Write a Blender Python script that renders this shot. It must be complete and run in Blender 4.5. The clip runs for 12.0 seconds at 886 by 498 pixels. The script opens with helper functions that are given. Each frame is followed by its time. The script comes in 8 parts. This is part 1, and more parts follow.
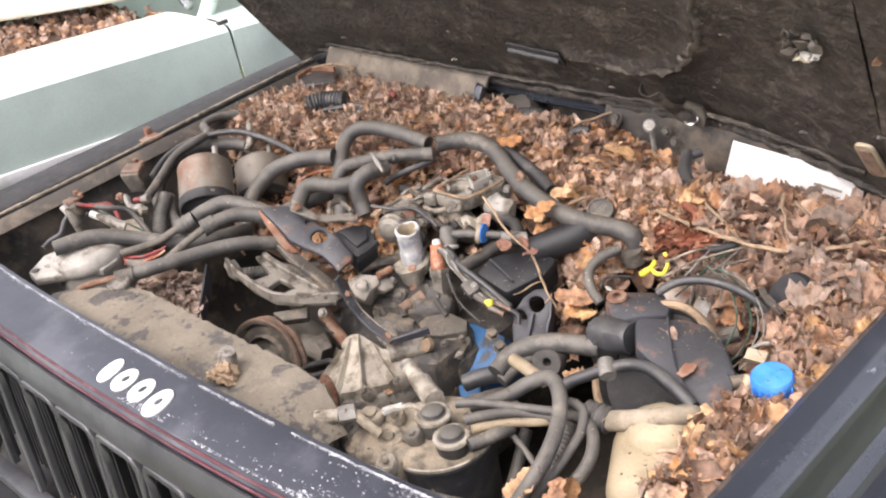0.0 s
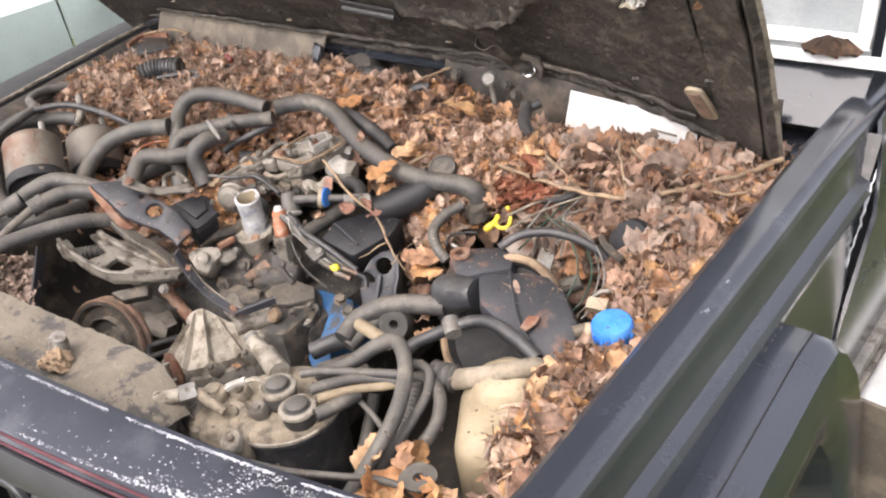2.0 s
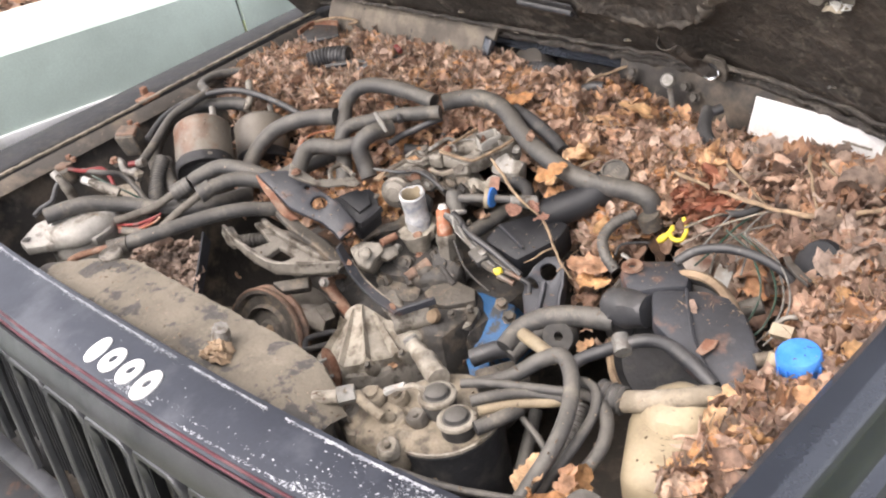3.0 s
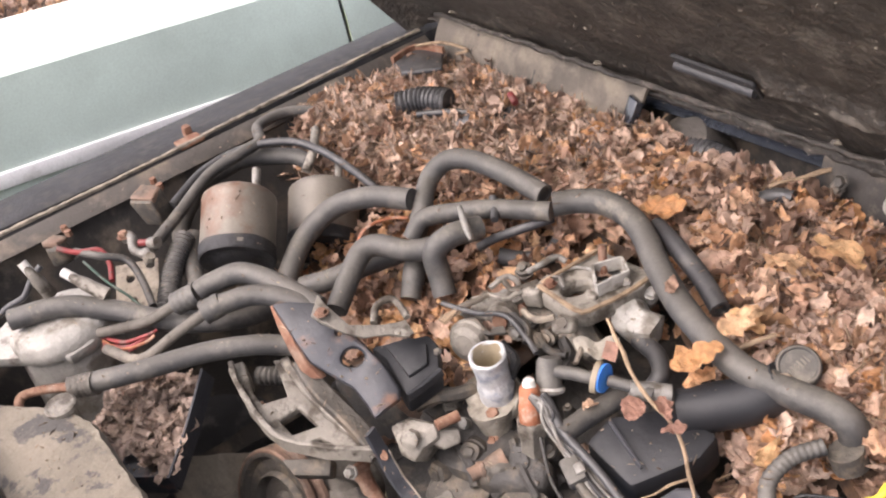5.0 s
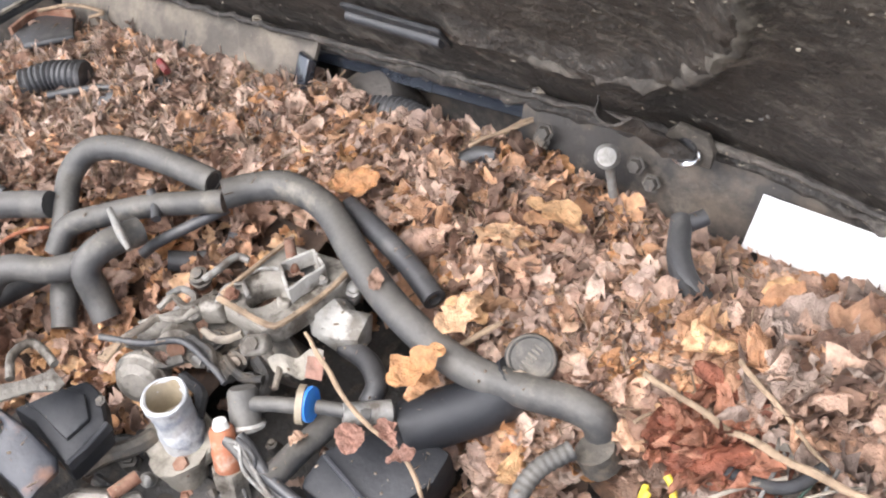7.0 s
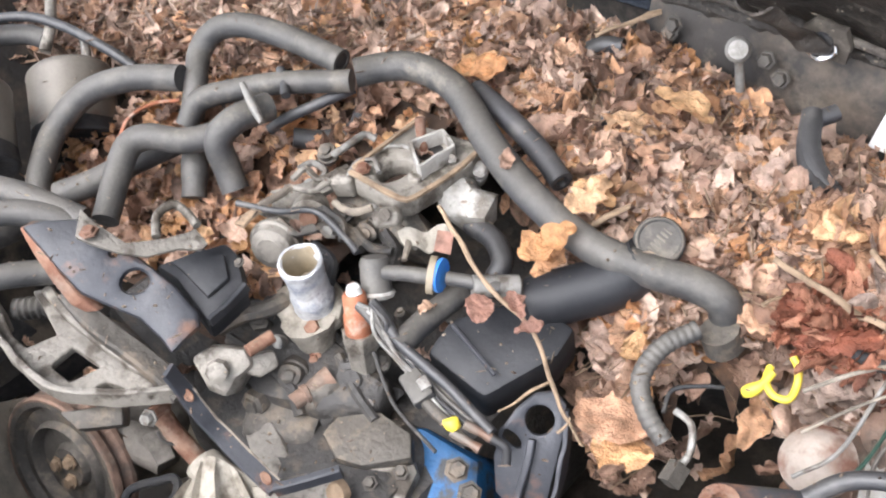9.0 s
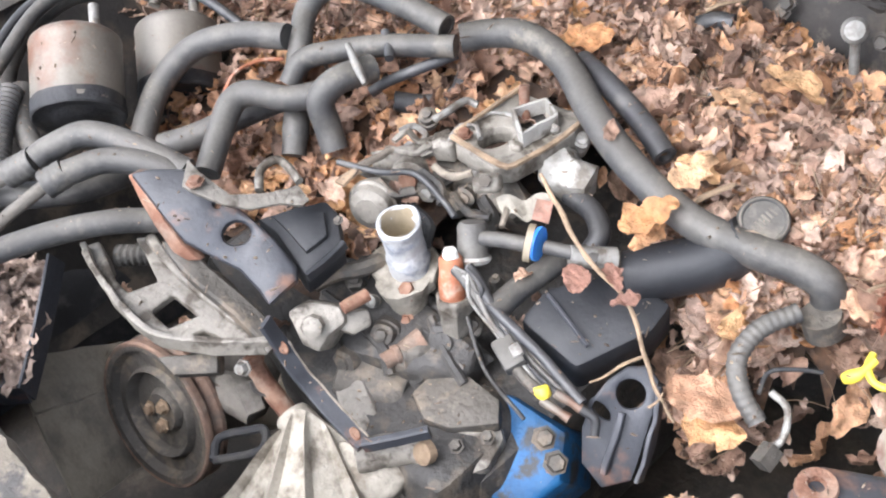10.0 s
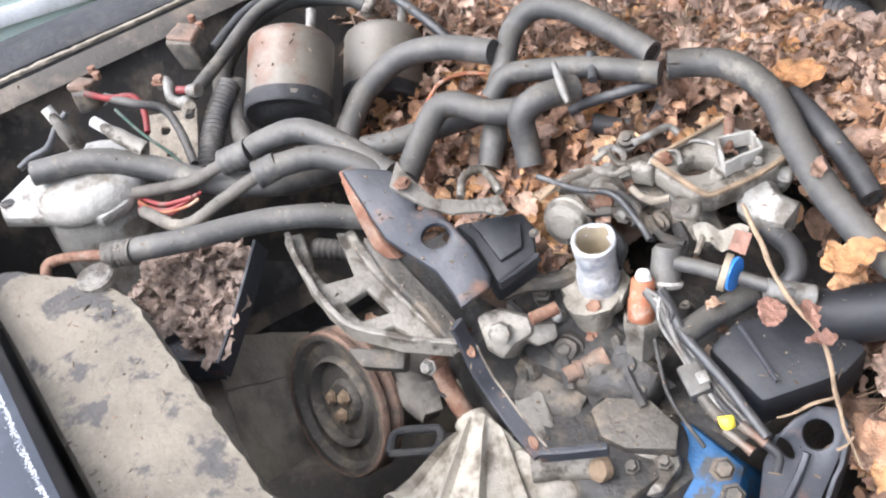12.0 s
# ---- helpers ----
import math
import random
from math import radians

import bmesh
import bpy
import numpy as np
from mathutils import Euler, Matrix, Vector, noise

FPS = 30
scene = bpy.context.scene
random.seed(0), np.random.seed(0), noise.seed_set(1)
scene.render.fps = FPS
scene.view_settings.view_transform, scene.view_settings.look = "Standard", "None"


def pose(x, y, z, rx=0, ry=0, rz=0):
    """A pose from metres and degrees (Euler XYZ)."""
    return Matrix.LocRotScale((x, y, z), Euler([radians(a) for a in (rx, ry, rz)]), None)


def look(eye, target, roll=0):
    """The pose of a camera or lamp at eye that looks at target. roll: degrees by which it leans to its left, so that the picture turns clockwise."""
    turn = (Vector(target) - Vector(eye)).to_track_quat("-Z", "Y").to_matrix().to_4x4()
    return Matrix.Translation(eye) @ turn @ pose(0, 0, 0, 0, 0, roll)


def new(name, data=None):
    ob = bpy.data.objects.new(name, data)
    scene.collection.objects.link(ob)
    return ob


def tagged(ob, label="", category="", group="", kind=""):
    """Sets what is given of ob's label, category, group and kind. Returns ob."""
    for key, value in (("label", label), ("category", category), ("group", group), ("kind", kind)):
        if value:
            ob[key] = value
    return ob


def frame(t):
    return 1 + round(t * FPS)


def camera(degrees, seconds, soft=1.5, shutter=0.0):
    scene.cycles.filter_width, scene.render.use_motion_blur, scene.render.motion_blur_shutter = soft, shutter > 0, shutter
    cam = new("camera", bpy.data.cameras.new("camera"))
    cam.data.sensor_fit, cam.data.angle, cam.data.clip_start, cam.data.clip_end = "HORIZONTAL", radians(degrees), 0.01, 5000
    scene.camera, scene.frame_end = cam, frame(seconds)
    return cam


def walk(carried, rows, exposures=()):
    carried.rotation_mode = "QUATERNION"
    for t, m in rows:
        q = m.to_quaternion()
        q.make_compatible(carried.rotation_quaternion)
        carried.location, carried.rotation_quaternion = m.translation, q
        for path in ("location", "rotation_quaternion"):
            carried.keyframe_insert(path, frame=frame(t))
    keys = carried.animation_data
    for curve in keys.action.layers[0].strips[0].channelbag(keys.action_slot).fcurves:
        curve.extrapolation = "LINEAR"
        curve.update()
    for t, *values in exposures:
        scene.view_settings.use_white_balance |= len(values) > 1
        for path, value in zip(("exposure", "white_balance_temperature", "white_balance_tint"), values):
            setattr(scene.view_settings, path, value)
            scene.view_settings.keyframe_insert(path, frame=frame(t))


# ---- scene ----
cam = camera(44.1, 12.0, 2.1)
PATH = [
    (0, (1.212, -0.546, 1.789), (-0.112, 0.593, 0.813), -10.8),
    (0.5, (1.221, -0.529, 1.782), (-0.075, 0.629, 0.792), -10.5),
    (1, (1.236, -0.518, 1.777), (0.029, 0.725, 0.778), -10.6),
    (1.5, (1.241, -0.512, 1.775), (0.094, 0.765, 0.747), -10.7),
    (2, (1.225, -0.502, 1.771), (0.095, 0.75, 0.697), -10.6),
    (2.5, (1.208, -0.5, 1.773), (-0.022, 0.669, 0.714), -11.2),
    (3, (1.163, -0.476, 1.766), (-0.161, 0.597, 0.717), -12.2),
    (3.5, (1.042, -0.387, 1.753), (-0.334, 0.611, 0.698), -12.1),
    (3.7, (0.989, -0.34, 1.752), (-0.426, 0.62, 0.714), -12.5),
    (5.3, (0.763, 0.03, 1.659), (-0.723, 0.818, 0.578), -13.5),
    (5.5, (0.745, 0.051, 1.645), (-0.714, 0.884, 0.56), -13.2),
    (6, (0.669, 0.082, 1.631), (-0.676, 1.047, 0.509), -12.3),
    (6.5, (0.65, 0.111, 1.618), (-0.542, 1.179, 0.419), -11.9),
    (6.7, (0.651, 0.117, 1.61), (-0.487, 1.221, 0.391), -11.4),
    (8.3, (0.639, 0.064, 1.602), (-0.335, 1.173, 0.251), -9.2),
    (8.5, (0.636, 0.059, 1.603), (-0.382, 1.122, 0.25), -9.9),
    (9, (0.629, 0.044, 1.605), (-0.484, 1.019, 0.259), -10.8),
    (9.5, (0.624, 0.033, 1.601), (-0.547, 0.938, 0.256), -11.3),
    (10, (0.619, 0.025, 1.602), (-0.574, 0.882, 0.244), -11.4),
    (10.5, (0.614, 0.012, 1.607), (-0.623, 0.812, 0.255), -11.7),
    (11, (0.614, 0.005, 1.606), (-0.665, 0.763, 0.268), -11.9),
    (11.5, (0.611, -0.008, 1.611), (-0.727, 0.7, 0.304), -12.5),
    (12, (0.612, -0.018, 1.613), (-0.769, 0.652, 0.331), -12.5),
]
walk(cam, [(t, look(eye, target, roll)) for t, eye, target, roll in PATH], [(0, 1.64, 6750, 17), (3.5, 1.60, 6750, 15), (5.5, 1.76, 6800, 21), (6.5, 1.97, 6150, 14), (8.5, 1.72, 6250, 12), (9.5, 2.08, 5950, 12), (12, 2.06, 5950, 12)])
from mathutils.bvhtree import BVHTree

# ---- world, sun ----
world = bpy.data.worlds.new("world")
scene.world = world
world.use_nodes = True
wn = world.node_tree
sky = wn.nodes.new("ShaderNodeTexSky")
sky.sky_type = "NISHITA"
sky.sun_disc = False
sky.sun_elevation, sky.sun_rotation = radians(55), radians(182)
sky.dust_density = 4.0
cloud = wn.nodes.new("ShaderNodeHueSaturation")
cloud.inputs["Saturation"].default_value = 0.35
wn.links.new(sky.outputs[0], cloud.inputs["Color"])
wn.links.new(cloud.outputs[0], wn.nodes["Background"].inputs["Color"])
wn.nodes["Background"].inputs["Strength"].default_value = 0.15
sun_data = bpy.data.lights.new("sun", "SUN")
sun_data.energy, sun_data.angle, sun_data.color = 0.9, radians(70), (1.0, 0.95, 0.88)
sun = new("sun", sun_data)
sun.matrix_world = look((3 * math.sin(radians(182)), 3 * math.cos(radians(182)), 4.3), (0, 0, 0))


# ---- materials ----
def material(name, base, rough=0.6, metal=0.0, other=None, spots=0.5, size=20.0, dust=None, dusty=0.4, bump=0.15,
             bump_size=120.0, random=0.0, coat=0.0, lift=0.0, web=0.0, deep=0.004, crisp=0.0):
    """A weathered surface: base mixed with another colour in patches, a film of dust and fine relief.
    lift: how much more dust lies on what faces up. web: how thick cobweb strands and dusty blotches lie. deep: depth of the relief.
    crisp: how sharply the patches of the other colour are edged."""
    m = bpy.data.materials.new(name)
    m.use_nodes = True
    n, k = m.node_tree.nodes, m.node_tree.links
    b = n["Principled BSDF"]
    co = n.new("ShaderNodeTexCoord")
    geo = n.new("ShaderNodeNewGeometry")
    info = n.new("ShaderNodeObjectInfo")
    src = n.new("ShaderNodeMapping")
    k.new(geo.outputs["Position"], src.inputs[0])

    def noise_at(scale, detail=5.0, roughness=0.6):
        t = n.new("ShaderNodeTexNoise")
        t.inputs["Scale"].default_value, t.inputs["Detail"].default_value, t.inputs["Roughness"].default_value = scale, detail, roughness
        k.new(src.outputs[0], t.inputs["Vector"])
        return t.outputs["Fac"]

    def ramp(fac, lo, hi):
        r = n.new("ShaderNodeMapRange")
        r.inputs["From Min"].default_value, r.inputs["From Max"].default_value = lo, hi
        k.new(fac, r.inputs["Value"])
        return r.outputs[0]

    def mix(fac, a, c, kind="MIX"):
        x = n.new("ShaderNodeMix")
        x.data_type, x.blend_type = "RGBA", kind
        for sock, v in (("Factor", fac), ("A", a), ("B", c)):
            s = x.inputs[{"Factor": 0, "A": 6, "B": 7}[sock]]
            if isinstance(v, (tuple, float, int)):
                s.default_value = (*v, 1) if isinstance(v, tuple) else v
            else:
                k.new(v, s)
        return x.outputs[2]

    def math_node(op, a, c):
        x = n.new("ShaderNodeMath")
        x.operation = op
        x.use_clamp = True
        for i, v in enumerate((a, c)):
            if isinstance(v, (float, int)):
                x.inputs[i].default_value = v
            else:
                k.new(v, x.inputs[i])
        return x.outputs[0]

    dark = tuple(0.62 * v for v in base)
    light = tuple(min(1.0, 1.35 * v) for v in base)
    col = mix(ramp(noise_at(size * 0.35), 0.3, 0.7), dark, light)
    if other:
        col = mix(ramp(noise_at(size, 5 + 4 * crisp), 0.62 - 0.3 * spots + 0.07 * crisp, 0.78 - 0.3 * spots - 0.07 * crisp), col, other)
    if dust:
        d = ramp(noise_at(size * 0.8, 8, 0.7), 0.75 - 0.5 * dusty, 1.05 - 0.5 * dusty)
        if lift:
            sep = n.new("ShaderNodeSeparateXYZ")
            k.new(geo.outputs["Normal"], sep.inputs[0])
            d = math_node("ADD", d, math_node("MULTIPLY", ramp(sep.outputs[2], 0.1, 1.0), lift))
        col = mix(d, col, dust)
    if web:
        warp = n.new("ShaderNodeTexNoise")
        warp.inputs["Scale"].default_value, warp.inputs["Detail"].default_value = 7.0, 4.0
        k.new(src.outputs[0], warp.inputs["Vector"])
        bent = n.new("ShaderNodeVectorMath")
        bent.operation = "MULTIPLY_ADD"
        k.new(warp.outputs["Color"], bent.inputs[0])
        bent.inputs[1].default_value = (0.16, 0.16, 0.16)
        k.new(src.outputs[0], bent.inputs[2])
        cell = n.new("ShaderNodeTexVoronoi")
        cell.feature = "DISTANCE_TO_EDGE"
        cell.inputs["Scale"].default_value = 16.0
        k.new(bent.outputs[0], cell.inputs["Vector"])
        strand = math_node("MULTIPLY", ramp(cell.outputs["Distance"], 0.05, 0.0), ramp(noise_at(5.0, 3), 0.48, 0.66))
        blot = math_node("MULTIPLY", ramp(noise_at(34.0, 9, 0.78), 0.50, 0.66), ramp(noise_at(6.0, 4), 0.40, 0.60))
        fleck = ramp(noise_at(120.0, 4, 0.7), 0.63, 0.70)
        col = mix(math_node("MULTIPLY", math_node("ADD", math_node("ADD", math_node("MULTIPLY", strand, 0.55), blot), math_node("MULTIPLY", fleck, 0.8)), web), col, dust)
    if random:
        hsv = n.new("ShaderNodeHueSaturation")
        k.new(math_node("ADD", math_node("MULTIPLY", info.outputs["Random"], random), 1.0 - random), hsv.inputs["Value"])
        hsv.inputs["Value"].default_value = 1.0
        k.new(col, hsv.inputs["Color"])
        col = hsv.outputs[0]
    fine = ramp(noise_at(260.0, 3), 0.3, 0.7)
    col = mix(0.25, col, mix(fine, (0.45, 0.45, 0.45), (1.0, 1.0, 1.0)), "MULTIPLY")
    k.new(col, b.inputs["Base Color"])
    rr = n.new("ShaderNodeMapRange")
    rr.inputs["To Min"].default_value, rr.inputs["To Max"].default_value = max(0.03, rough - 0.12), min(1.0, rough + 0.15)
    k.new(noise_at(size * 1.7), rr.inputs["Value"])
    k.new(rr.outputs[0], b.inputs["Roughness"])
    b.inputs["Metallic"].default_value = metal
    b.inputs["Coat Weight"].default_value = coat
    b.inputs["Coat Roughness"].default_value = 0.15
    if bump:
        bp = n.new("ShaderNodeBump")
        bp.inputs["Strength"].default_value, bp.inputs["Distance"].default_value = bump, deep
        k.new(noise_at(bump_size, 6), bp.inputs["Height"])
        k.new(bp.outputs[0], b.inputs["Normal"])
    return m


DUST = (0.30, 0.25, 0.19)
M = {}
M["paint"] = material("black_blue_paint", (0.027, 0.032, 0.042), 0.22, 0.0, (0.062, 0.070, 0.086), 0.25, 6, (0.14, 0.14, 0.145), 0.2, 0.02, 40, coat=1.0)
M["header"] = material("dull_header_paint", (0.034, 0.038, 0.050), 0.42, 0.0, (0.078, 0.084, 0.100), 0.34, 9, (0.18, 0.18, 0.18), 0.25, 0.06, 60)
M["hood"] = material("sooty_hood_underside", (0.034, 0.029, 0.025), 0.55, 0.0, (0.070, 0.058, 0.048), 0.36, 22, (0.34, 0.30, 0.25), 0.10, 1.0, 75, web=0.42, deep=0.007)
M["bay"] = material("dirty_bay_steel", (0.034, 0.031, 0.029), 0.7, 0.0, (0.11, 0.088, 0.067), 0.42, 18, (0.25, 0.21, 0.165), 0.38, 0.5, 90, lift=0.15)
M["rubber"] = material("dusty_rubber", (0.046, 0.046, 0.047), 0.58, 0.0, (0.085, 0.081, 0.075), 0.5, 26, (0.25, 0.22, 0.175), 0.36, 0.3, 130, lift=0.24)
M["rubber2"] = material("clean_black_rubber", (0.034, 0.035, 0.039), 0.45, 0.0, (0.085, 0.082, 0.08), 0.35, 30, (0.21, 0.19, 0.16), 0.28, 0.2, 160, lift=0.12)
M["alu"] = material("dirty_cast_aluminium", (0.235, 0.215, 0.185), 0.55, 0.2, (0.075, 0.062, 0.048), 0.52, 34, (0.40, 0.36, 0.29), 0.36, 0.8, 120, crisp=0.4)
M["iron"] = material("greasy_iron", (0.072, 0.066, 0.059), 0.62, 0.2, (0.155, 0.125, 0.095), 0.45, 40, (0.30, 0.255, 0.195), 0.38, 0.8, 100, lift=0.14, crisp=0.4)
M["rust"] = material("rusty_steel", (0.165, 0.075, 0.045), 0.8, 0.1, (0.245, 0.145, 0.098), 0.55, 45, (0.30, 0.24, 0.19), 0.45, 0.5, 160)
M["black"] = material("black_painted_steel", (0.036, 0.039, 0.048), 0.52, 0.1, (0.19, 0.10, 0.065), 0.14, 26, (0.20, 0.185, 0.16), 0.27, 0.25, 100, lift=0.08)
M["blue"] = material("blue_engine_paint", (0.008, 0.080, 0.205), 0.55, 0.0, (0.030, 0.032, 0.036), 0.52, 34, DUST, 0.26, 0.4, 120, crisp=0.5)
M["radiator"] = material("dusty_radiator", (0.180, 0.156, 0.122), 0.88, 0.0, (0.075, 0.070, 0.065), 0.46, 19, (0.36, 0.315, 0.25), 0.38, 1.0, 60, crisp=0.8)
M["steel"] = material("chalky_zinc", (0.46, 0.455, 0.44), 0.55, 0.05, (0.27, 0.28, 0.295), 0.5, 55, (0.40, 0.36, 0.30), 0.38, 0.5, 150)
M["canister"] = material("stained_canister", (0.150, 0.134, 0.112), 0.5, 0.15, (0.150, 0.072, 0.042), 0.44, 13, (0.13, 0.11, 0.09), 0.5, 0.2, 80)
M["beige"] = material("yellowed_plastic", (0.36, 0.295, 0.195), 0.6, 0.0, (0.24, 0.19, 0.125), 0.5, 14, (0.33, 0.285, 0.225), 0.5, 0.3, 80)
M["bluecap"] = material("blue_plastic", (0.035, 0.20, 0.66), 0.42, 0.0, (0.07, 0.27, 0.70), 0.4, 30, (0.35, 0.36, 0.36), 0.08, bump=0.05)
M["yellow"] = material("yellow_plastic", (0.80, 0.61, 0.06), 0.45, 0.0, (0.70, 0.50, 0.06), 0.3, 60, (0.5, 0.4, 0.2), 0.12, bump=0.05)
M["white"] = material("white_paint", (0.78, 0.78, 0.76), 0.5, 0.0, (0.6, 0.58, 0.55), 0.2, 9, bump=0.05)
M["sticker"] = material("white_paper_label", (0.85, 0.85, 0.84), 0.6, 0.0, (0.7, 0.69, 0.66), 0.2, 25, bump=0.03)
M["flake"] = material("flaked_clear_coat", (0.46, 0.475, 0.50), 0.6, 0.0, (0.22, 0.235, 0.26), 0.5, 70, bump=0.2)
M["dusttop"] = material("dusty_tan_top", (0.255, 0.215, 0.160), 0.92, 0.0, (0.105, 0.088, 0.068), 0.50, 30, (0.41, 0.36, 0.285), 0.42, 1.0, 75)
M["zinc"] = material("dull_zinc", (0.24, 0.232, 0.215), 0.5, 0.25, (0.13, 0.11, 0.09), 0.45, 60, (0.34, 0.295, 0.23), 0.4, 0.5, 140)
M["grime"] = material("oily_grime", (0.041, 0.038, 0.035), 0.6, 0.0, (0.085, 0.071, 0.055), 0.42, 40, (0.23, 0.195, 0.15), 0.27, 1.0, 70, crisp=0.5)
M["pane"] = material("milky_glass", (0.33, 0.36, 0.37), 0.10, 0.0, (0.45, 0.47, 0.47), 0.4, 5, bump=0.0)
M["green"] = material("pale_green_car_paint", (0.60, 0.72, 0.66), 0.35, 0.0, (0.52, 0.62, 0.57), 0.3, 3, (0.5, 0.46, 0.38), 0.14, 0.02, 30, coat=0.3)
# bleached green, made paler still to carry the sunlight on upward faces
M["greentop"] = material("sunlit_bleached_green_top", (0.75, 0.74, 0.62), 0.5, 0.0, (0.5, 0.42, 0.28), 0.25, 8, bump=0.03)
M["chrome"] = material("pitted_chrome", (0.62, 0.62, 0.63), 0.22, 1.0, (0.25, 0.24, 0.23), 0.25, 40, bump=0.05)
M["grille"] = material("grey_grille_plastic", (0.105, 0.108, 0.116), 0.34, 0.45, (0.065, 0.068, 0.075), 0.4, 14, (0.26, 0.25, 0.235), 0.16, 0.05, 60)
M["red"] = material("red_stripe", (0.085, 0.020, 0.028), 0.5, 0.0, (0.13, 0.06, 0.065), 0.35, 30, bump=0.02)
M["copper"] = material("orange_sensor", (0.31, 0.115, 0.058), 0.6, 0.1, (0.42, 0.29, 0.22), 0.35, 70, bump=0.2)
M["wire"] = material("red_wire", (0.21, 0.03, 0.03), 0.55, 0.0, (0.16, 0.08, 0.07), 0.4, 60, (0.26, 0.2, 0.17), 0.3, bump=0.1)
M["gwire"] = material("green_wire", (0.02, 0.055, 0.037), 0.5, 0.0, (0.09, 0.10, 0.085), 0.4, 60, bump=0.02)
M["rustwhite"] = material("rust_stained_plastic", (0.31, 0.26, 0.22), 0.6, 0.0, (0.15, 0.07, 0.045), 0.62, 28, (0.28, 0.2, 0.15), 0.5, 0.5, 90)
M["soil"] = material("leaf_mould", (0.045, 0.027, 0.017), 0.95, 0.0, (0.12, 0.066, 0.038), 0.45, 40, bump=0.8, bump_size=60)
M["grass"] = material("meadow", (0.07, 0.09, 0.03), 0.9, 0.0, (0.16, 0.13, 0.07), 0.4, 3, bump=0.5, bump_size=30)
M["blade"] = material("grass_blade", (0.10, 0.15, 0.04), 0.7, 0.0, (0.28, 0.24, 0.12), 0.4, 8, bump=0)
M["twig"] = material("twig_bark", (0.28, 0.2, 0.13), 0.85, 0.0, (0.16, 0.11, 0.07), 0.4, 60, bump=0.4, bump_size=200)


def leaf_material(name, a, c, e, f=None, g=None):
    m = bpy.data.materials.new(name)
    m.use_nodes = True
    n, k = m.node_tree.nodes, m.node_tree.links
    b = n["Principled BSDF"]
    f, g = f or a, g or c
    geo, info = n.new("ShaderNodeNewGeometry"), n.new("ShaderNodeObjectInfo")
    add = n.new("ShaderNodeMath")
    add.operation = "ADD"
    k.new(geo.outputs["Random Per Island"], add.inputs[0])
    k.new(info.outputs["Random"], add.inputs[1])
    fr = n.new("ShaderNodeMath")
    fr.operation = "FRACT"
    k.new(add.outputs[0], fr.inputs[0])
    r = n.new("ShaderNodeValToRGB")
    cols = (a, c, e, tuple(0.62 * v for v in a), f, tuple(1.12 * v for v in c), tuple(0.5 * v for v in e), g)
    while len(r.color_ramp.elements) < 8:
        r.color_ramp.elements.new(0.5)
    for i, v in enumerate(cols):
        r.color_ramp.elements[i].position = i / 7
        r.color_ramp.elements[i].color = (*v, 1)
    k.new(fr.outputs[0], r.inputs[0])
    t = n.new("ShaderNodeTexNoise")
    t.inputs["Scale"].default_value, t.inputs["Detail"].default_value = 85, 8
    k.new(geo.outputs["Position"], t.inputs["Vector"])
    x = n.new("ShaderNodeMix")
    x.data_type, x.blend_type = "RGBA", "MULTIPLY"
    x.inputs[0].default_value = 0.85
    sc = n.new("ShaderNodeMapRange")
    sc.inputs["From Min"].default_value, sc.inputs["From Max"].default_value = 0.3, 0.7
    sc.inputs["To Min"].default_value, sc.inputs["To Max"].default_value = 0.42, 1.2
    k.new(t.outputs["Fac"], sc.inputs["Value"])
    fine = n.new("ShaderNodeTexNoise")
    fine.inputs["Scale"].default_value, fine.inputs["Detail"].default_value = 420, 4
    k.new(geo.outputs["Position"], fine.inputs["Vector"])
    blend = n.new("ShaderNodeMath")
    blend.operation = "MULTIPLY_ADD"
    k.new(fine.outputs["Fac"], blend.inputs[0])
    blend.inputs[1].default_value = 0.45
    k.new(t.outputs["Fac"], blend.inputs[2])
    k.new(r.outputs[0], x.inputs[6])
    k.new(sc.outputs[0], x.inputs[7])
    k.new(x.outputs[2], b.inputs["Base Color"])
    b.inputs["Roughness"].default_value = 0.65
    bp = n.new("ShaderNodeBump")
    bp.inputs["Strength"].default_value, bp.inputs["Distance"].default_value = 0.9, 0.006
    k.new(blend.outputs[0], bp.inputs["Height"])
    k.new(bp.outputs[0], b.inputs["Normal"])
    tr, mx = n.new("ShaderNodeBsdfTranslucent"), n.new("ShaderNodeMixShader")
    mx.inputs[0].default_value = 0.25
    k.new(x.outputs[2], tr.inputs["Color"])
    k.new(b.outputs[0], mx.inputs[1])
    k.new(tr.outputs[0], mx.inputs[2])
    k.new(mx.outputs[0], n["Material Output"].inputs["Surface"])
    return m


M["dustpale"] = material("pale_caked_dust", (0.33, 0.30, 0.25), 0.8, 0.0, (0.14, 0.118, 0.09), 0.46, 32, (0.44, 0.40, 0.33), 0.36, bump=0.9, bump_size=90)
M["offwhite"] = material("dirty_offwhite", (0.50, 0.49, 0.46), 0.55, 0.0, (0.30, 0.27, 0.23), 0.45, 50, (0.36, 0.31, 0.25), 0.3, 0.3, 120)
M["dustiron"] = material("dust_covered_iron", (0.155, 0.14, 0.12), 0.8, 0.05, (0.085, 0.075, 0.064), 0.42, 24, (0.30, 0.26, 0.205), 0.42, 0.6, 90)
M["edge"] = material("dusty_scraped_edge", (0.28, 0.24, 0.19), 0.85, 0.0, (0.12, 0.10, 0.08), 0.5, 40, (0.42, 0.37, 0.31), 0.45, 0.8, 90)
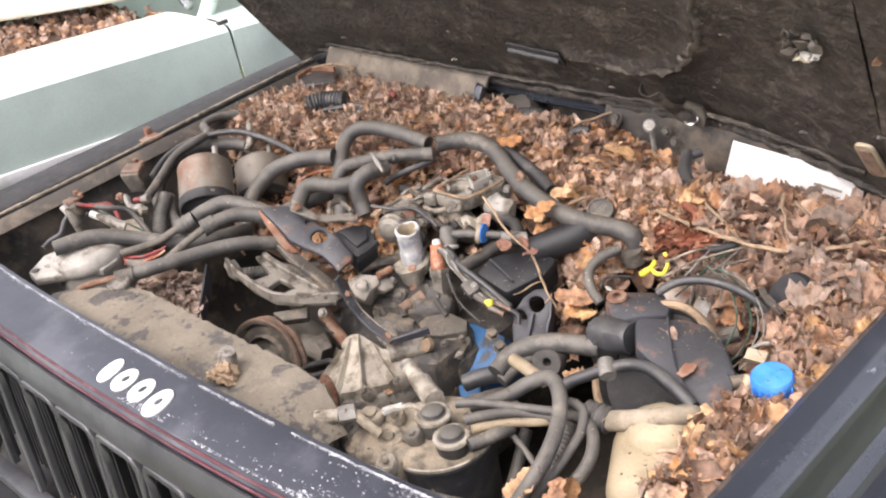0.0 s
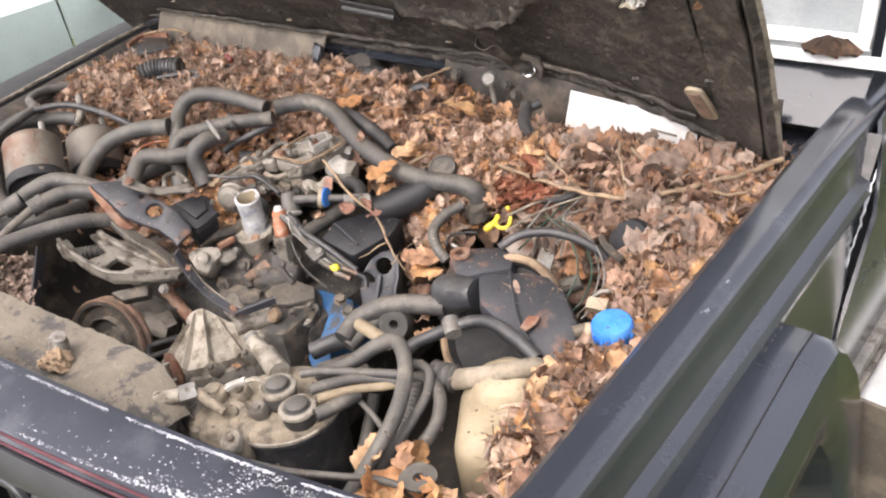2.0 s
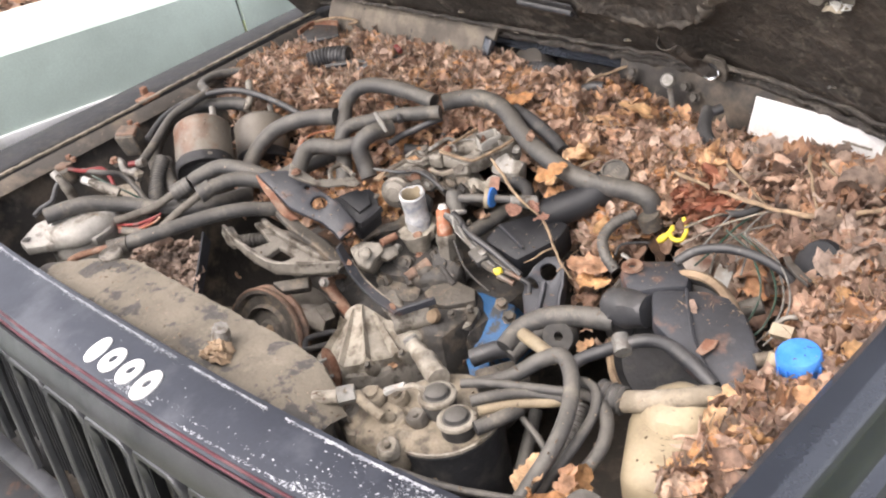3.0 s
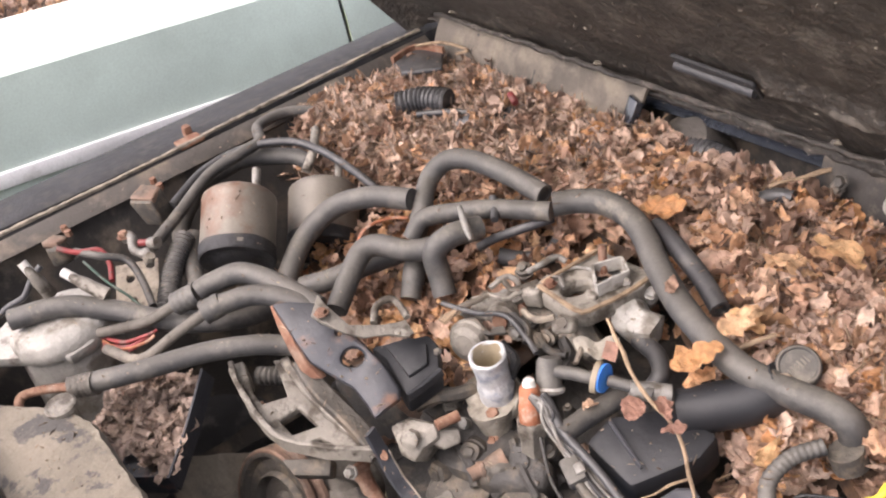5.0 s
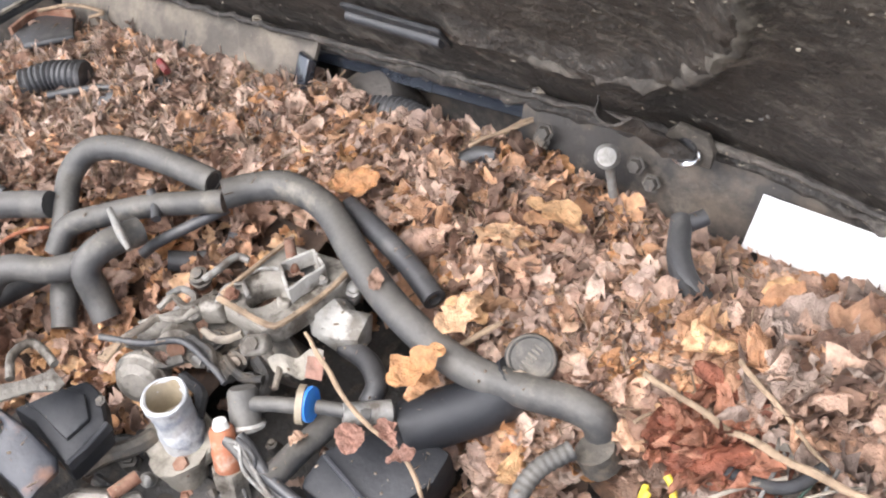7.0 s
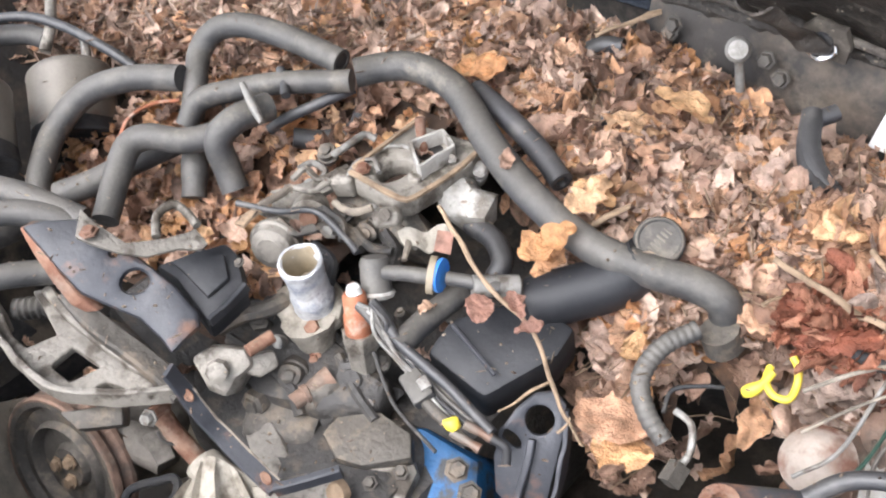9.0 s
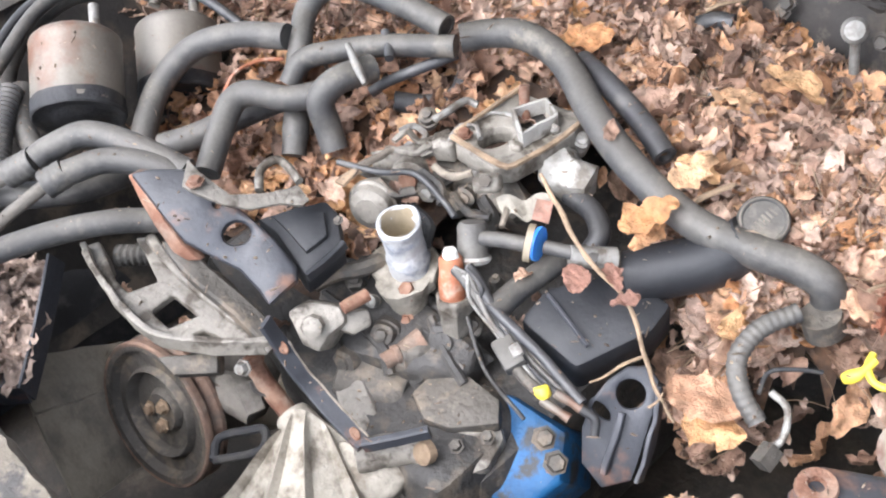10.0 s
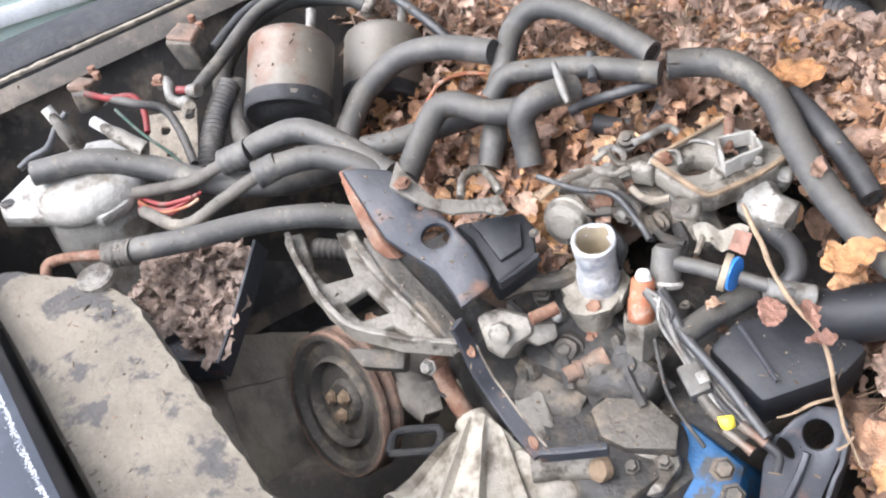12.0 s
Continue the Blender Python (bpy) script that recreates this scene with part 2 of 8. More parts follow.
M["leaf"] = leaf_material("dry_brown_leaf", (0.52, 0.335, 0.24), (0.67, 0.495, 0.39), (0.39, 0.235, 0.165), (0.70, 0.40, 0.22), (0.57, 0.42, 0.34))
M["leaf_dark"] = leaf_material("damp_brown_leaf", (0.41, 0.245, 0.165), (0.56, 0.385, 0.29), (0.30, 0.17, 0.115), (0.60, 0.32, 0.17), (0.46, 0.32, 0.25))
M["leaf_warm"] = leaf_material("dry_orange_leaf", (0.76, 0.42, 0.19), (0.70, 0.45, 0.27), (0.66, 0.33, 0.15), (0.80, 0.50, 0.26), (0.68, 0.41, 0.27))
M["leaf_grey"] = leaf_material("dry_grey_leaf", (0.48, 0.355, 0.275), (0.62, 0.485, 0.395), (0.33, 0.225, 0.165), (0.58, 0.375, 0.245), (0.43, 0.34, 0.29))
M["leaf_tray"] = leaf_material("wet_grey_leaf", (0.38, 0.28, 0.22), (0.52, 0.40, 0.33), (0.27, 0.195, 0.155))
M["leaf_red"] = leaf_material("dry_red_leaf", (0.41, 0.145, 0.08), (0.49, 0.235, 0.145), (0.28, 0.09, 0.05))
M["crumb"] = leaf_material("leaf_crumb", (0.24, 0.175, 0.125), (0.33, 0.26, 0.19), (0.15, 0.11, 0.085))
M["cowldust"] = material("tan_dusted_steel", (0.105, 0.090, 0.074), 0.75, 0.0, (0.19, 0.16, 0.125), 0.45, 12, (0.32, 0.275, 0.215), 0.38, 0.6, 60, web=0.3)
M["jet"] = material("black_moulded_plastic", (0.013, 0.014, 0.017), 0.58, 0.0, (0.030, 0.030, 0.032), 0.4, 18, (0.14, 0.128, 0.11), 0.10, 0.2, 90)
M["corroded"] = material("corroded_white_aluminium", (0.47, 0.475, 0.48), 0.6, 0.1, (0.24, 0.26, 0.30), 0.42, 48, (0.56, 0.54, 0.48), 0.45, 0.8, 110)
M["rusttan"] = material("tan_rust", (0.21, 0.135, 0.098), 0.8, 0.05, (0.115, 0.088, 0.070), 0.5, 40, (0.33, 0.27, 0.21), 0.42, 0.6, 120)
M["scuff"] = material("rubbed_paint", (0.16, 0.175, 0.205), 0.6, 0.0, (0.10, 0.11, 0.13), 0.5, 90, bump=0.05)
M["ridge"] = material("dusty_sooty_ridge", (0.060, 0.051, 0.042), 0.8, 0.0, (0.12, 0.104, 0.084), 0.45, 22, (0.26, 0.23, 0.185), 0.26, 0.8, 70, web=0.5)
M["drumdust"] = material("thick_tan_dust", (0.36, 0.315, 0.245), 0.9, 0.0, (0.20, 0.175, 0.14), 0.42, 16, (0.42, 0.37, 0.30), 0.35, 0.7, 70)
M["palealu"] = material("pale_cast_aluminium", (0.37, 0.355, 0.325), 0.55, 0.15, (0.17, 0.15, 0.125), 0.45, 26, (0.43, 0.39, 0.33), 0.36, 0.7, 110, crisp=0.4)
# matte black, used for rubber and for shade painted into holes and bores
M["soot"] = material("black_rubber_and_hole_shade", (0.024, 0.024, 0.026), 0.7, 0.0, (0.045, 0.042, 0.038), 0.4, 40, (0.15, 0.13, 0.11), 0.14, 0.6, 90)
M["leaf_pink"] = leaf_material("dry_pink_leaf", (0.56, 0.30, 0.22), (0.62, 0.38, 0.29), (0.50, 0.25, 0.18))


# ---- building helpers ----
def thing(name, label, category, group="", kind="", at=(0, 0, 0)):
    ob = new(name)
    ob.location = at
    ob.empty_display_size = 0.05
    return tagged(ob, label, category, group, kind)


def mesh_of(name, bm, mat, smooth=True):
    me = bpy.data.meshes.new(name)
    bm.normal_update()
    bm.to_mesh(me)
    bm.free()
    for p in me.polygons:
        p.use_smooth = smooth
    me.materials.append(mat)
    if smooth:
        me.set_sharp_from_angle(angle=radians(38))
    return me


def part(name, bm, mat, parent=None, label="", smooth=True):
    ob = new(name, mesh_of(name, bm, mat, smooth))
    if parent is not None:
        ob.parent = parent
        ob.matrix_parent_inverse = Matrix.Translation(-parent.location) if parent.type == "EMPTY" and parent.parent is None else Matrix()
    return tagged(ob, label)


def box(size, m=Matrix(), bevel=0.004, seg=2):
    bm = bmesh.new()
    bmesh.ops.create_cube(bm, size=1.0, matrix=Matrix.Diagonal((*size, 1)))
    if bevel:
        bmesh.ops.bevel(bm, geom=bm.edges[:], offset=bevel, segments=seg, affect="EDGES", profile=0.5)
    bmesh.ops.transform(bm, matrix=m, verts=bm.verts[:])
    return bm


def join(*bms):
    out = bms[0]
    for b in bms[1:]:
        me = bpy.data.meshes.new("join")
        b.to_mesh(me)
        b.free()
        out.from_mesh(me)
        bpy.data.meshes.remove(me)
    return out


def lathe(profile, m=Matrix(), steps=32):
    """A turned body about z from (radius, height) pairs."""
    bm = bmesh.new()
    rings = []
    for r, z in profile:
        if r < 1e-5:
            rings.append([bm.verts.new((0, 0, z))])
        else:
            rings.append([bm.verts.new((r * math.cos(2 * math.pi * i / steps), r * math.sin(2 * math.pi * i / steps), z)) for i in range(steps)])
    for a, b in zip(rings, rings[1:]):
        for i in range(steps):
            j = (i + 1) % steps
            if len(a) == 1 and len(b) > 1:
                bm.faces.new((a[0], b[j], b[i])[::-1])
            elif len(b) == 1 and len(a) > 1:
                bm.faces.new((a[i], a[j], b[0]))
            elif len(a) > 1:
                bm.faces.new((a[i], a[j], b[j], b[i]))
    bmesh.ops.transform(bm, matrix=m, verts=bm.verts[:])
    bmesh.ops.recalc_face_normals(bm, faces=bm.faces[:])
    return bm


def smooth_line(pts, per=8):
    """Catmull-Rom points through the given ones."""
    P = [Vector(p) for p in pts]
    if len(P) == 2:
        return [P[0].lerp(P[1], i / per) for i in range(per + 1)]
    Q = [P[0] * 2 - P[1], *P, P[-1] * 2 - P[-2]]
    out = []
    for i in range(1, len(Q) - 2):
        a, b, c, d = Q[i - 1 : i + 3]
        for s in range(per):
            t = s / per
            out.append(0.5 * ((2 * b) + (c - a) * t + (2 * a - 5 * b + 4 * c - d) * t * t + (3 * b - a - 3 * c + d) * t**3))
    out.append(P[-1])
    return out


def tube(pts, radius, bore=0.0, per=8, steps=14, ridges=0.0, pitch=0.007):
    """A hose along a smooth line; radius may be a list along it. bore: an open, hollow end. ridges: corrugation."""
    line = smooth_line(pts, per)
    if ridges:
        dense, total = [], 0.0
        for a, b in zip(line, line[1:]):
            n = max(1, round((b - a).length / (pitch / 4)))
            dense += [a.lerp(b, i / n) for i in range(n)]
        line = dense + [line[-1]]
    bm = bmesh.new()
    up = Vector((0.13, 0.21, 0.97))
    rings, run = [], 0.0
    count = len(line) - 1
    ways = [(line[min(i + 1, count)] - line[max(i - 1, 0)]).normalized() for i in range(count + 1)]
    side = ways[0].cross(up).normalized()

    def ring(p, side, over, r):
        return [bm.verts.new(p + side * (r * math.cos(2 * math.pi * s / steps)) + over * (r * math.sin(2 * math.pi * s / steps))) for s in range(steps)]

    for i, p in enumerate(line):
        side = (side - ways[i] * side.dot(ways[i])).normalized()
        over = ways[i].cross(side)
        if isinstance(radius, (list, tuple)):
            f = i / count * (len(radius) - 1)
            j = min(int(f), len(radius) - 2)
            r = radius[j] + (radius[j + 1] - radius[j]) * (f - j)
        else:
            r = radius
        if i:
            run += (p - line[i - 1]).length
        if ridges:
            r *= 1 + ridges * math.sin(2 * math.pi * run / pitch)
        r *= 1 + 0.03 * noise.noise(p * 25)
        if bore and i == 0:
            rings.append(ring(p + ways[0] * 0.03, side, over, r * bore))
            rings.append(ring(p, side, over, r * bore))
        rings.append(ring(p, side, over, r))
        if bore and i == count:
            rings.append(ring(p, side, over, r * bore))
            rings.append(ring(p - ways[i] * 0.03, side, over, r * bore))
    for a, b in zip(rings, rings[1:]):
        for s in range(steps):
            bm.faces.new((a[s], a[(s + 1) % steps], b[(s + 1) % steps], b[s]))
    bm.faces.new(rings[0][::-1])
    bm.faces.new(rings[-1])
    bmesh.ops.recalc_face_normals(bm, faces=bm.faces[:])
    return bm


def sheet(fn, nu, nv, thick=0.0):
    """A grid of fn(u, v) for u, v from 0 to 1, given a thickness along its normals."""
    bm = bmesh.new()
    g = [[bm.verts.new(fn(i / nu, j / nv)) for j in range(nv + 1)] for i in range(nu + 1)]
    for i in range(nu):
        for j in range(nv):
            bm.faces.new((g[i][j], g[i + 1][j], g[i + 1][j + 1], g[i][j + 1]))
    bm.normal_update()
    if thick:
        bmesh.ops.solidify(bm, geom=bm.faces[:], thickness=thick)
        bmesh.ops.recalc_face_normals(bm, faces=bm.faces[:])
    return bm


def slab(outline, thick, m=Matrix(), bevel=0.003, holes=()):
    """A plate cut to an outline in its own xy plane, with round holes (x, y, r)."""
    bm = bmesh.new()

    def loop(pts):
        vs = [bm.verts.new((x, y, 0)) for x, y in pts]
        return [bm.edges.new((vs[i], vs[(i + 1) % len(vs)])) for i in range(len(vs))]

    edges = loop(outline)
    for h in holes:
        if isinstance(h, list):
            edges += loop(h)
            continue
        x, y, *r = h
        rx, ry = (r[0], r[1]) if len(r) > 1 else (r[0], r[0])
        edges += loop([(x + rx * math.cos(2 * math.pi * i / 16), y + ry * math.sin(2 * math.pi * i / 16)) for i in range(16)])
    bmesh.ops.triangle_fill(bm, use_beauty=True, use_dissolve=False, edges=edges)
    faces = bm.faces[:]
    ret = bmesh.ops.extrude_face_region(bm, geom=faces)
    bmesh.ops.translate(bm, vec=(0, 0, thick), verts=[v for v in ret["geom"] if isinstance(v, bmesh.types.BMVert)])
    bmesh.ops.recalc_face_normals(bm, faces=bm.faces[:])
    if bevel:
        rim = [e for e in bm.edges if len(e.link_faces) == 2 and e.calc_face_angle(0) > 1.0]
        bmesh.ops.bevel(bm, geom=rim, offset=bevel, segments=2, affect="EDGES", profile=0.5)
    bmesh.ops.transform(bm, matrix=m, verts=bm.verts[:])
    return bm


def aim(a, b, spin=0.0):
    """The pose at a whose z axis points at b."""
    d = Vector(b) - Vector(a)
    return Matrix.Translation(a) @ d.to_track_quat("Z", "Y").to_matrix().to_4x4() @ pose(0, 0, 0, 0, 0, spin)


def bolt_head(m, r=0.008, h=0.007):
    """A hexagon head on a washer."""
    return join(lathe([(0, 0), (r * 1.4, 0), (r * 1.4, 0.0015), (r, 0.0015), (r, h * 0.8), (r * 0.85, h), (0, h)], m, 6),)


def rough(bm, amount=0.0015, size=60.0, m=None):
    """Breaks up clean edges of a casting, then moves it by m."""
    if m is not None:
        bmesh.ops.transform(bm, matrix=m, verts=bm.verts[:])
    for v in bm.verts:
        v.co += Vector((noise.noise(v.co * size), noise.noise(v.co * size + Vector((9, 0, 0))), noise.noise(v.co * size + Vector((0, 9, 0))))) * amount
    return bm



def plate(pts, thick=0.004, bevel=0.0015, holes=()):
    """A plate whose upper face has the given corners; it goes down from there."""
    P = [Vector(p) for p in pts]
    c = sum(P, Vector()) / len(P)
    nrm = Vector()
    for a, b in zip(P, P[1:] + P[:1]):
        nrm += (a - c).cross(b - c)
    nrm.normalize()
    if nrm.z < 0:
        nrm = -nrm
    ex = (P[1] - P[0]).normalized()
    ex = (ex - nrm * ex.dot(nrm)).normalized()
    ey = nrm.cross(ex)
    m = Matrix((ex, ey, nrm)).transposed().to_4x4()
    m.translation = c - nrm * thick
    flat = [((p - c).dot(ex), (p - c).dot(ey)) for p in P]
    hl = []
    for h in holes:
        if isinstance(h, list):
            hl.append([((Vector(p) - c).dot(ex), (Vector(p) - c).dot(ey)) for p in h])
            continue
        d = Vector(h[0]) - c
        hl.append((d.dot(ex), d.dot(ey), *h[1:]))
    bm = slab(flat, thick, m, bevel, hl)
    off = [(p - c).dot(nrm) for p in P]
    for v in bm.verts:
        ws = [1 / ((v.co - p).length_squared + 1e-6) for p in P]
        v.co += nrm * (sum(w * o for w, o in zip(ws, off)) / sum(ws))
    return bm


def bar(pts, w, h, per=6):
    """A bar of oblong section along a smooth line: w across, h upright."""
    line = smooth_line(pts, per)
    bm = bmesh.new()
    rings = []
    for i, p in enumerate(line):
        d = (line[min(i + 1, len(line) - 1)] - line[max(i - 1, 0)]).normalized()
        side = d.cross(Vector((0, 0, 1))).normalized()
        over = side.cross(d)
        c = 0.18 * min(w, h)
        sec = [(-w / 2 + c, -h / 2), (w / 2 - c, -h / 2), (w / 2, -h / 2 + c), (w / 2, h / 2 - c), (w / 2 - c, h / 2), (-w / 2 + c, h / 2), (-w / 2, h / 2 - c), (-w / 2, -h / 2 + c)]
        rings.append([bm.verts.new(p + side * a + over * b) for a, b in sec])
    for a, b in zip(rings, rings[1:]):
        for s in range(8):
            bm.faces.new((a[s], a[(s + 1) % 8], b[(s + 1) % 8], b[s]))
    bm.faces.new(rings[0][::-1])
    bm.faces.new(rings[-1])
    bmesh.ops.recalc_face_normals(bm, faces=bm.faces[:])
    return bm


def hose(pts, r, mat="rubber", label="dusty black rubber hose lying over the engine", bore=0.0, name="hose", group="engine hoses", **kw):
    ob = new(name, mesh_of(name, tube(pts, r, bore, **kw), M[mat]))
    if bore:
        line = smooth_line(pts, 8)
        rr = r[0] if isinstance(r, (list, tuple)) else r
        # black plug in the mouth stands for the shade inside the hose
        part("bore", tube([line[0] + (line[1] - line[0]).normalized() * 0.001, line[0].lerp(line[1], 0.5), line[1]], rr * bore * 0.985, per=3, steps=14), M["soot"], ob, "black plug painted as the shade in the bore")
    return tagged(ob, label, "hose" if "hose" in name else name.replace("_", " "), group)


# ---- ground ----
def lumps(u, v):
    x, y = -60 + 120 * u, -60 + 120 * v
    return (x, y, 0.03 * noise.noise(Vector((x * 0.7, y * 0.7, 0))))


tagged(part("ground", sheet(lumps, 60, 60), M["grass"]), "rough overgrown grass round the parked cars", "ground", kind="structure")

# ---- pickup truck: body panels round the engine bay ----
truck = thing("pickup_truck", "black four-wheel-drive truck with an open hood and a dirty engine bay", "truck")


def fender_profile(side):
    """Cross-section of a fender top and side, from the inner flange to the sill; x outward."""
    if side > 0:
        return [(0.750, 0.93), (0.752, 1.0), (0.757, 1.026), (0.764, 1.031), (0.785, 1.030), (0.800, 1.027), (0.8045, 1.022), (0.8065, 1.012), (0.814, 0.974), (0.816, 0.971), (0.831, 0.966), (0.834, 0.961), (0.831, 0.955), (0.828, 0.94), (0.842, 0.80), (0.844, 0.60), (0.83, 0.43)]
    return [(-0.722, 0.93), (-0.724, 0.98), (-0.728, 0.996), (-0.735, 1.0), (-0.78, 0.998), (-0.835, 0.99), (-0.853, 0.978), (-0.862, 0.96), (-0.866, 0.93), (-0.866, 0.85), (-0.868, 0.6), (-0.85, 0.42)]


def fender(side, y0, y1):
    prof = fender_profile(side)

    def fn(u, v):
        f = v * (len(prof) - 1)
        x, z = prof[round(f)]
        end = y1
        if side > 0 and z < 1.02:
            end = max(0.60, 0.86 - 1.1 * (1.02 - z))
        y = y0 + (end - y0) * u
        x *= 1 - 0.03 * max(0.0, (0.05 - y)) / 0.2
        return (x, y, z - 0.02 * max(0.0, 0.1 - y) - 0.05 * max(0.0, y - 0.75) * (side > 0))

    return sheet(fn, 24, len(prof) - 1, 0.004)


part("right_fender", fender(1, -0.14, 1.08), M["paint"], truck)
part("left_fender", fender(-1, -0.14, 0.98), M["soot"], truck)
# inner walls of the bay
part("left_inner_fender", sheet(lambda u, v: (-0.69 + 0.10 * v + 0.02 * noise.noise(Vector((u * 5, v * 3, 1))), -0.05 + 1.0 * u, 0.985 - 0.45 * v), 16, 8, 0.004), M["bay"], truck)
part("right_inner_fender", sheet(lambda u, v: (0.749 - 0.12 * v, -0.05 + 0.95 * u, 1.015 - 0.45 * v), 16, 8, 0.004), M["bay"], truck)
part("rail_seam", rough(bar([(-0.700, -0.03, 1.0), (-0.702, 0.14, 1.001), (-0.704, 0.31, 1.002), (-0.720, 0.53, 1.003), (-0.731, 0.75, 1.003), (-0.733, 0.85, 1.003)], 0.006, 0.005, 24), 0.0015, 150), M["edge"], truck, "rusty pale seam along the inner rail")
part("rail_ledge", rough(box((0.030, 0.84, 0.005), pose(-0.690, 0.43, 0.987, 0, 34, 1.8), 0.002), 0.003), M["bay"], truck)
part("cowl_side", box((0.10, 0.14, 0.09), pose(0.712, 0.905, 0.915), 0.006), M["paint"], truck)
# firewall and cowl
part("firewall", box((1.42, 0.01, 0.5), pose(0, 0.90, 0.75, -8, 0, 0), 0.003), M["bay"], truck)
def cowl_back(x):
    """How far the cowl steps back behind the blower opening."""
    return 0.075 * min(1.0, max(0.0, (x + 0.205) / 0.012)) * min(1.0, max(0.0, (0.075 - x) / 0.03))


part("cowl", sheet(lambda u, v: (-0.20 + 0.88 * u, 0.848 + cowl_back(-0.20 + 0.88 * u) + 0.012 * v + 0.05 * max(0.0, v - 0.7), 0.88 + 0.15 * v + 0.004 * noise.noise(Vector((u * 12, v * 3, 4)))), 80, 10, 0.005), M["bay"], truck)
part("cowl_shelf", sheet(lambda u, v: (-0.68 + 0.475 * u + 0.01 * v, 0.832 + 0.028 * v ** 2, 0.955 + 0.082 * v + 0.004 * noise.noise(Vector((u * 7, v * 3, 4)))), 30, 8, 0.005), M["cowldust"], truck, "tan dusty cowl panel")
part("cowl_shelf_edge", rough(plate([(-0.225, 0.826, 0.985), (-0.218, 0.846, 1.026), (-0.196, 0.838, 1.022), (-0.203, 0.818, 0.980)], 0.012, 0.003), 0.003), M["paint"], truck, "blue-black bent panel end")
for x in (-0.575, -0.42):
    part("cowl_streak", rough(tube([(x + 0.012, 0.856, 1.03), (x, 0.842, 0.995), (x - 0.006, 0.832, 0.965)], [0.002, 0.004, 0.002], per=6, steps=6), 0.003, 90), M["soot"], truck, "black tar streak")
part("cowl_top", sheet(lambda u, v: (-0.72 + 1.5 * u, 0.880 + 0.30 * v, 0.992 + 0.060 * min(1.0, v / 0.27) + 0.02 * v), 12, 18, 0.005), M["paint"], truck)
part("bay_floor", box((1.4, 1.0, 0.02), pose(0, 0.4, 0.45), 0.003), M["bay"], truck)

# header panel, nose and grille
def nose_bow(x):
    return min(0.12 * (x - 0.02) ** 2, 0.06)


def header_fn(u, v):
    x = -0.76 + 1.52 * u
    prof = [(-0.050, 0.99), (-0.052, 1.036), (-0.058, 1.043), (-0.075, 1.045), (-0.115, 1.043), (-0.138, 1.040), (-0.145, 1.034), (-0.147, 1.010)]
    y, z = prof[round(v * 7)]
    rear = 0.02 * (abs(x) / 0.76) ** 2 + 0.03 * (abs(x) / 0.76) ** 5 - 0.008
    return (x, y + rear * (1 - v) + nose_bow(x) * v, z - 0.02 * max(0.0, -x) / 0.76)


part("header_panel", sheet(header_fn, 40, 7, 0.004), M["header"], truck, "black front header with flaking clear coat")
for dy, dz in ((-0.1455, 1.0410), (-0.1510, 1.0335)):
    part("pinstripe", tube([(x, dy + 0.80 * nose_bow(x), dz - 0.02 * max(0.0, -x) / 0.76) for x in (-0.7, -0.55, -0.4, -0.25, -0.1, 0.05, 0.2, 0.35, 0.5, 0.65)], 0.0020, per=4, steps=8), M["red"], truck, "thin faded red pinstripe")
grille = new("grille", mesh_of("grille", sheet(lambda u, v: (-0.72 + 1.44 * u, -0.1530 - 0.005 * v - 0.004 * math.sin(math.pi * v) + 0.82 * nose_bow(-0.72 + 1.44 * u), 1.0275 - 0.047 * v - 0.02 * max(0.0, 0.5 - u) / 0.5), 40, 6, 0.004), M["grille"]))
grille.parent = truck
tagged(grille, "dull silver grille surround")
part("lower_bar", box((1.42, 0.03, 0.02), pose(0, -0.175, 0.70), 0.004), M["grille"], grille)


def slot_frame(x):
    """A rounded upright frame round one grille opening."""
    w, top, low, y = 0.047, 0.974 - 0.02 * max(0.0, -x) / 0.76, 0.712, -0.159 + 0.82 * nose_bow(x)
    pts = [(x - w, y - 0.012, low), (x - w, y - 0.006, 0.85), (x - w, y, top - 0.03), (x - w + 0.004, y, top - 0.008), (x - w + 0.014, y, top), (x, y, top), (x + w - 0.014, y, top), (x + w - 0.004, y, top - 0.008), (x + w, y, top - 0.03), (x + w, y - 0.006, 0.85), (x + w, y - 0.012, low)]
    return bar(pts, 0.010, 0.012, 4)


for i in range(11):
    x = -0.587 + 0.11 * i
    part("slot_frame", slot_frame(x), M["grille"], grille, "dull chrome grille slot frame")
    for j in range(6):
        part("slat", box((0.004, 0.014, 0.25), pose(x - 0.034 + 0.0136 * j, -0.138 + nose_bow(x), 0.832, -2.5), 0.001), M["jet"], grille)
part("grille_back", box((1.4, 0.01, 0.3), pose(0, -0.06, 0.83), 0.002), M["rubber2"], grille)
# flaking clear coat: chips along the edges of the header
chips = random.Random(3)


def header_spot(x, v):
    f = v * 7
    i = min(int(f), 6)
    a, b2 = Vector(header_fn((x + 0.76) / 1.52, i / 7)), Vector(header_fn((x + 0.76) / 1.52, (i + 1) / 7))
    return a.lerp(b2, f - i), (b2 - a).normalized()


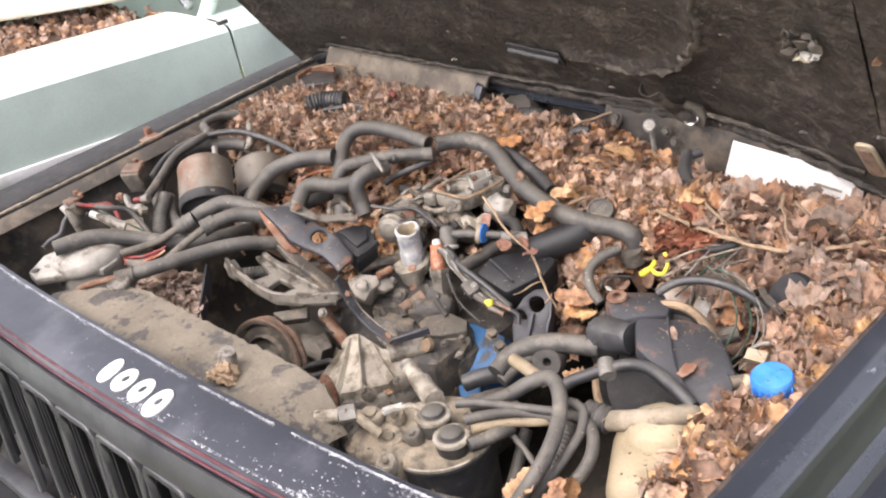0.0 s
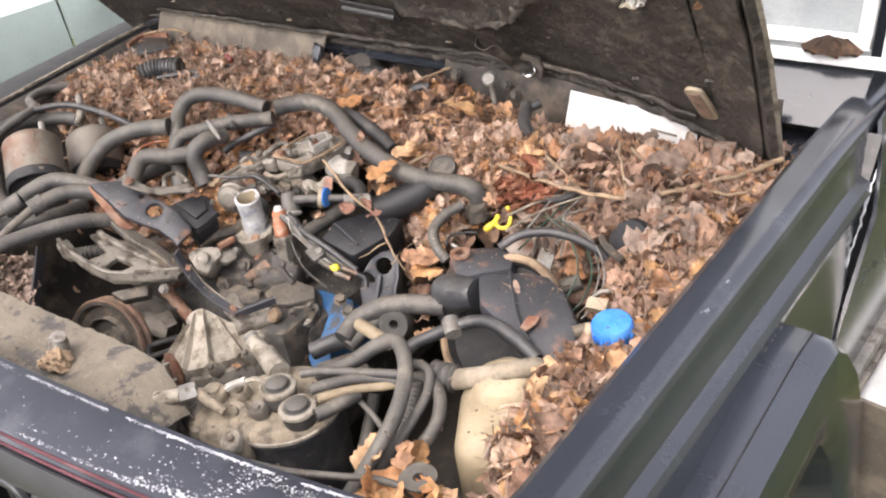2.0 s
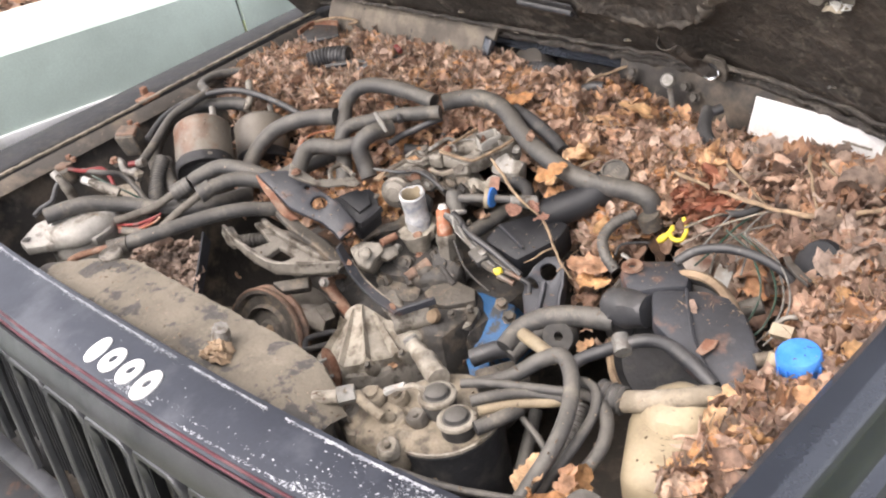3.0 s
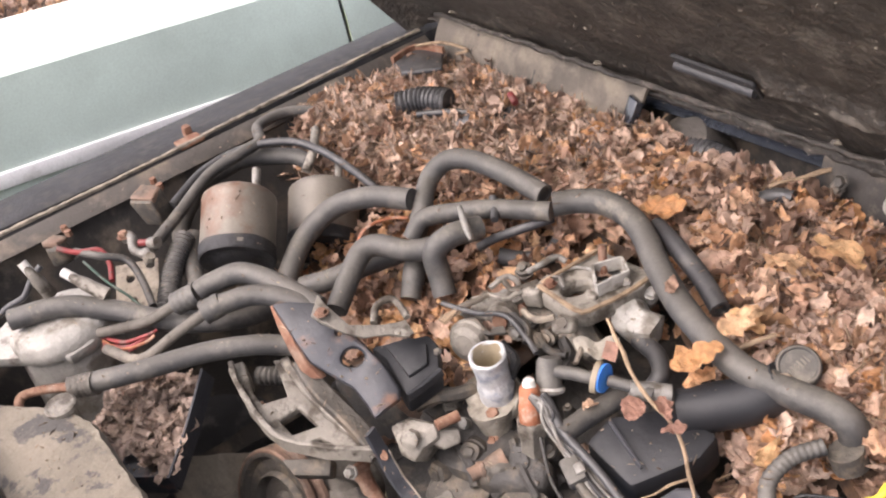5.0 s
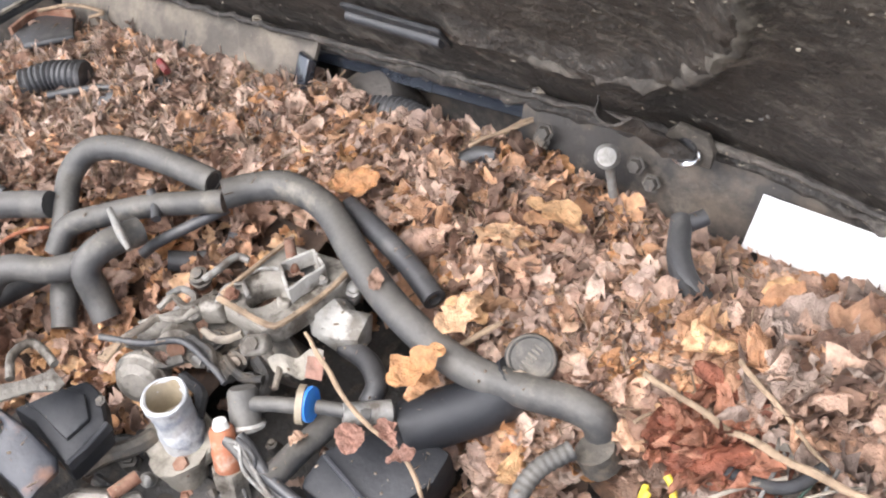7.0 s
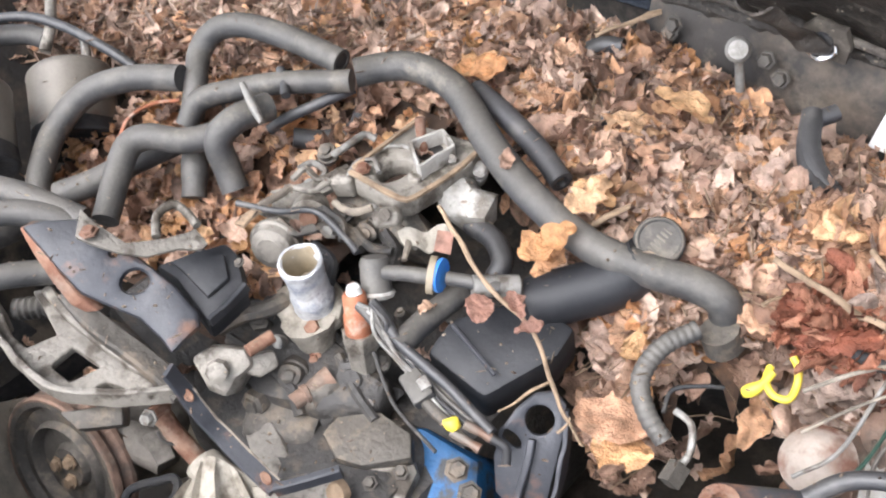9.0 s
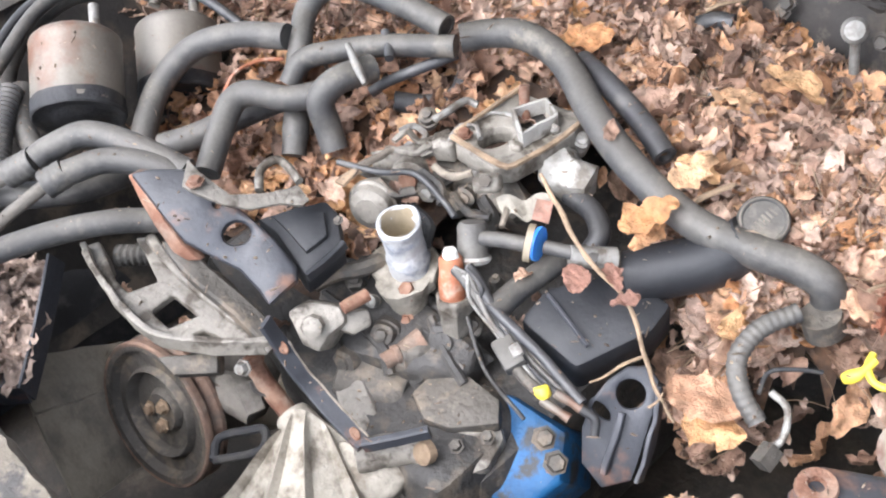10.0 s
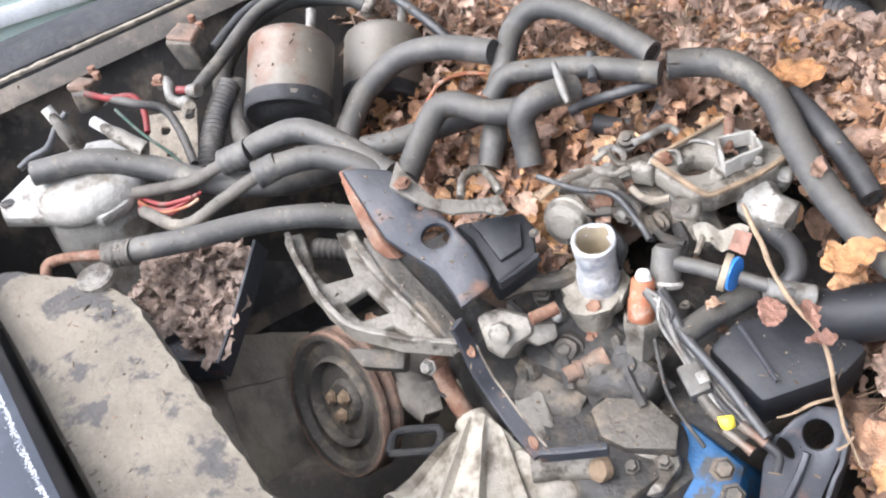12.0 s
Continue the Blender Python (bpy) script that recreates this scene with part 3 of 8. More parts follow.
fp, ff2 = [], []
for _ in range(15000):
    x = chips.uniform(-0.45, 0.74)
    band = chips.random()
    if band < 0.38:
        v = 0.33 + abs(chips.gauss(0, 0.018 + 0.03 * max(0.0, noise.noise(Vector((x * 14, 2, 0))))))
        if noise.noise(Vector((x * 17, v * 3, 1))) < -0.22:
            continue
    elif band < 0.72:
        v = 0.71 - abs(chips.gauss(0, 0.05 + 0.05 * max(0.0, noise.noise(Vector((x * 6, 8, 0))))))
        if noise.noise(Vector((x * 11, v * 16, 5))) < -0.02 or x < 0.0:
            continue
    elif band < 0.92:
        x, v = chips.gauss(0.60, 0.075), chips.gauss(0.52, 0.10)
        if not 0.40 < x < 0.74 or not 0.34 < v < 0.69 or noise.noise(Vector((x * 24, v * 12, 3))) < -0.05:
            continue
    else:
        v = chips.uniform(0.33, 0.66)
        if chips.random() < 0.85:
            continue
    c, d = header_spot(x, v)
    up = Vector((1, 0, 0)).cross(-d).normalized()
    up = up if up.z > 0 else -up
    r = (0.00022 + 0.0010 * chips.random() ** 3) * (1.35 if x > 0.40 else 1.0)
    n0 = len(fp)
    k = chips.randrange(4, 7)
    for j in range(k):
        a = 2 * math.pi * j / k + chips.uniform(-0.4, 0.4)
        q = chips.uniform(0.5, 1.3) * r
        fp.append(tuple(c + Vector((1.5 * q * math.cos(a), 0, 0)) + d * (q * math.sin(a)) + up * 0.0046))
    ff2.append(tuple(range(n0, n0 + k)))
fm = bpy.data.meshes.new("paint_flakes")
fm.from_pydata(fp, [], ff2)
fm.materials.append(M["flake"])
fo = new("paint_flakes", fm)
fo.parent = truck
tagged(fo, "white flakes of peeling clear coat", kind="stuff")
# badge of plain white raised oval shapes
for i, (x, y, w, h, hole) in enumerate(((0.030, -0.114, 0.024, 0.044, 0.0), (0.066, -0.115, 0.031, 0.041, 0.17), (0.106, -0.115, 0.031, 0.041, 0.17), (0.147, -0.118, 0.031, 0.048, 0.15))):
    pts = [(w / 2 * math.cos(a), h / 2 * math.sin(a)) for a in [k * math.pi / 12 for k in range(24)]]
    ring_hole = [(0, 0.002, w * hole, h * hole)] if hole else ()
    part("badge_shape", slab(pts, 0.004, pose(x, y, 1.0455, 4, 0, 12), 0.001, ring_hole), M["white"], truck, "white flaking raised badge shape")
part("bumper", box((1.6, 0.12, 0.14), pose(0, -0.2, 0.5), 0.02), M["black"], truck)

# hood, hinged at the cowl and propped open
HX = (-0.76, 0.715)
HO, HD, HN = Vector((0, 0.872, 1.020)), Vector((0, -0.57, 0.82)).normalized(), Vector((0, -0.82, -0.57)).normalized()


def hood_at(x, d, h=0.0):
    """A place on the hood's underside: x across, d from the hinge edge, h out of it towards the bay."""
    s = min(1.0, max(0.0, (x - 0.28) / 0.40))
    return Vector((x, 0, 0)) + HO + HD * d + HN * (h + 0.085 * s ** 1.4 * math.exp(-max(d, 0.0) / 0.22))


def hood_fn(u, v):
    d = -0.012 + 1.05 * v
    right = 0.706 + 0.075 * max(d, 0.0)
    x = HX[0] + (right - HX[0]) * u
    edge = min(u, 1 - u) * (right - HX[0])
    h = 0.0 - 0.012 * (1 - ((x + 0.02) / 0.74) ** 2) + 0.035 * math.exp(-edge / 0.015)
    h += 0.006 * noise.noise(Vector((x * 6, d * 6, 2)))
    return hood_at(x, d, h)


hood = new("hood", mesh_of("hood", sheet(hood_fn, 70, 50, 0.012), M["hood"]))
hood.parent = truck
tagged(hood, "black hood underside caked with soot and cobweb")

# ---- green car beside the truck ----
car = thing("old_green_car", "pale green old sedan with faded paint parked alongside", "car")


def car_z(y):
    return 1.075 - 0.10 * (y - 0.33)


def car_side(y0, y1):
    prof = [(-1.165, -0.006), (-1.15, -0.022), (-1.148, -0.06), (-1.146, -0.12), (-1.145, -0.2), (-1.15, -0.5), (-1.2, -0.75)]

    def fn(u, v):
        y = y0 + (y1 - y0) * u
        x, dz = prof[round(v * 6)]
        dent = 0.02 * math.exp(-((y - 1.1) / 0.06) ** 2 - ((dz + 0.1) / 0.05) ** 2)
        return (x - dent + 0.003 * noise.noise(Vector((y * 3, dz * 3, 0))), y, car_z(y) + dz)

    return fn


def car_top(y0, y1, w):
    return lambda u, v: (-1.165 - w * v, y0 + (y1 - y0) * u, car_z(y0 + (y1 - y0) * u) - 0.006 + 0.012 * math.sin(2.2 * v))


part("front_fender", sheet(car_side(-2.2, 0.915), 30, 6, 0.004), M["green"], car)
# top in a paler green than the side: bleaching plus painted sunlight
part("fender_top", sheet(car_top(-2.2, 0.915, 0.26), 30, 5, 0.004), M["greentop"], car, "bleached chalky fender top with sunlight painted in")
part("front_door", sheet(car_side(0.925, 2.1), 40, 6, 0.004), M["green"], car, "green door with a dent")
part("door_top", sheet(car_top(0.925, 2.1, 0.10), 12, 4, 0.004), M["green"], car)
part("windshield_trim", tube([(-1.33, 0.93, 1.04), (-1.5, 0.98, 1.055), (-1.9, 1.03, 1.07)], 0.012), M["chrome"], car, "chrome windshield moulding")
part("windshield", box((0.9, 0.006, 0.5), pose(-1.8, 1.2, 1.28, -50), 0.0), M["pane"], car)
part("door_handle", tube([(-1.14, 1.02, 0.985), (-1.13, 1.06, 0.982), (-1.14, 1.12, 0.978)], 0.008), M["chrome"], car)
part("roof_pillar", tube([(-1.27, 0.92, 1.0), (-1.26, 0.98, 1.10), (-1.3, 1.15, 1.4)], 0.02), M["green"], car)
for y in (-1.4, 1.9):
    part("wheel", lathe([(0, -0.08), (0.2, -0.08), (0.3, -0.07), (0.32, 0), (0.3, 0.07), (0.2, 0.08), (0, 0.06)], pose(-1.3, y, 0.32, 0, 90, 0)), M["rubber2"], car)
part("door_gap", box((0.01, 0.03, 0.8), pose(-1.175, 0.92, 0.62), 0.0), M["rubber2"], car)
part("side_trim", box((0.012, 2.2, 0.03), pose(-1.14, -0.25, 0.935, 0, 0, 0) @ pose(0, 0, 0, -5.7), 0.003), M["white"], car, "white side moulding")
part("engine_bay", box((1.2, 3.0, 0.02), pose(-2.0, -0.6, 0.98, -5.7), 0.004), M["soil"], car)
part("cowl_panel", plate([(-1.95, 0.38, 1.09), (-1.50, 0.93, 1.07), (-1.6, 1.4, 1.10), (-3.0, 1.4, 1.16), (-3.0, 0.2, 1.16)], 0.02, 0.006), M["greentop"], car)



def casting(pts, thick=0.03, bevel=0.005, holes=()):
    return rough(plate(pts, thick, bevel, holes))


def can(c, way, profile, mat, name, parent, label="", steps=32):
    return part(name, lathe(profile, aim(c, Vector(c) + Vector(way)), steps), M[mat], parent, label)


UP = Vector((0, 0, 1))

# ---- radiator and front ----
rad = thing("radiator", "radiator with a dust-caked top shroud behind the header", "radiator")
def shroud_fn(u, v):
    x = -0.345 + 0.645 * u
    back = 0.066 - 0.10 * max(0.0, (-0.20 - x) / 0.145) ** 1.3 - 0.03 * max(0.0, (x - 0.18) / 0.12) ** 2
    front = -0.048 + 0.012 * max(0.0, (x - 0.2) / 0.1) ** 2
    yy, zz = [(0, 0.945), (0.01, 0.985), (0.05, 0.998), (0.2, 1.0), (0.4, 1.003), (0.6, 1.003), (0.8, 1.002), (0.95, 1.000), (0.985, 0.992), (1.0, 0.94)][round(v * 9)]
    q = Vector((x * 22, yy * 3, 4))
    z = zz - 0.035 * max(0.0, (x - 0.215) / 0.085) ** 2 - 0.02 * max(0.0, (-0.31 - x) / 0.035) ** 2 + 0.0035 * noise.noise(q) + 0.002 * noise.noise(q * 4)
    return (x, front + (back - front) * yy + (0.004 * noise.noise(Vector((x * 60, 3, 1))) if 0.9 < yy < 0.99 else 0.0), z)


part("shroud", sheet(shroud_fn, 90, 9, 0.003), M["radiator"], rad, "dust-caked top shroud")
part("core", box((0.60, 0.05, 0.45), pose(-0.02, 0.0, 0.73), 0.006), M["radiator"], rad)
can((-0.240, 0.045, 1.000), (0.05, -0.05, 1), [(0, -0.03), (0.014, -0.03), (0.014, 0), (0.0175, 0.002), (0.0175, 0.008), (0.015, 0.010), (0.010, 0.009), (0, 0.012)], "alu", "filler_cap", rad)
part("overflow_pipe", tube([(-0.289, 0.065, 0.990), (-0.317, 0.041, 0.985), (-0.332, 0.017, 0.980), (-0.308, 0.009, 0.975), (-0.288, 0.019, 0.970)], 0.0055), M["rust"], rad)
part("neck_bolt", lathe([(0, -0.012), (0.013, -0.012), (0.012, 0.004), (0.0105, 0.006), (0.0105, 0.012), (0, 0.013)], aim((0.105, 0.008, 1.020), (0.112, 0.009, 1.040)), 8), M["zinc"], rad)
part("seed_cone", rough(lathe([(0, 0.030), (0.010, 0.029), (0.012, 0.025), (0.009, 0.023), (0.015, 0.020), (0.017, 0.016), (0.013, 0.014), (0.019, 0.011), (0.021, 0.007), (0.016, 0.005), (0.022, 0.001), (0.024, -0.003), (0.018, -0.006), (0, -0.008)], pose(0.118, -0.012, 1.003, -38, 12, 20) @ Matrix.Diagonal((0.95, 0.95, 0.72, 1)), 28), 0.007, 170), M["twig"], rad, "ridged brown seed cone on the shroud")


def panel_at(u, v):
    a, b, c, d = Vector((-0.269, 0.121, 0.850)), Vector((-0.281, 0.227, 0.775)), Vector((-0.198, 0.168, 0.690)), Vector((-0.145, 0.086, 0.750))
    p = a.lerp(b, u).lerp(d.lerp(c, u), v)
    return p + Vector((0, 0, 0.02 * math.sin(math.pi * v) + (0.008 if 0.45 < v < 0.55 else 0.0) + 0.003 * noise.noise(p * 30)))


part("lower_panel", sheet(panel_at, 16, 20, 0.003), M["drumdust"], rad, "curved grey fan shroud")
hose([(0.265, 0.016, 0.985), (0.279, 0.026, 0.985), (0.289, 0.034, 0.985)], 0.0085, "dustpale", "dust-covered hose fitting on the radiator", name="pipe")
hose([(0.290, 0.033, 0.986), (0.303, 0.049, 0.986)], 0.0115, "zinc", "dusty hexagonal union nut on a pipe", name="union_nut", per=3, steps=6)
hose([(0.302, 0.050, 0.984), (0.318, 0.048, 0.978), (0.339, 0.052, 0.965)], 0.0065, "dusttop", "dust-covered thin pipe by the valves", name="pipe")
# dished tray with leaves
tray = thing("battery_tray", "black metal tray holding wet brown leaves", "tray")
part("pan", plate([(-0.263, 0.204, 0.930), (-0.173, 0.106, 0.890), (-0.215, 0.067, 0.890), (-0.316, 0.071, 0.900), (-0.324, 0.127, 0.930)], 0.004, 0.001), M["black"], tray)
part("rim", bar([(-0.245, 0.201, 0.945), (-0.206, 0.152, 0.915), (-0.167, 0.106, 0.895)], 0.003, 0.03, 3), M["black"], tray)
part("front_rim", bar([(-0.167, 0.106, 0.895), (-0.209, 0.066, 0.895)], 0.003, 0.025, 3), M["black"], tray)

# ---- aluminium accumulator and fittings at the left rail ----
acc = thing("accumulator", "dirty cast aluminium accumulator can near the radiator", "accumulator")
C = Vector((-0.461, 0.103, 0.985))
can(C, (0.02, 0.02, -1), [(0, -0.002), (0.034, -0.001), (0.054, 0.003), (0.063, 0.010), (0.0665, 0.022), (0.066, 0.030), (0.0625, 0.034), (0.0625, 0.075), (0.061, 0.20), (0, 0.20)], "palealu", "can", acc, "", 40)
part("ear", casting([(-0.492, 0.006, 0.972), (-0.520, 0.050, 0.974), (-0.500, 0.150, 0.976), (-0.430, 0.172, 0.972), (-0.392, 0.118, 0.966), (-0.392, 0.088, 0.962), (-0.440, 0.040, 0.963), (-0.470, 0.004, 0.966)], 0.016, 0.004), M["palealu"], acc, "broad cast mounting flange")
# dark disc on the solid flange, painted as the shade of a bolt hole
part("ear_hole", lathe([(0, 0.0006), (0.006, 0.0006), (0.0075, 0)], pose(-0.486, 0.016, 0.9716), 16), M["grime"], acc)
part("lug", casting([(-0.430, 0.084, 0.962), (-0.419, 0.110, 0.962), (-0.395, 0.105, 0.957), (-0.409, 0.079, 0.955)], 0.018, 0.004), M["alu"], acc)
for nm, pts in (("pressure_switch", [(-0.474, 0.094, 1.060), (-0.461, 0.099, 1.040), (-0.464, 0.107, 1.010)]), ("service_port", [(-0.462, 0.131, 1.030), (-0.440, 0.142, 1.020), (-0.415, 0.161, 1.000)])):
    sw = part(nm, tube(pts, [0.0055, 0.0055, 0.006, 0.0085, 0.0085, 0.0095]), M["alu"], acc)
    part("cap", tube([pts[0], Vector(pts[0]).lerp(Vector(pts[1]), 0.7)], 0.0062, per=3), M["offwhite"], sw, "off-white plastic cap")
hose([(-0.548, 0.147, 1.020), (-0.533, 0.166, 1.010), (-0.521, 0.191, 1.005), (-0.504, 0.193, 0.990), (-0.478, 0.183, 0.980)], 0.0036, "wire", "red wire lead to a relay", name="wire", group="wires")
hose([(-0.539, 0.164, 1.010), (-0.512, 0.189, 1.000), (-0.500, 0.214, 0.985), (-0.473, 0.217, 0.965), (-0.425, 0.208, 0.950)], 0.005, "rubber", "grey wire loom by the accumulator", name="cable", group="wires")
hose([(-0.501, 0.164, 1.010), (-0.450, 0.171, 1.000), (-0.413, 0.184, 0.985), (-0.389, 0.192, 0.970)], 0.0018, "gwire", "thin green wire along the rail", name="wire", group="wires")
hose([(-0.490, 0.044, 1.000), (-0.492, 0.060, 1.005), (-0.488, 0.080, 1.010), (-0.503, 0.099, 1.020), (-0.504, 0.115, 1.030)], 0.004, "rubber2", "thin black vacuum line", name="cable", group="wires")
hose([(-0.399, 0.133, 0.960), (-0.358, 0.148, 0.965), (-0.339, 0.174, 0.970)], 0.0024, "wire", "faded red wire bundle under the pipes", name="wire", group="wires")
hose([(-0.391, 0.130, 0.955), (-0.352, 0.150, 0.960), (-0.339, 0.180, 0.970)], 0.0024, "wire", "faded red wire bundle under the pipes", name="wire", group="wires")
hose([(-0.395, 0.131, 0.957), (-0.358, 0.142, 0.958), (-0.340, 0.165, 0.962), (-0.334, 0.179, 0.968)], 0.002, "copper", "faded red wire bundle under the pipes", name="wire", group="wires")
hose([(-0.389, 0.127, 0.952), (-0.350, 0.148, 0.956), (-0.343, 0.186, 0.968)], 0.002, "wire", "faded red wire bundle under the pipes", name="wire", group="wires")
for c, s, lab in (((-0.596, 0.292, 0.990), 0.042, "relay box with a rust-covered top on the inner fender"), ((-0.575, 0.152, 1.000), 0.030, "dirty grey relay on the inner fender")):
    rl = thing("relay", lab, "relay", "relays", at=c)
    part("housing", rough(box((s, s * 0.8, s * 1.1), pose(*c, 8, -6, 35), 0.007, 4), 0.005, 50), M["iron"], rl)
    part("top", rough(box((s * 0.9, s * 0.75, s * 0.25), pose(c[0], c[1], c[2] + s * 0.55, 4, 5, 35), 0.004, 3), 0.006, 60), M["rusttan"], rl, "rust-caked top plate")
    part("foot", box((s * 0.9, s * 0.3, 0.004), pose(c[0] - 0.01, c[1] + 0.01, c[2] - s * 0.55, 0, 0, 35), 0.001), M["steel"], rl)
    for dx in (-0.3, 0.3):
        part("stud", lathe([(0, 0), (0.005, 0), (0.005, 0.008), (0, 0.009)], pose(c[0] + dx * s - 0.01, c[1] + 0.02, c[2] + s * 0.5), 6), M["rust"], rl)
tm = thing("terminal", "corroded cable terminal block", "terminal")
part("clamp", rough(tube([(-0.560, 0.234, 0.985), (-0.552, 0.241, 0.985), (-0.532, 0.234, 0.978), (-0.523, 0.239, 0.972), (-0.515, 0.245, 0.970), (-0.500, 0.239, 0.962)], [0.009, 0.007, 0.006, 0.0065, 0.009, 0.006]), 0.002), M["zinc"], tm)
part("nut", bolt_head(aim((-0.557, 0.233, 0.988), Vector((-0.557, 0.233, 0.988)) + UP), 0.007, 0.008), M["rust"], tm)
part("boss", rough(lathe([(0, 0), (0.008, 0), (0.007, 0.008), (0, 0.009)], aim((-0.501, 0.241, 0.970), (-0.495, 0.247, 0.985)), 8), 0.002), M["dustpale"], tm)
part("backing", rough(plate([(-0.601, 0.214, 0.930), (-0.568, 0.268, 0.930), (-0.481, 0.222, 0.905), (-0.527, 0.179, 0.905)], 0.004, 0.001, holes=(((-0.564, 0.219, 0.922), 0.006), ((-0.529, 0.207, 0.914), 0.004))), 0.003, 30), M["edge"], tm, "tan fibre backing board")
part("plug", tube([(-0.528, 0.243, 0.985), (-0.516, 0.254, 0.985)], 0.0048), M["wire"], tm, "red cable end")
part("sleeve", tube([(-0.513, 0.253, 0.985), (-0.501, 0.260, 0.988)], 0.008), M["zinc"], tm)
# cables along the rail
hose([(-0.522, 0.258, 0.975), (-0.554, 0.314, 0.985), (-0.601, 0.387, 0.995), (-0.608, 0.444, 1.000), (-0.618, 0.479, 1.000), (-0.664, 0.501, 1.000), (-0.681, 0.550, 0.995), (-0.662, 0.594, 0.985), (-0.631, 0.611, 0.970)], 0.0085, "rubber", "thick grey battery cable along the rail", name="cable", group="cables")
hose([(-0.584, 0.316, 0.985), (-0.620, 0.386, 0.995), (-0.617, 0.456, 1.000), (-0.574, 0.507, 1.000), (-0.524, 0.530, 0.990), (-0.455, 0.540, 0.975), (-0.412, 0.545, 0.960)], 0.006, "rubber2", "thin black cable curving towards the leaves", name="cable", group="cables")
hose([(-0.513, 0.284, 0.930), (-0.587, 0.320, 0.950), (-0.632, 0.380, 0.965), (-0.636, 0.447, 0.975), (-0.593, 0.506, 0.970), (-0.557, 0.521, 0.965)], 0.0125, "rubber", "dusty rubber hose behind the canisters")
hose([(-0.527, 0.500, 0.970), (-0.544, 0.526, 0.985), (-0.591, 0.559, 0.990)], 0.007, "alu", "short upright metal pipe", name="pipe")
hose([(-0.524, 0.303, 0.965), (-0.496, 0.269, 0.950), (-0.453, 0.233, 0.930), (-0.438, 0.222, 0.920)], 0.0135, "rubber", "ribbed plastic loom tube by canisters", name="loom_tube", group="cables", ridges=0.08, pitch=0.006)
hose([(-0.542, 0.318, 0.950), (-0.497, 0.290, 0.935), (-0.443, 0.276, 0.920)], 0.013, "rubber")
# clip on the rail
rc = thing("rail_clip", "rusty clip on the fender rail", "clip")
part("clip", rough(join(box((0.03, 0.04, 0.006), pose(*(-0.723, 0.410, 1.000)), 0.002), box((0.012, 0.014, 0.022), pose(*(-0.745, 0.418, 1.005)), 0.003)), 0.002), M["rust"], rc)

# ---- canisters ----
ax = Vector((0.65, -0.54, -0.53)).normalized()
for c, lab in (((-0.470, 0.360, 0.968), "stained metal canister with a black open end"), ((-0.482, 0.486, 0.912), "rust-stained metal canister half hidden by a hose")):
    c = Vector(c)
    t = thing("canister", lab, "canister", "canisters", at=tuple(c))
    can(c, ax, [(0, -0.046), (0.030, -0.046), (0.031, -0.048), (0.046, -0.048), (0.0500, -0.044), (0.0512, -0.040), (0.0506, -0.037), (0.0506, 0.034), (0.0512, 0.036), (0.0512, 0.041), (0.050, 0.043)], "canister", "shell", t, "", 48)
    # closed black disc: the shade inside the open end is put into its colour
    part("end_cap", rough(lathe([(0.0516, 0.030), (0.0516, 0.046), (0.0495, 0.0485), (0.046, 0.0480), (0.043, 0.0465), (0.030, 0.0462), (0.028, 0.0475), (0, 0.0472)], aim(c, c + ax), 48), 0.0012, 60), M["soot"], t, "black recessed disc painted as the shaded open end")
    part("stub", tube([c - ax * 0.045 + Vector((0.01, 0.02, 0.0)), c - ax * 0.085 + Vector((0.01, 0.02, 0.0))], 0.006), M["zinc"], t)

# ---- hoses over the engine ----
hose([(-0.097, 0.610, 1.020), (-0.077, 0.634, 1.020), (-0.045, 0.649, 1.020), (0.008, 0.643, 1.015), (0.078, 0.608, 1.000), (0.146, 0.581, 0.990), (0.213, 0.568, 0.980), (0.265, 0.573, 0.975), (0.304, 0.584, 0.970), (0.326, 0.589, 0.960), (0.330, 0.591, 0.935)], 0.0145, bore=0.75, label="long dusty rubber hose lying across leaves and engine")
hose([(-0.149, 0.637, 1.000), (-0.211, 0.631, 1.010), (-0.273, 0.621, 1.015), (-0.308, 0.604, 1.010), (-0.320, 0.580, 0.990), (-0.295, 0.546, 0.970), (-0.297, 0.532, 0.940)], 0.0135, bore=0.75, label="cut rubber hose end bent in a loop")
hose([(-0.133, 0.632, 0.985), (-0.195, 0.593, 0.985), (-0.236, 0.564, 0.980), (-0.266, 0.531, 0.975), (-0.269, 0.507, 0.955)], 0.0125)
hose([(-0.304, 0.540, 0.985), (-0.365, 0.513, 0.980), (-0.410, 0.476, 0.965), (-0.418, 0.428, 0.940), (-0.396, 0.387, 0.920), (-0.367, 0.353, 0.900)], 0.0148)
hose([(-0.236, 0.370, 0.940), (-0.264, 0.415, 0.960), (-0.274, 0.441, 0.972), (-0.263, 0.460, 0.975), (-0.230, 0.479, 0.970), (-0.207, 0.505, 0.970)], 0.0140)
hose([(-0.184, 0.560, 0.980), (-0.191, 0.520, 0.985), (-0.198, 0.498, 0.970), (-0.191, 0.494, 0.940), (-0.179, 0.488, 0.920)], 0.0148, label="bent dusty rubber elbow hose")
hose([(-0.250, 0.499, 0.945), (-0.234, 0.481, 0.930), (-0.221, 0.462, 0.910)], [0.013, 0.013, 0.0145, 0.0145, 0.013, 0.013], "rubber", "short upright coupling hose")
hose([(-0.343, 0.376, 0.920), (-0.312, 0.411, 0.930), (-0.298, 0.448, 0.935), (-0.277, 0.496, 0.940)], 0.0145)
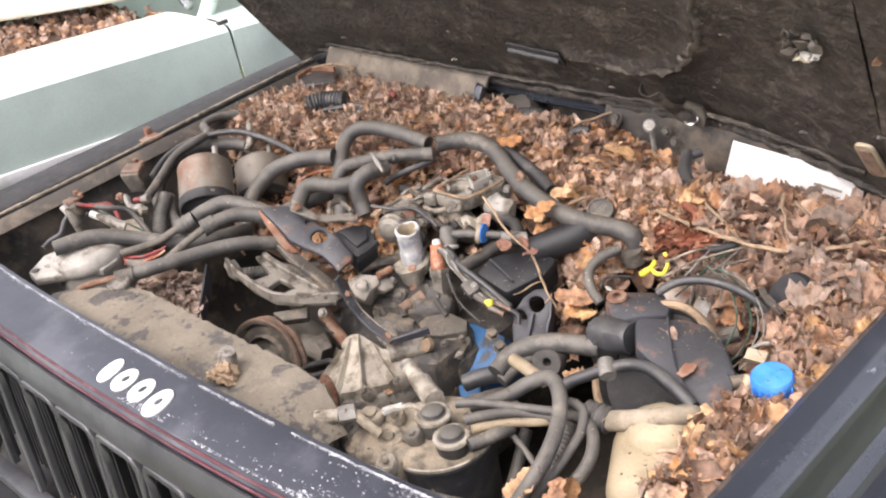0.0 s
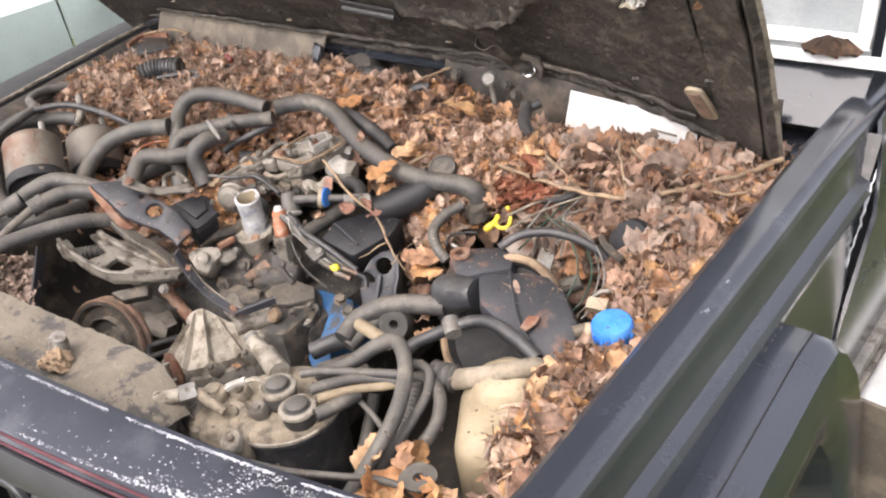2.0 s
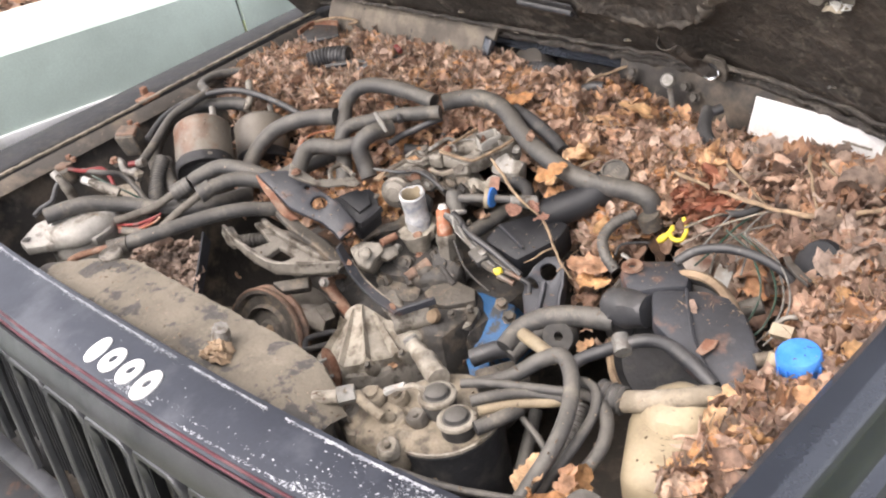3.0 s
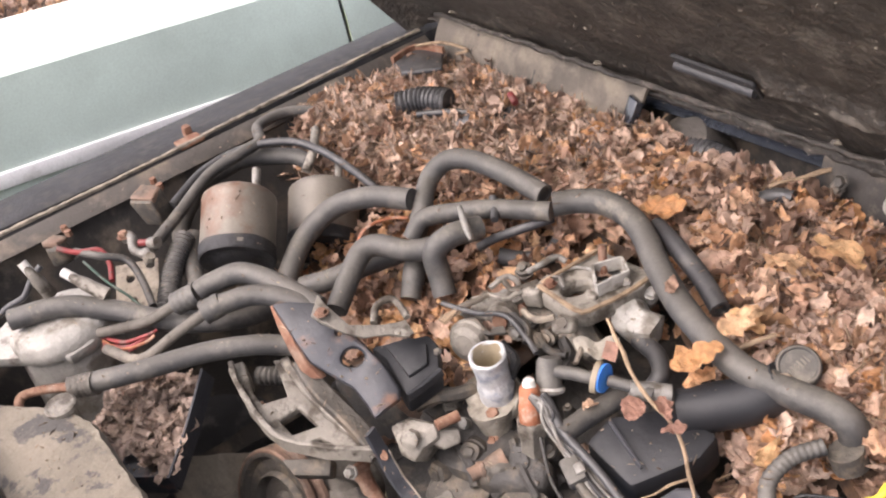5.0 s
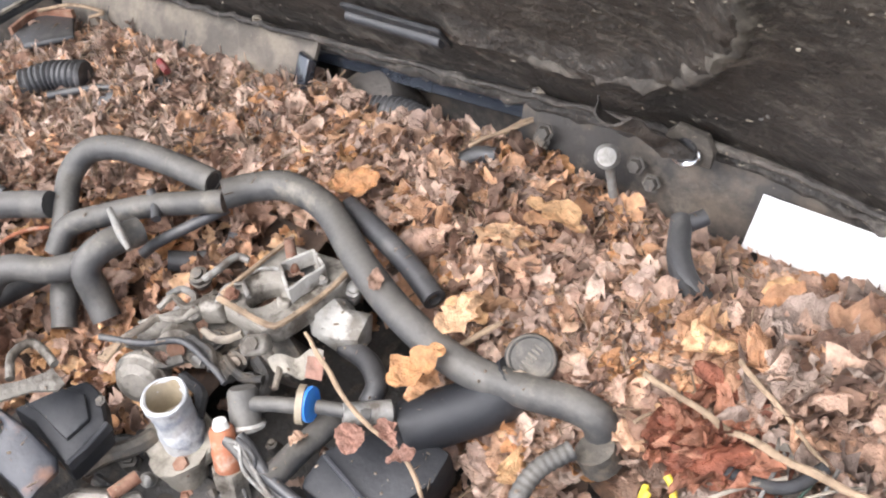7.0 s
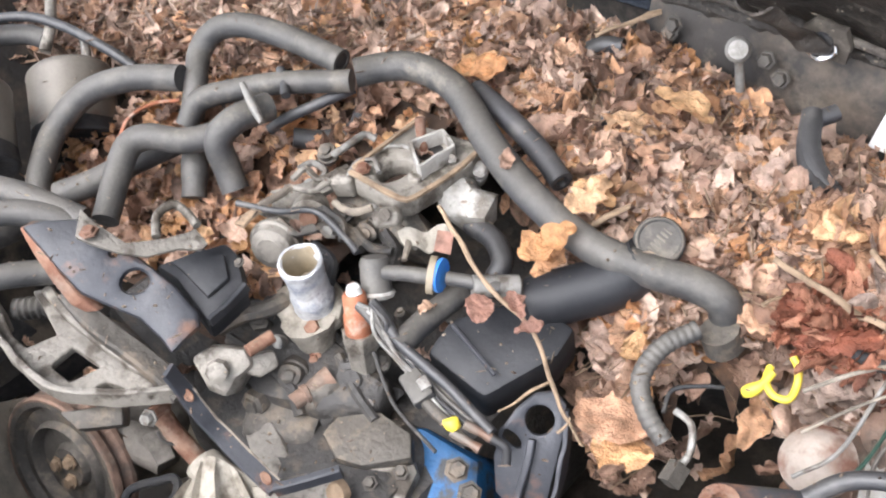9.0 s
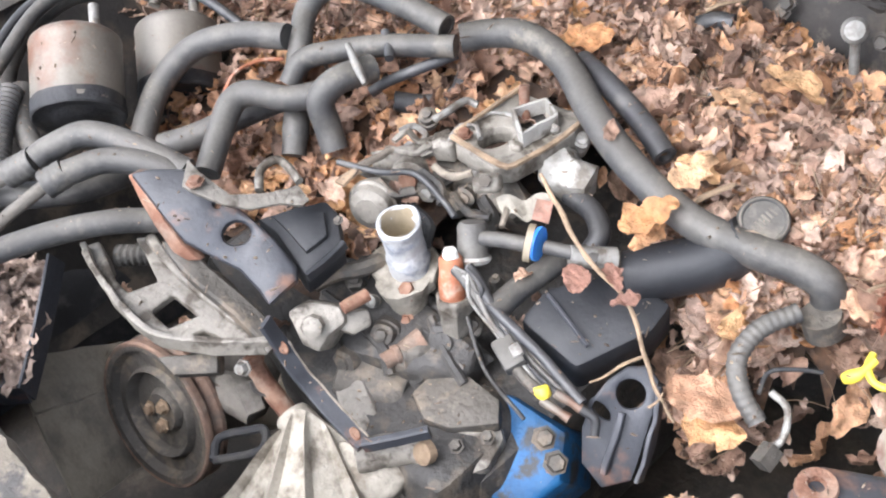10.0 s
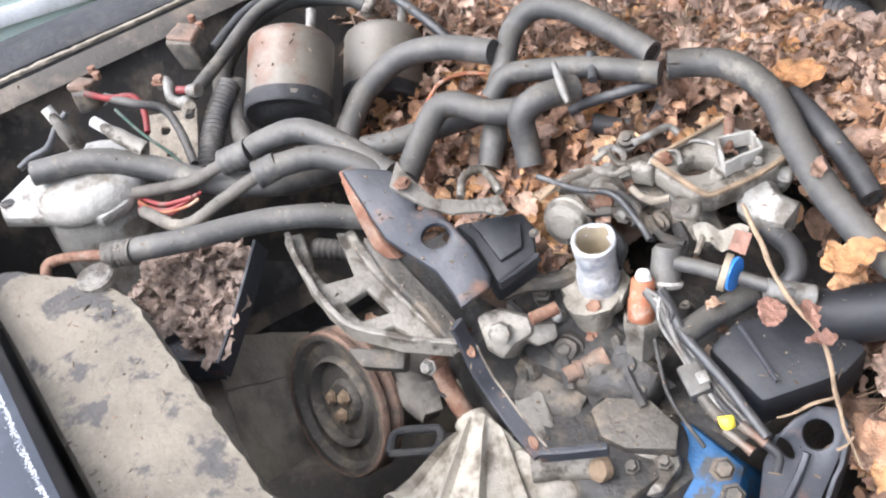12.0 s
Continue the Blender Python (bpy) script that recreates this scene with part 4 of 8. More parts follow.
hose([(-0.140, 0.638, 0.970), (-0.159, 0.604, 0.965), (-0.183, 0.575, 0.955), (-0.196, 0.559, 0.945)], 0.006, "rubber2", "thin black vacuum line", name="cable")
hose([(-0.322, 0.243, 1.000), (-0.318, 0.262, 1.005), (-0.300, 0.294, 1.010), (-0.261, 0.317, 1.000), (-0.203, 0.338, 0.980)], 0.0132)
hose([(-0.276, 0.252, 1.000), (-0.259, 0.289, 1.000), (-0.223, 0.319, 0.990), (-0.195, 0.337, 0.970)], 0.0125)
hose([(-0.294, 0.068, 0.985), (-0.252, 0.131, 0.990), (-0.230, 0.199, 0.985), (-0.201, 0.251, 0.980), (-0.173, 0.296, 0.965)], 0.0118)
hose([(-0.468, 0.053, 1.000), (-0.442, 0.109, 1.000), (-0.407, 0.155, 0.985), (-0.353, 0.205, 0.965), (-0.308, 0.262, 0.955), (-0.305, 0.326, 0.940)], 0.0135, bore=0.7)
for c in ([(-0.339, 0.217, 0.990), (-0.322, 0.243, 1.000)], [(-0.284, 0.231, 0.995), (-0.277, 0.253, 1.000)], [(-0.294, 0.065, 0.985), (-0.286, 0.080, 0.985), (-0.275, 0.091, 0.987)]):
    hose(c, 0.0142 if c[0][2] > 0.986 else 0.0132, "rubber" if c[0][2] > 0.986 else "iron", "crimped metal collar on a heater hose", name="hose_collar", group="collars", ridges=0.04, pitch=0.008)
hose([(-0.334, 0.241, 1.000), (-0.321, 0.243, 0.994)], 0.0036, "zinc", "bright pinched hose clamp ring", name="hose_clamp", per=4)
hose([(-0.286, 0.249, 1.004), (-0.274, 0.250, 0.994)], 0.003, "zinc", "bright pinched hose clamp ring", name="hose_clamp", per=4)
hose([(-0.394, 0.131, 0.970), (-0.352, 0.177, 0.980), (-0.337, 0.206, 0.990), (-0.330, 0.235, 0.998)], 0.0066, mat="dustiron", label="dirty bare metal heater pipe", name="pipe")
hose([(-0.370, 0.128, 0.960), (-0.308, 0.149, 0.965), (-0.289, 0.195, 0.985), (-0.283, 0.241, 0.997)], 0.0066, mat="dustiron", label="dirty bare metal heater pipe", name="pipe")
hose([(-0.152, 0.294, 0.900), (-0.211, 0.289, 0.900), (-0.254, 0.258, 0.900)], 0.011, "rubber", "ribbed loom tube under the bracket", name="loom_tube", ridges=0.08, pitch=0.007)
vc = thing("vacuum_connector", "pale grey plastic vacuum connector joining hoses", "connector")
part("body", tube([(-0.197, 0.545, 1.012), (-0.168, 0.531, 1.005), (-0.148, 0.523, 0.996)], [0.003, 0.0042, 0.0048, 0.0042, 0.003]), M["zinc"], vc)
part("clamp", tube([(-0.205, 0.599, 0.995), (-0.191, 0.590, 0.990), (-0.176, 0.577, 0.985)], 0.005), M["rubber2"], vc)
hose([(-0.181, 0.575, 0.930), (-0.158, 0.600, 0.920), (-0.137, 0.624, 0.925), (-0.145, 0.651, 0.935)], 0.011, "rubber2", "black hose behind the carburettor")
hose([(-0.319, 0.454, 0.955), (-0.326, 0.477, 0.965), (-0.323, 0.507, 0.965), (-0.309, 0.530, 0.960)], 0.0022, "copper", "thin brown wire loop over hoses", name="wire", group="wires")

# ---- black steel bracket ----
bk = thing("engine_bracket", "black steel bracket with rusty edges over the engine", "bracket")
part("arm", rough(plate([(-0.162, 0.272, 1.045), (-0.149, 0.289, 1.045), (-0.133, 0.308, 1.040), (-0.103, 0.315, 1.030), (-0.072, 0.324, 1.010), (-0.042, 0.328, 0.995), (-0.017, 0.328, 0.975), (-0.010, 0.321, 0.968), (-0.011, 0.302, 0.965), (-0.011, 0.288, 0.962), (-0.027, 0.291, 0.968), (-0.050, 0.291, 0.980), (-0.077, 0.278, 0.995), (-0.092, 0.269, 1.005), (-0.110, 0.269, 1.020)], 0.012, 0.005, holes=(((-0.063, 0.305, 1.008), 0.012, 0.0105), ((-0.091, 0.309, 1.020), 0.003))), 0.0012), M["black"], bk)
part("rusty_edge", rough(plate([(-0.166, 0.272, 1.040), (-0.159, 0.278, 1.042), (-0.133, 0.272, 1.028), (-0.116, 0.270, 1.014), (-0.099, 0.269, 0.998), (-0.083, 0.273, 0.985), (-0.094, 0.266, 0.980), (-0.106, 0.262, 0.990), (-0.122, 0.262, 1.004), (-0.146, 0.267, 1.020)], 0.010, 0.002), 0.002), M["rust"], bk, "flat rusty bracket edge")
part("lower_leg", bar([(-0.120, 0.270, 0.990), (-0.087, 0.269, 0.970), (-0.049, 0.277, 0.945), (-0.027, 0.282, 0.925), (-0.011, 0.282, 0.915)], 0.02, 0.012), M["iron"], bk)
st = thing("bent_strap", "pale bent metal strap bolted to the bracket", "strap")
part("strap", rough(plate([(-0.125, 0.312, 1.050), (-0.104, 0.310, 1.047), (-0.073, 0.318, 1.035), (-0.065, 0.346, 1.020), (-0.060, 0.365, 1.015), (-0.061, 0.373, 1.013), (-0.042, 0.370, 1.008), (-0.043, 0.362, 1.006), (-0.055, 0.349, 1.010), (-0.060, 0.324, 1.020), (-0.071, 0.309, 1.030), (-0.089, 0.296, 1.042), (-0.102, 0.291, 1.047)], 0.004, 0.001), 0.003, 30), M["alu"], st)
part("bolt", bolt_head(aim((-0.095, 0.300, 1.048), Vector((-0.095, 0.300, 1.048)) + UP), 0.006, 0.005), M["rust"], st)
part("hook", tube([(-0.080, 0.346, 1.015), (-0.096, 0.361, 1.020), (-0.097, 0.378, 1.020), (-0.088, 0.383, 1.015), (-0.066, 0.379, 1.010)], 0.004), M["alu"], st)

# ---- light alloy arm casting ----
arm = thing("compressor_bracket", "open-webbed aluminium bracket casting, stained", "bracket")
part("frame", casting([(-0.235, 0.222, 0.948), (-0.227, 0.240, 0.948), (-0.204, 0.234, 0.946), (-0.175, 0.224, 0.943), (-0.153, 0.223, 0.940), (-0.143, 0.251, 0.940), (-0.188, 0.264, 0.944), (-0.205, 0.267, 0.946), (-0.195, 0.279, 0.946), (-0.156, 0.273, 0.941), (-0.106, 0.273, 0.934), (-0.059, 0.279, 0.926), (-0.017, 0.284, 0.918), (-0.017, 0.274, 0.915), (-0.054, 0.238, 0.922), (-0.089, 0.213, 0.928), (-0.133, 0.208, 0.936), (-0.183, 0.215, 0.942), (-0.215, 0.217, 0.946)], 0.012, 0.003, holes=([(-0.123, 0.227, 0.934), (-0.123, 0.252, 0.936), (-0.086, 0.254, 0.931), (-0.095, 0.228, 0.931)], [(-0.075, 0.233, 0.927), (-0.071, 0.248, 0.929), (-0.051, 0.254, 0.926), (-0.060, 0.237, 0.925)])), M["alu"], arm, "webbed casting with open windows")
part("outer_rib", rough(bar([(-0.225, 0.225, 0.952), (-0.186, 0.215, 0.948), (-0.129, 0.208, 0.943), (-0.084, 0.213, 0.935), (-0.049, 0.237, 0.930), (-0.027, 0.258, 0.926), (-0.013, 0.277, 0.920)], 0.006, 0.018), 0.0015), M["alu"], arm)
part("inner_rib", rough(bar([(-0.188, 0.274, 0.950), (-0.149, 0.270, 0.945), (-0.100, 0.270, 0.938), (-0.063, 0.273, 0.930), (-0.030, 0.278, 0.924)], 0.010, 0.010), 0.0015), M["alu"], arm)
part("end_pad", casting([(-0.236, 0.223, 0.950), (-0.226, 0.240, 0.950), (-0.202, 0.233, 0.948), (-0.210, 0.221, 0.947)], 0.03, 0.003), M["alu"], arm)
part("tube_boss", tube([(-0.153, 0.273, 0.935), (-0.109, 0.287, 0.930), (-0.072, 0.287, 0.922)], 0.010), M["iron"], arm)
part("web", casting([(-0.101, 0.206, 0.905), (-0.057, 0.248, 0.905), (-0.047, 0.236, 0.895), (-0.077, 0.208, 0.895)], 0.02, 0.004), M["iron"], arm)
part("bolt", bolt_head(aim((-0.029, 0.254, 0.900), Vector((-0.029, 0.254, 0.900)) + Vector((0.3, -0.7, 0.5))), 0.006, 0.008), M["zinc"], arm)

# ---- engine ----
eng = thing("engine", "greasy V6 engine with its intake stripped open", "engine")
part("block", rough(box((0.30, 0.46, 0.22), pose(0.03, 0.56, 0.72), 0.02), 0.004, 20), M["grime"], eng)
part("head", rough(box((0.16, 0.40, 0.10), pose(-0.16, 0.52, 0.80, 0, 35, 0), 0.015), 0.004, 20), M["grime"], eng)
part("front_cover", rough(box((0.24, 0.08, 0.26), pose(0.05, 0.33, 0.72), 0.02), 0.004, 25), M["grime"], eng)
part("intake_base", rough(plate([(-0.089, 0.388, 0.900), (-0.043, 0.423, 0.900), (0.062, 0.416, 0.890), (0.099, 0.422, 0.885), (0.112, 0.390, 0.875), (0.074, 0.358, 0.875), (0.009, 0.332, 0.880), (-0.044, 0.347, 0.890)], 0.05, 0.012), 0.004, 40), M["grime"], eng)
def crust_fn(u, v):
    a, b, c, d = Vector((-0.110, 0.388, 0.892)), Vector((-0.060, 0.446, 0.895)), Vector((0.103, 0.428, 0.872)), Vector((0.049, 0.319, 0.850))
    p = a.lerp(b, u).lerp(d.lerp(c, u), v)
    rim = min(1.0, 8 * min(u, 1 - u, v, 1 - v))
    return p + Vector((0, 0, 0.016 * noise.noise(p * 38) + 0.006 * noise.noise(p * 95) - 0.02 * (1 - rim)))


part("crusted_top", sheet(crust_fn, 60, 60), M["grime"], eng, "lumpy engine top crusted with oil and dirt")
part("blue_block", rough(plate([(0.038, 0.366, 0.830), (0.136, 0.411, 0.845), (0.199, 0.416, 0.840), (0.221, 0.384, 0.820), (0.206, 0.350, 0.800), (0.177, 0.338, 0.800), (0.101, 0.356, 0.810)], 0.08, 0.008), 0.003, 40), M["blue"], eng, "bright blue painted engine block")
for p in ((0.200, 0.389, 0.858), (0.217, 0.383, 0.845)):
    part("head_bolt", bolt_head(aim(p, Vector(p) + Vector((0.5, -0.3, 0.8))), 0.008, 0.010), M["iron"], eng)
nk = Vector((0.009, 0.424, 0.908))
nt = Vector((0.016, 0.417, 0.980))
nl = (nt - nk).length
part("thermostat_neck", rough(lathe([(0.0215, -0.012), (0.0215, 0.002), (0.0205, 0.006), (0.0190, 0.014), (0.0200, 0.021), (0.0203, 0.026), (0.0188, 0.030), (0.0182, nl - 0.022), (0.0190, nl - 0.019), (0.0182, nl - 0.015), (0.0184, nl - 0.010), (0.0200, nl - 0.007), (0.0203, nl - 0.001), (0.0190, nl), (0.0165, nl - 0.001), (0.0155, nl - 0.010), (0.015, 0.02), (0, 0.02)], aim(nk, nt), 40), 0.0012, 80), M["corroded"], eng, "corroded aluminium water neck with open mouth")
part("neck_lining", lathe([(0.0172, nl + 0.0004), (0.0158, nl - 0.004), (0.0146, nl - 0.020), (0.0140, nl - 0.034), (0.0, nl - 0.035)], aim(nk, nt), 32), M["beige"], eng, "tan scaled inside of the neck")
part("neck_flange", casting([(-0.026, 0.408, 0.927), (-0.022, 0.426, 0.930), (0.010, 0.450, 0.927), (0.028, 0.446, 0.922), (0.040, 0.424, 0.915), (0.034, 0.396, 0.909), (0.016, 0.386, 0.909), (-0.014, 0.394, 0.918)], 0.015, 0.004), M["dustpale"], eng, "pale diamond flange under the neck")
part("flange_bolt", bolt_head(aim((0.028, 0.402, 0.912), Vector((0.028, 0.402, 0.912)) + Vector((0.2, -0.3, 0.9))), 0.0075, 0.009), M["rust"], eng)
part("neck_leg", rough(tube([(0.016, 0.408, 0.915), (0.019, 0.407, 0.884), (0.022, 0.405, 0.846)], [0.026, 0.019, 0.014, 0.010], per=8), 0.002), M["dustpale"], eng)
sn = part("sensor", lathe([(0, 0.040), (0.0085, 0.040), (0.0105, 0.037), (0.0110, 0.020), (0.0122, 0.018), (0.0122, 0.0), (0, 0.0)], aim((0.073, 0.418, 0.923), (0.068, 0.427, 0.962)), 24), M["copper"], eng, "orange-red coolant sensor")
part("terminal_plug", rough(lathe([(0, 0.046), (0.006, 0.046), (0.0075, 0.040), (0, 0.040)], aim((0.073, 0.418, 0.923), (0.068, 0.427, 0.962)), 14), 0.0015, 150), M["offwhite"], sn, "white crusted terminal")
part("sensor_boss", lathe([(0, 0), (0.0155, 0), (0.0165, -0.003), (0.0165, -0.014), (0.014, -0.017), (0.014, -0.034), (0.010, -0.044), (0, -0.046)], aim((0.073, 0.418, 0.924), (0.070, 0.424, 0.956)), 6), M["alu"], eng, "pale hexagonal sensor boss")
cb = casting([(-0.022, 0.305, 0.935), (-0.013, 0.325, 0.938), (0.013, 0.340, 0.935), (0.024, 0.336, 0.925), (0.019, 0.318, 0.920), (0.016, 0.305, 0.905), (-0.002, 0.300, 0.910)], 0.045, 0.006)
part("coolant_outlet", cb, M["alu"], eng, "chalky aluminium casting")
part("outlet_boss", lathe([(0, -0.005), (0.010, -0.005), (0.010, 0.005), (0.006, 0.007), (0, 0.008)], aim((0.008, 0.312, 0.930), Vector((0.008, 0.312, 0.930)) + Vector((0.55, -0.6, 0.5))), 8), M["alu"], eng)
part("outlet_arm", casting([(0.012, 0.339, 0.925), (0.024, 0.361, 0.922), (0.033, 0.356, 0.910), (0.027, 0.338, 0.908), (0.019, 0.330, 0.915)], 0.02, 0.004), M["alu"], eng)
part("outlet_pin", tube([(0.017, 0.340, 0.935), (0.022, 0.365, 0.935)], 0.006), M["rust"], eng)
part("pipe_stub", rough(lathe([(0.006, -0.004), (0.006, 0.0), (0.0095, 0.0), (0.0095, -0.012), (0.0115, -0.013), (0.0115, -0.018), (0.010, -0.019), (0.012, -0.030), (0.015, -0.045), (0, -0.046)], aim((0.045, 0.349, 0.876), (0.039, 0.328, 0.874)) @ Matrix.Diagonal((0.85, 0.85, 0.9, 1)), 20), 0.0012, 110), M["rusttan"], eng, "rusty pipe plug")
part("stub_base", rough(tube([(0.052, 0.362, 0.874), (0.060, 0.386, 0.870)], [0.012, 0.016]), 0.002), M["iron"], eng, "rusty pipe plug")
part("rust_tube", rough(tube([(-0.051, 0.269, 0.886), (-0.040, 0.2685, 0.874), (-0.029, 0.268, 0.862), (-0.005, 0.270, 0.832)], [0.0095, 0.0105, 0.0088, 0.0088, 0.0088, 0.0095], per=8), 0.0008, 120), M["rust"], eng, "rust-brown steel tube")
part("tube_head", rough(lathe([(0, 0), (0.010, 0), (0.0125, 0.003), (0.0125, 0.008), (0.009, 0.011), (0, 0.012)], aim((-0.043, 0.2685, 0.878), (-0.053, 0.269, 0.890)), 20), 0.001), M["rust"], eng)
part("tube_clip", tube([(-0.040, 0.258, 0.866), (-0.030, 0.256, 0.863), (-0.022, 0.262, 0.858)], 0.0018, per=4, steps=6), M["grime"], eng)
# small fittings on the intake
for i, (p, r, h, m, w) in enumerate((((-0.029, 0.384, 0.905), 0.010, 0.02, "iron", (0.3, -0.3, 0.9)), ((-0.000, 0.378, 0.900), 0.007, 0.02, "zinc", (0.5, -0.5, 0.7)), ((0.031, 0.362, 0.890), 0.013, 0.02, "iron", (0.4, -0.7, 0.5)), ((0.012, 0.328, 0.870), 0.016, 0.03, "iron", (0.2, -0.9, 0.3)), ((0.076, 0.396, 0.885), 0.018, 0.018, "grime", (0.4, -0.6, 0.7)), ((0.082, 0.424, 0.885), 0.012, 0.025, "iron", (0.6, -0.3, 0.7)), ((0.098, 0.392, 0.870), 0.010, 0.02, "zinc", (0.4, -0.6, 0.6)), ((0.084, 0.437, 0.920), 0.008, 0.03, "zinc", (0.5, 0.2, 0.8)), ((0.093, 0.452, 0.930), 0.006, 0.025, "iron", (0.2, -0.2, 1)), ((0.032, 0.391, 0.885), 0.009, 0.02, "rust", (0.3, -0.6, 0.7)), ((-0.057, 0.370, 0.910), 0.012, 0.015, "grime", (0.3, -0.5, 0.7)), ((0.071, 0.365, 0.860), 0.014, 0.02, "grime", (0.2, -0.8, 0.5)), ((-0.016, 0.475, 0.955), 0.010, 0.03, "zinc", (0.5, -0.6, 0.5)), ((-0.016, 0.496, 0.960), 0.012, 0.02, "iron", (0.4, -0.5, 0.7)), ((0.017, 0.491, 0.955), 0.011, 0.025, "iron", (0.5, -0.6, 0.5)), ((0.040, 0.483, 0.950), 0.009, 0.03, "grime", (0.2, -0.6, 0.7)), ((-0.069, 0.504, 0.965), 0.008, 0.02, "zinc", (0.1, -0.4, 0.9)), ((-0.099, 0.555, 0.960), 0.010, 0.015, "iron", (0.3, -0.3, 0.9)), ((0.047, 0.585, 0.990), 0.007, 0.015, "zinc", (0.3, -0.3, 0.9)), ((0.066, 0.601, 0.975), 0.009, 0.02, "zinc", (0.5, -0.3, 0.8)))):
    r *= 0.85
    part("fitting", rough(lathe([(0, -h), (r * 1.2, -h), (r * 1.2, -h * 0.5), (r, -h * 0.45), (r, 0), (r * 0.6, 0.001), (r * 0.55, 0.004), (0, 0.005)], aim(p, Vector(p) + Vector(w)), 6 + 8 * (i % 3 > 0)), 0.0025, 90), M[m], eng)
for pts, r, m in (([(-0.041, 0.349, 0.920), (-0.031, 0.369, 0.925), (-0.017, 0.388, 0.925), (-0.015, 0.409, 0.920)], 0.008, "iron"), ([(-0.042, 0.356, 0.900), (-0.000, 0.360, 0.890), (0.034, 0.358, 0.880), (0.052, 0.348, 0.865)], 0.006, "grime"), ([(0.051, 0.405, 0.890), (0.082, 0.390, 0.880), (0.111, 0.383, 0.865)], 0.005, "grime"), ([(-0.028, 0.475, 0.955), (-0.002, 0.484, 0.955), (0.025, 0.479, 0.950)], 0.007, "iron"), ([(0.023, 0.508, 0.945), (0.048, 0.496, 0.940), (0.068, 0.466, 0.945)], 0.007, "grime"), ([(-0.048, 0.536, 0.965), (-0.013, 0.529, 0.960), (0.013, 0.519, 0.960)], 0.005, "zinc"), ([(-0.082, 0.548, 0.965), (-0.075, 0.564, 0.970), (-0.073, 0.585, 0.970), (-0.063, 0.591, 0.965)], 0.004, "zinc"), ([(-0.085, 0.508, 0.975), (-0.080, 0.522, 0.975), (-0.065, 0.523, 0.970), (-0.063, 0.509, 0.965)], 0.0035, "zinc")):
    part("line", tube(pts, r, per=5, steps=8), M[m], eng)
# timing cover casting: ribbed cone
def cone_fn(u, v):
    top = smooth_line([(0.010, 0.255, 0.848), (0.013, 0.264, 0.856), (0.027, 0.271, 0.858), (0.042, 0.277, 0.852), (0.068, 0.282, 0.846)], 8)
    low = smooth_line([(-0.004, 0.172, 0.800), (0.054, 0.181, 0.815), (0.100, 0.206, 0.825), (0.119, 0.251, 0.820), (0.119, 0.307, 0.810)], 8)
    k = min(1.0, v / 0.9)
    p = top[round(u * 32)].lerp(low[round(u * 32)], k) - Vector((0, 0, 0.5 * max(0.0, v - 0.9)))
    rib = max(math.exp(-((u - c) / 0.022) ** 2) for c in (0.03, 0.27, 0.50, 0.74, 0.97))
    return p + Vector((0, 0, 0.009 * rib * min(1.0, v * 5) - 0.006 * (1 - rib) * math.sin(math.pi * v) + 0.010 * math.sin(math.pi * u) + 0.0015 * noise.noise(p * 40)))


part("pump_housing", sheet(cone_fn, 32, 28), M["dustpale"], eng, "pale cast aluminium pump housing")
part("housing_skirt", casting([(-0.012, 0.164, 0.800), (0.056, 0.170, 0.812), (0.110, 0.198, 0.822), (0.130, 0.250, 0.818), (0.130, 0.312, 0.806), (0.060, 0.320, 0.800), (0.000, 0.270, 0.798), (-0.020, 0.210, 0.798)], 0.075, 0.008), M["alu"], eng, "cast lower body of the pump")
for p in ((0.006, 0.172, 0.806), (0.062, 0.178, 0.818), (0.106, 0.206, 0.828), (0.124, 0.256, 0.824)):
    bs = part("housing_boss", rough(lathe([(0, 0.010), (0.006, 0.010), (0.009, 0.006), (0.012, -0.010), (0, -0.012)], aim(p, Vector(p) + Vector((0.2, -0.5, 0.8))), 14), 0.0015, 90), M["dustpale"], eng)
    part("boss_bolt", bolt_head(aim(Vector(p) + Vector((0.002, -0.005, 0.008)), Vector(p) + Vector((0.2, -0.5, 0.9))), 0.0045, 0.006), M["iron"], bs)
part("housing_web", rough(plate([(0.060, 0.276, 0.856), (0.096, 0.290, 0.852), (0.130, 0.300, 0.836), (0.126, 0.268, 0.826), (0.098, 0.246, 0.832)], 0.030, 0.008), 0.003), M["dustpale"], eng)
part("housing_neck", rough(tube([(0.004, 0.267, 0.846), (0.021, 0.265, 0.842), (0.038, 0.265, 0.832)], [0.016, 0.019, 0.024]), 0.002), M["dustpale"], eng)
part("housing_arm", rough(tube([(0.086, 0.278, 0.850), (0.105, 0.298, 0.852), (0.126, 0.317, 0.855)], [0.016, 0.014, 0.013]), 0.002), M["alu"], eng)
part("strut", bar([(0.001, 0.275, 0.962), (0.009, 0.278, 0.935), (0.022, 0.278, 0.915), (0.036, 0.280, 0.898), (0.059, 0.279, 0.888), (0.085, 0.278, 0.882), (0.104, 0.277, 0.880)], 0.0155, 0.005), M["black"], eng, "curved dark steel strut with a pale edge")
# pale bar along one side: tan edge and the light catching it, painted together
part("strut_edge", rough(bar([(0.010, 0.2850, 0.936), (0.023, 0.2850, 0.9165), (0.037, 0.2868, 0.900), (0.060, 0.2862, 0.8905), (0.085, 0.2852, 0.8845), (0.102, 0.284, 0.8825)], 0.0016, 0.003), 0.001), M["edge"], eng, "tan strut edge with edge light painted in")
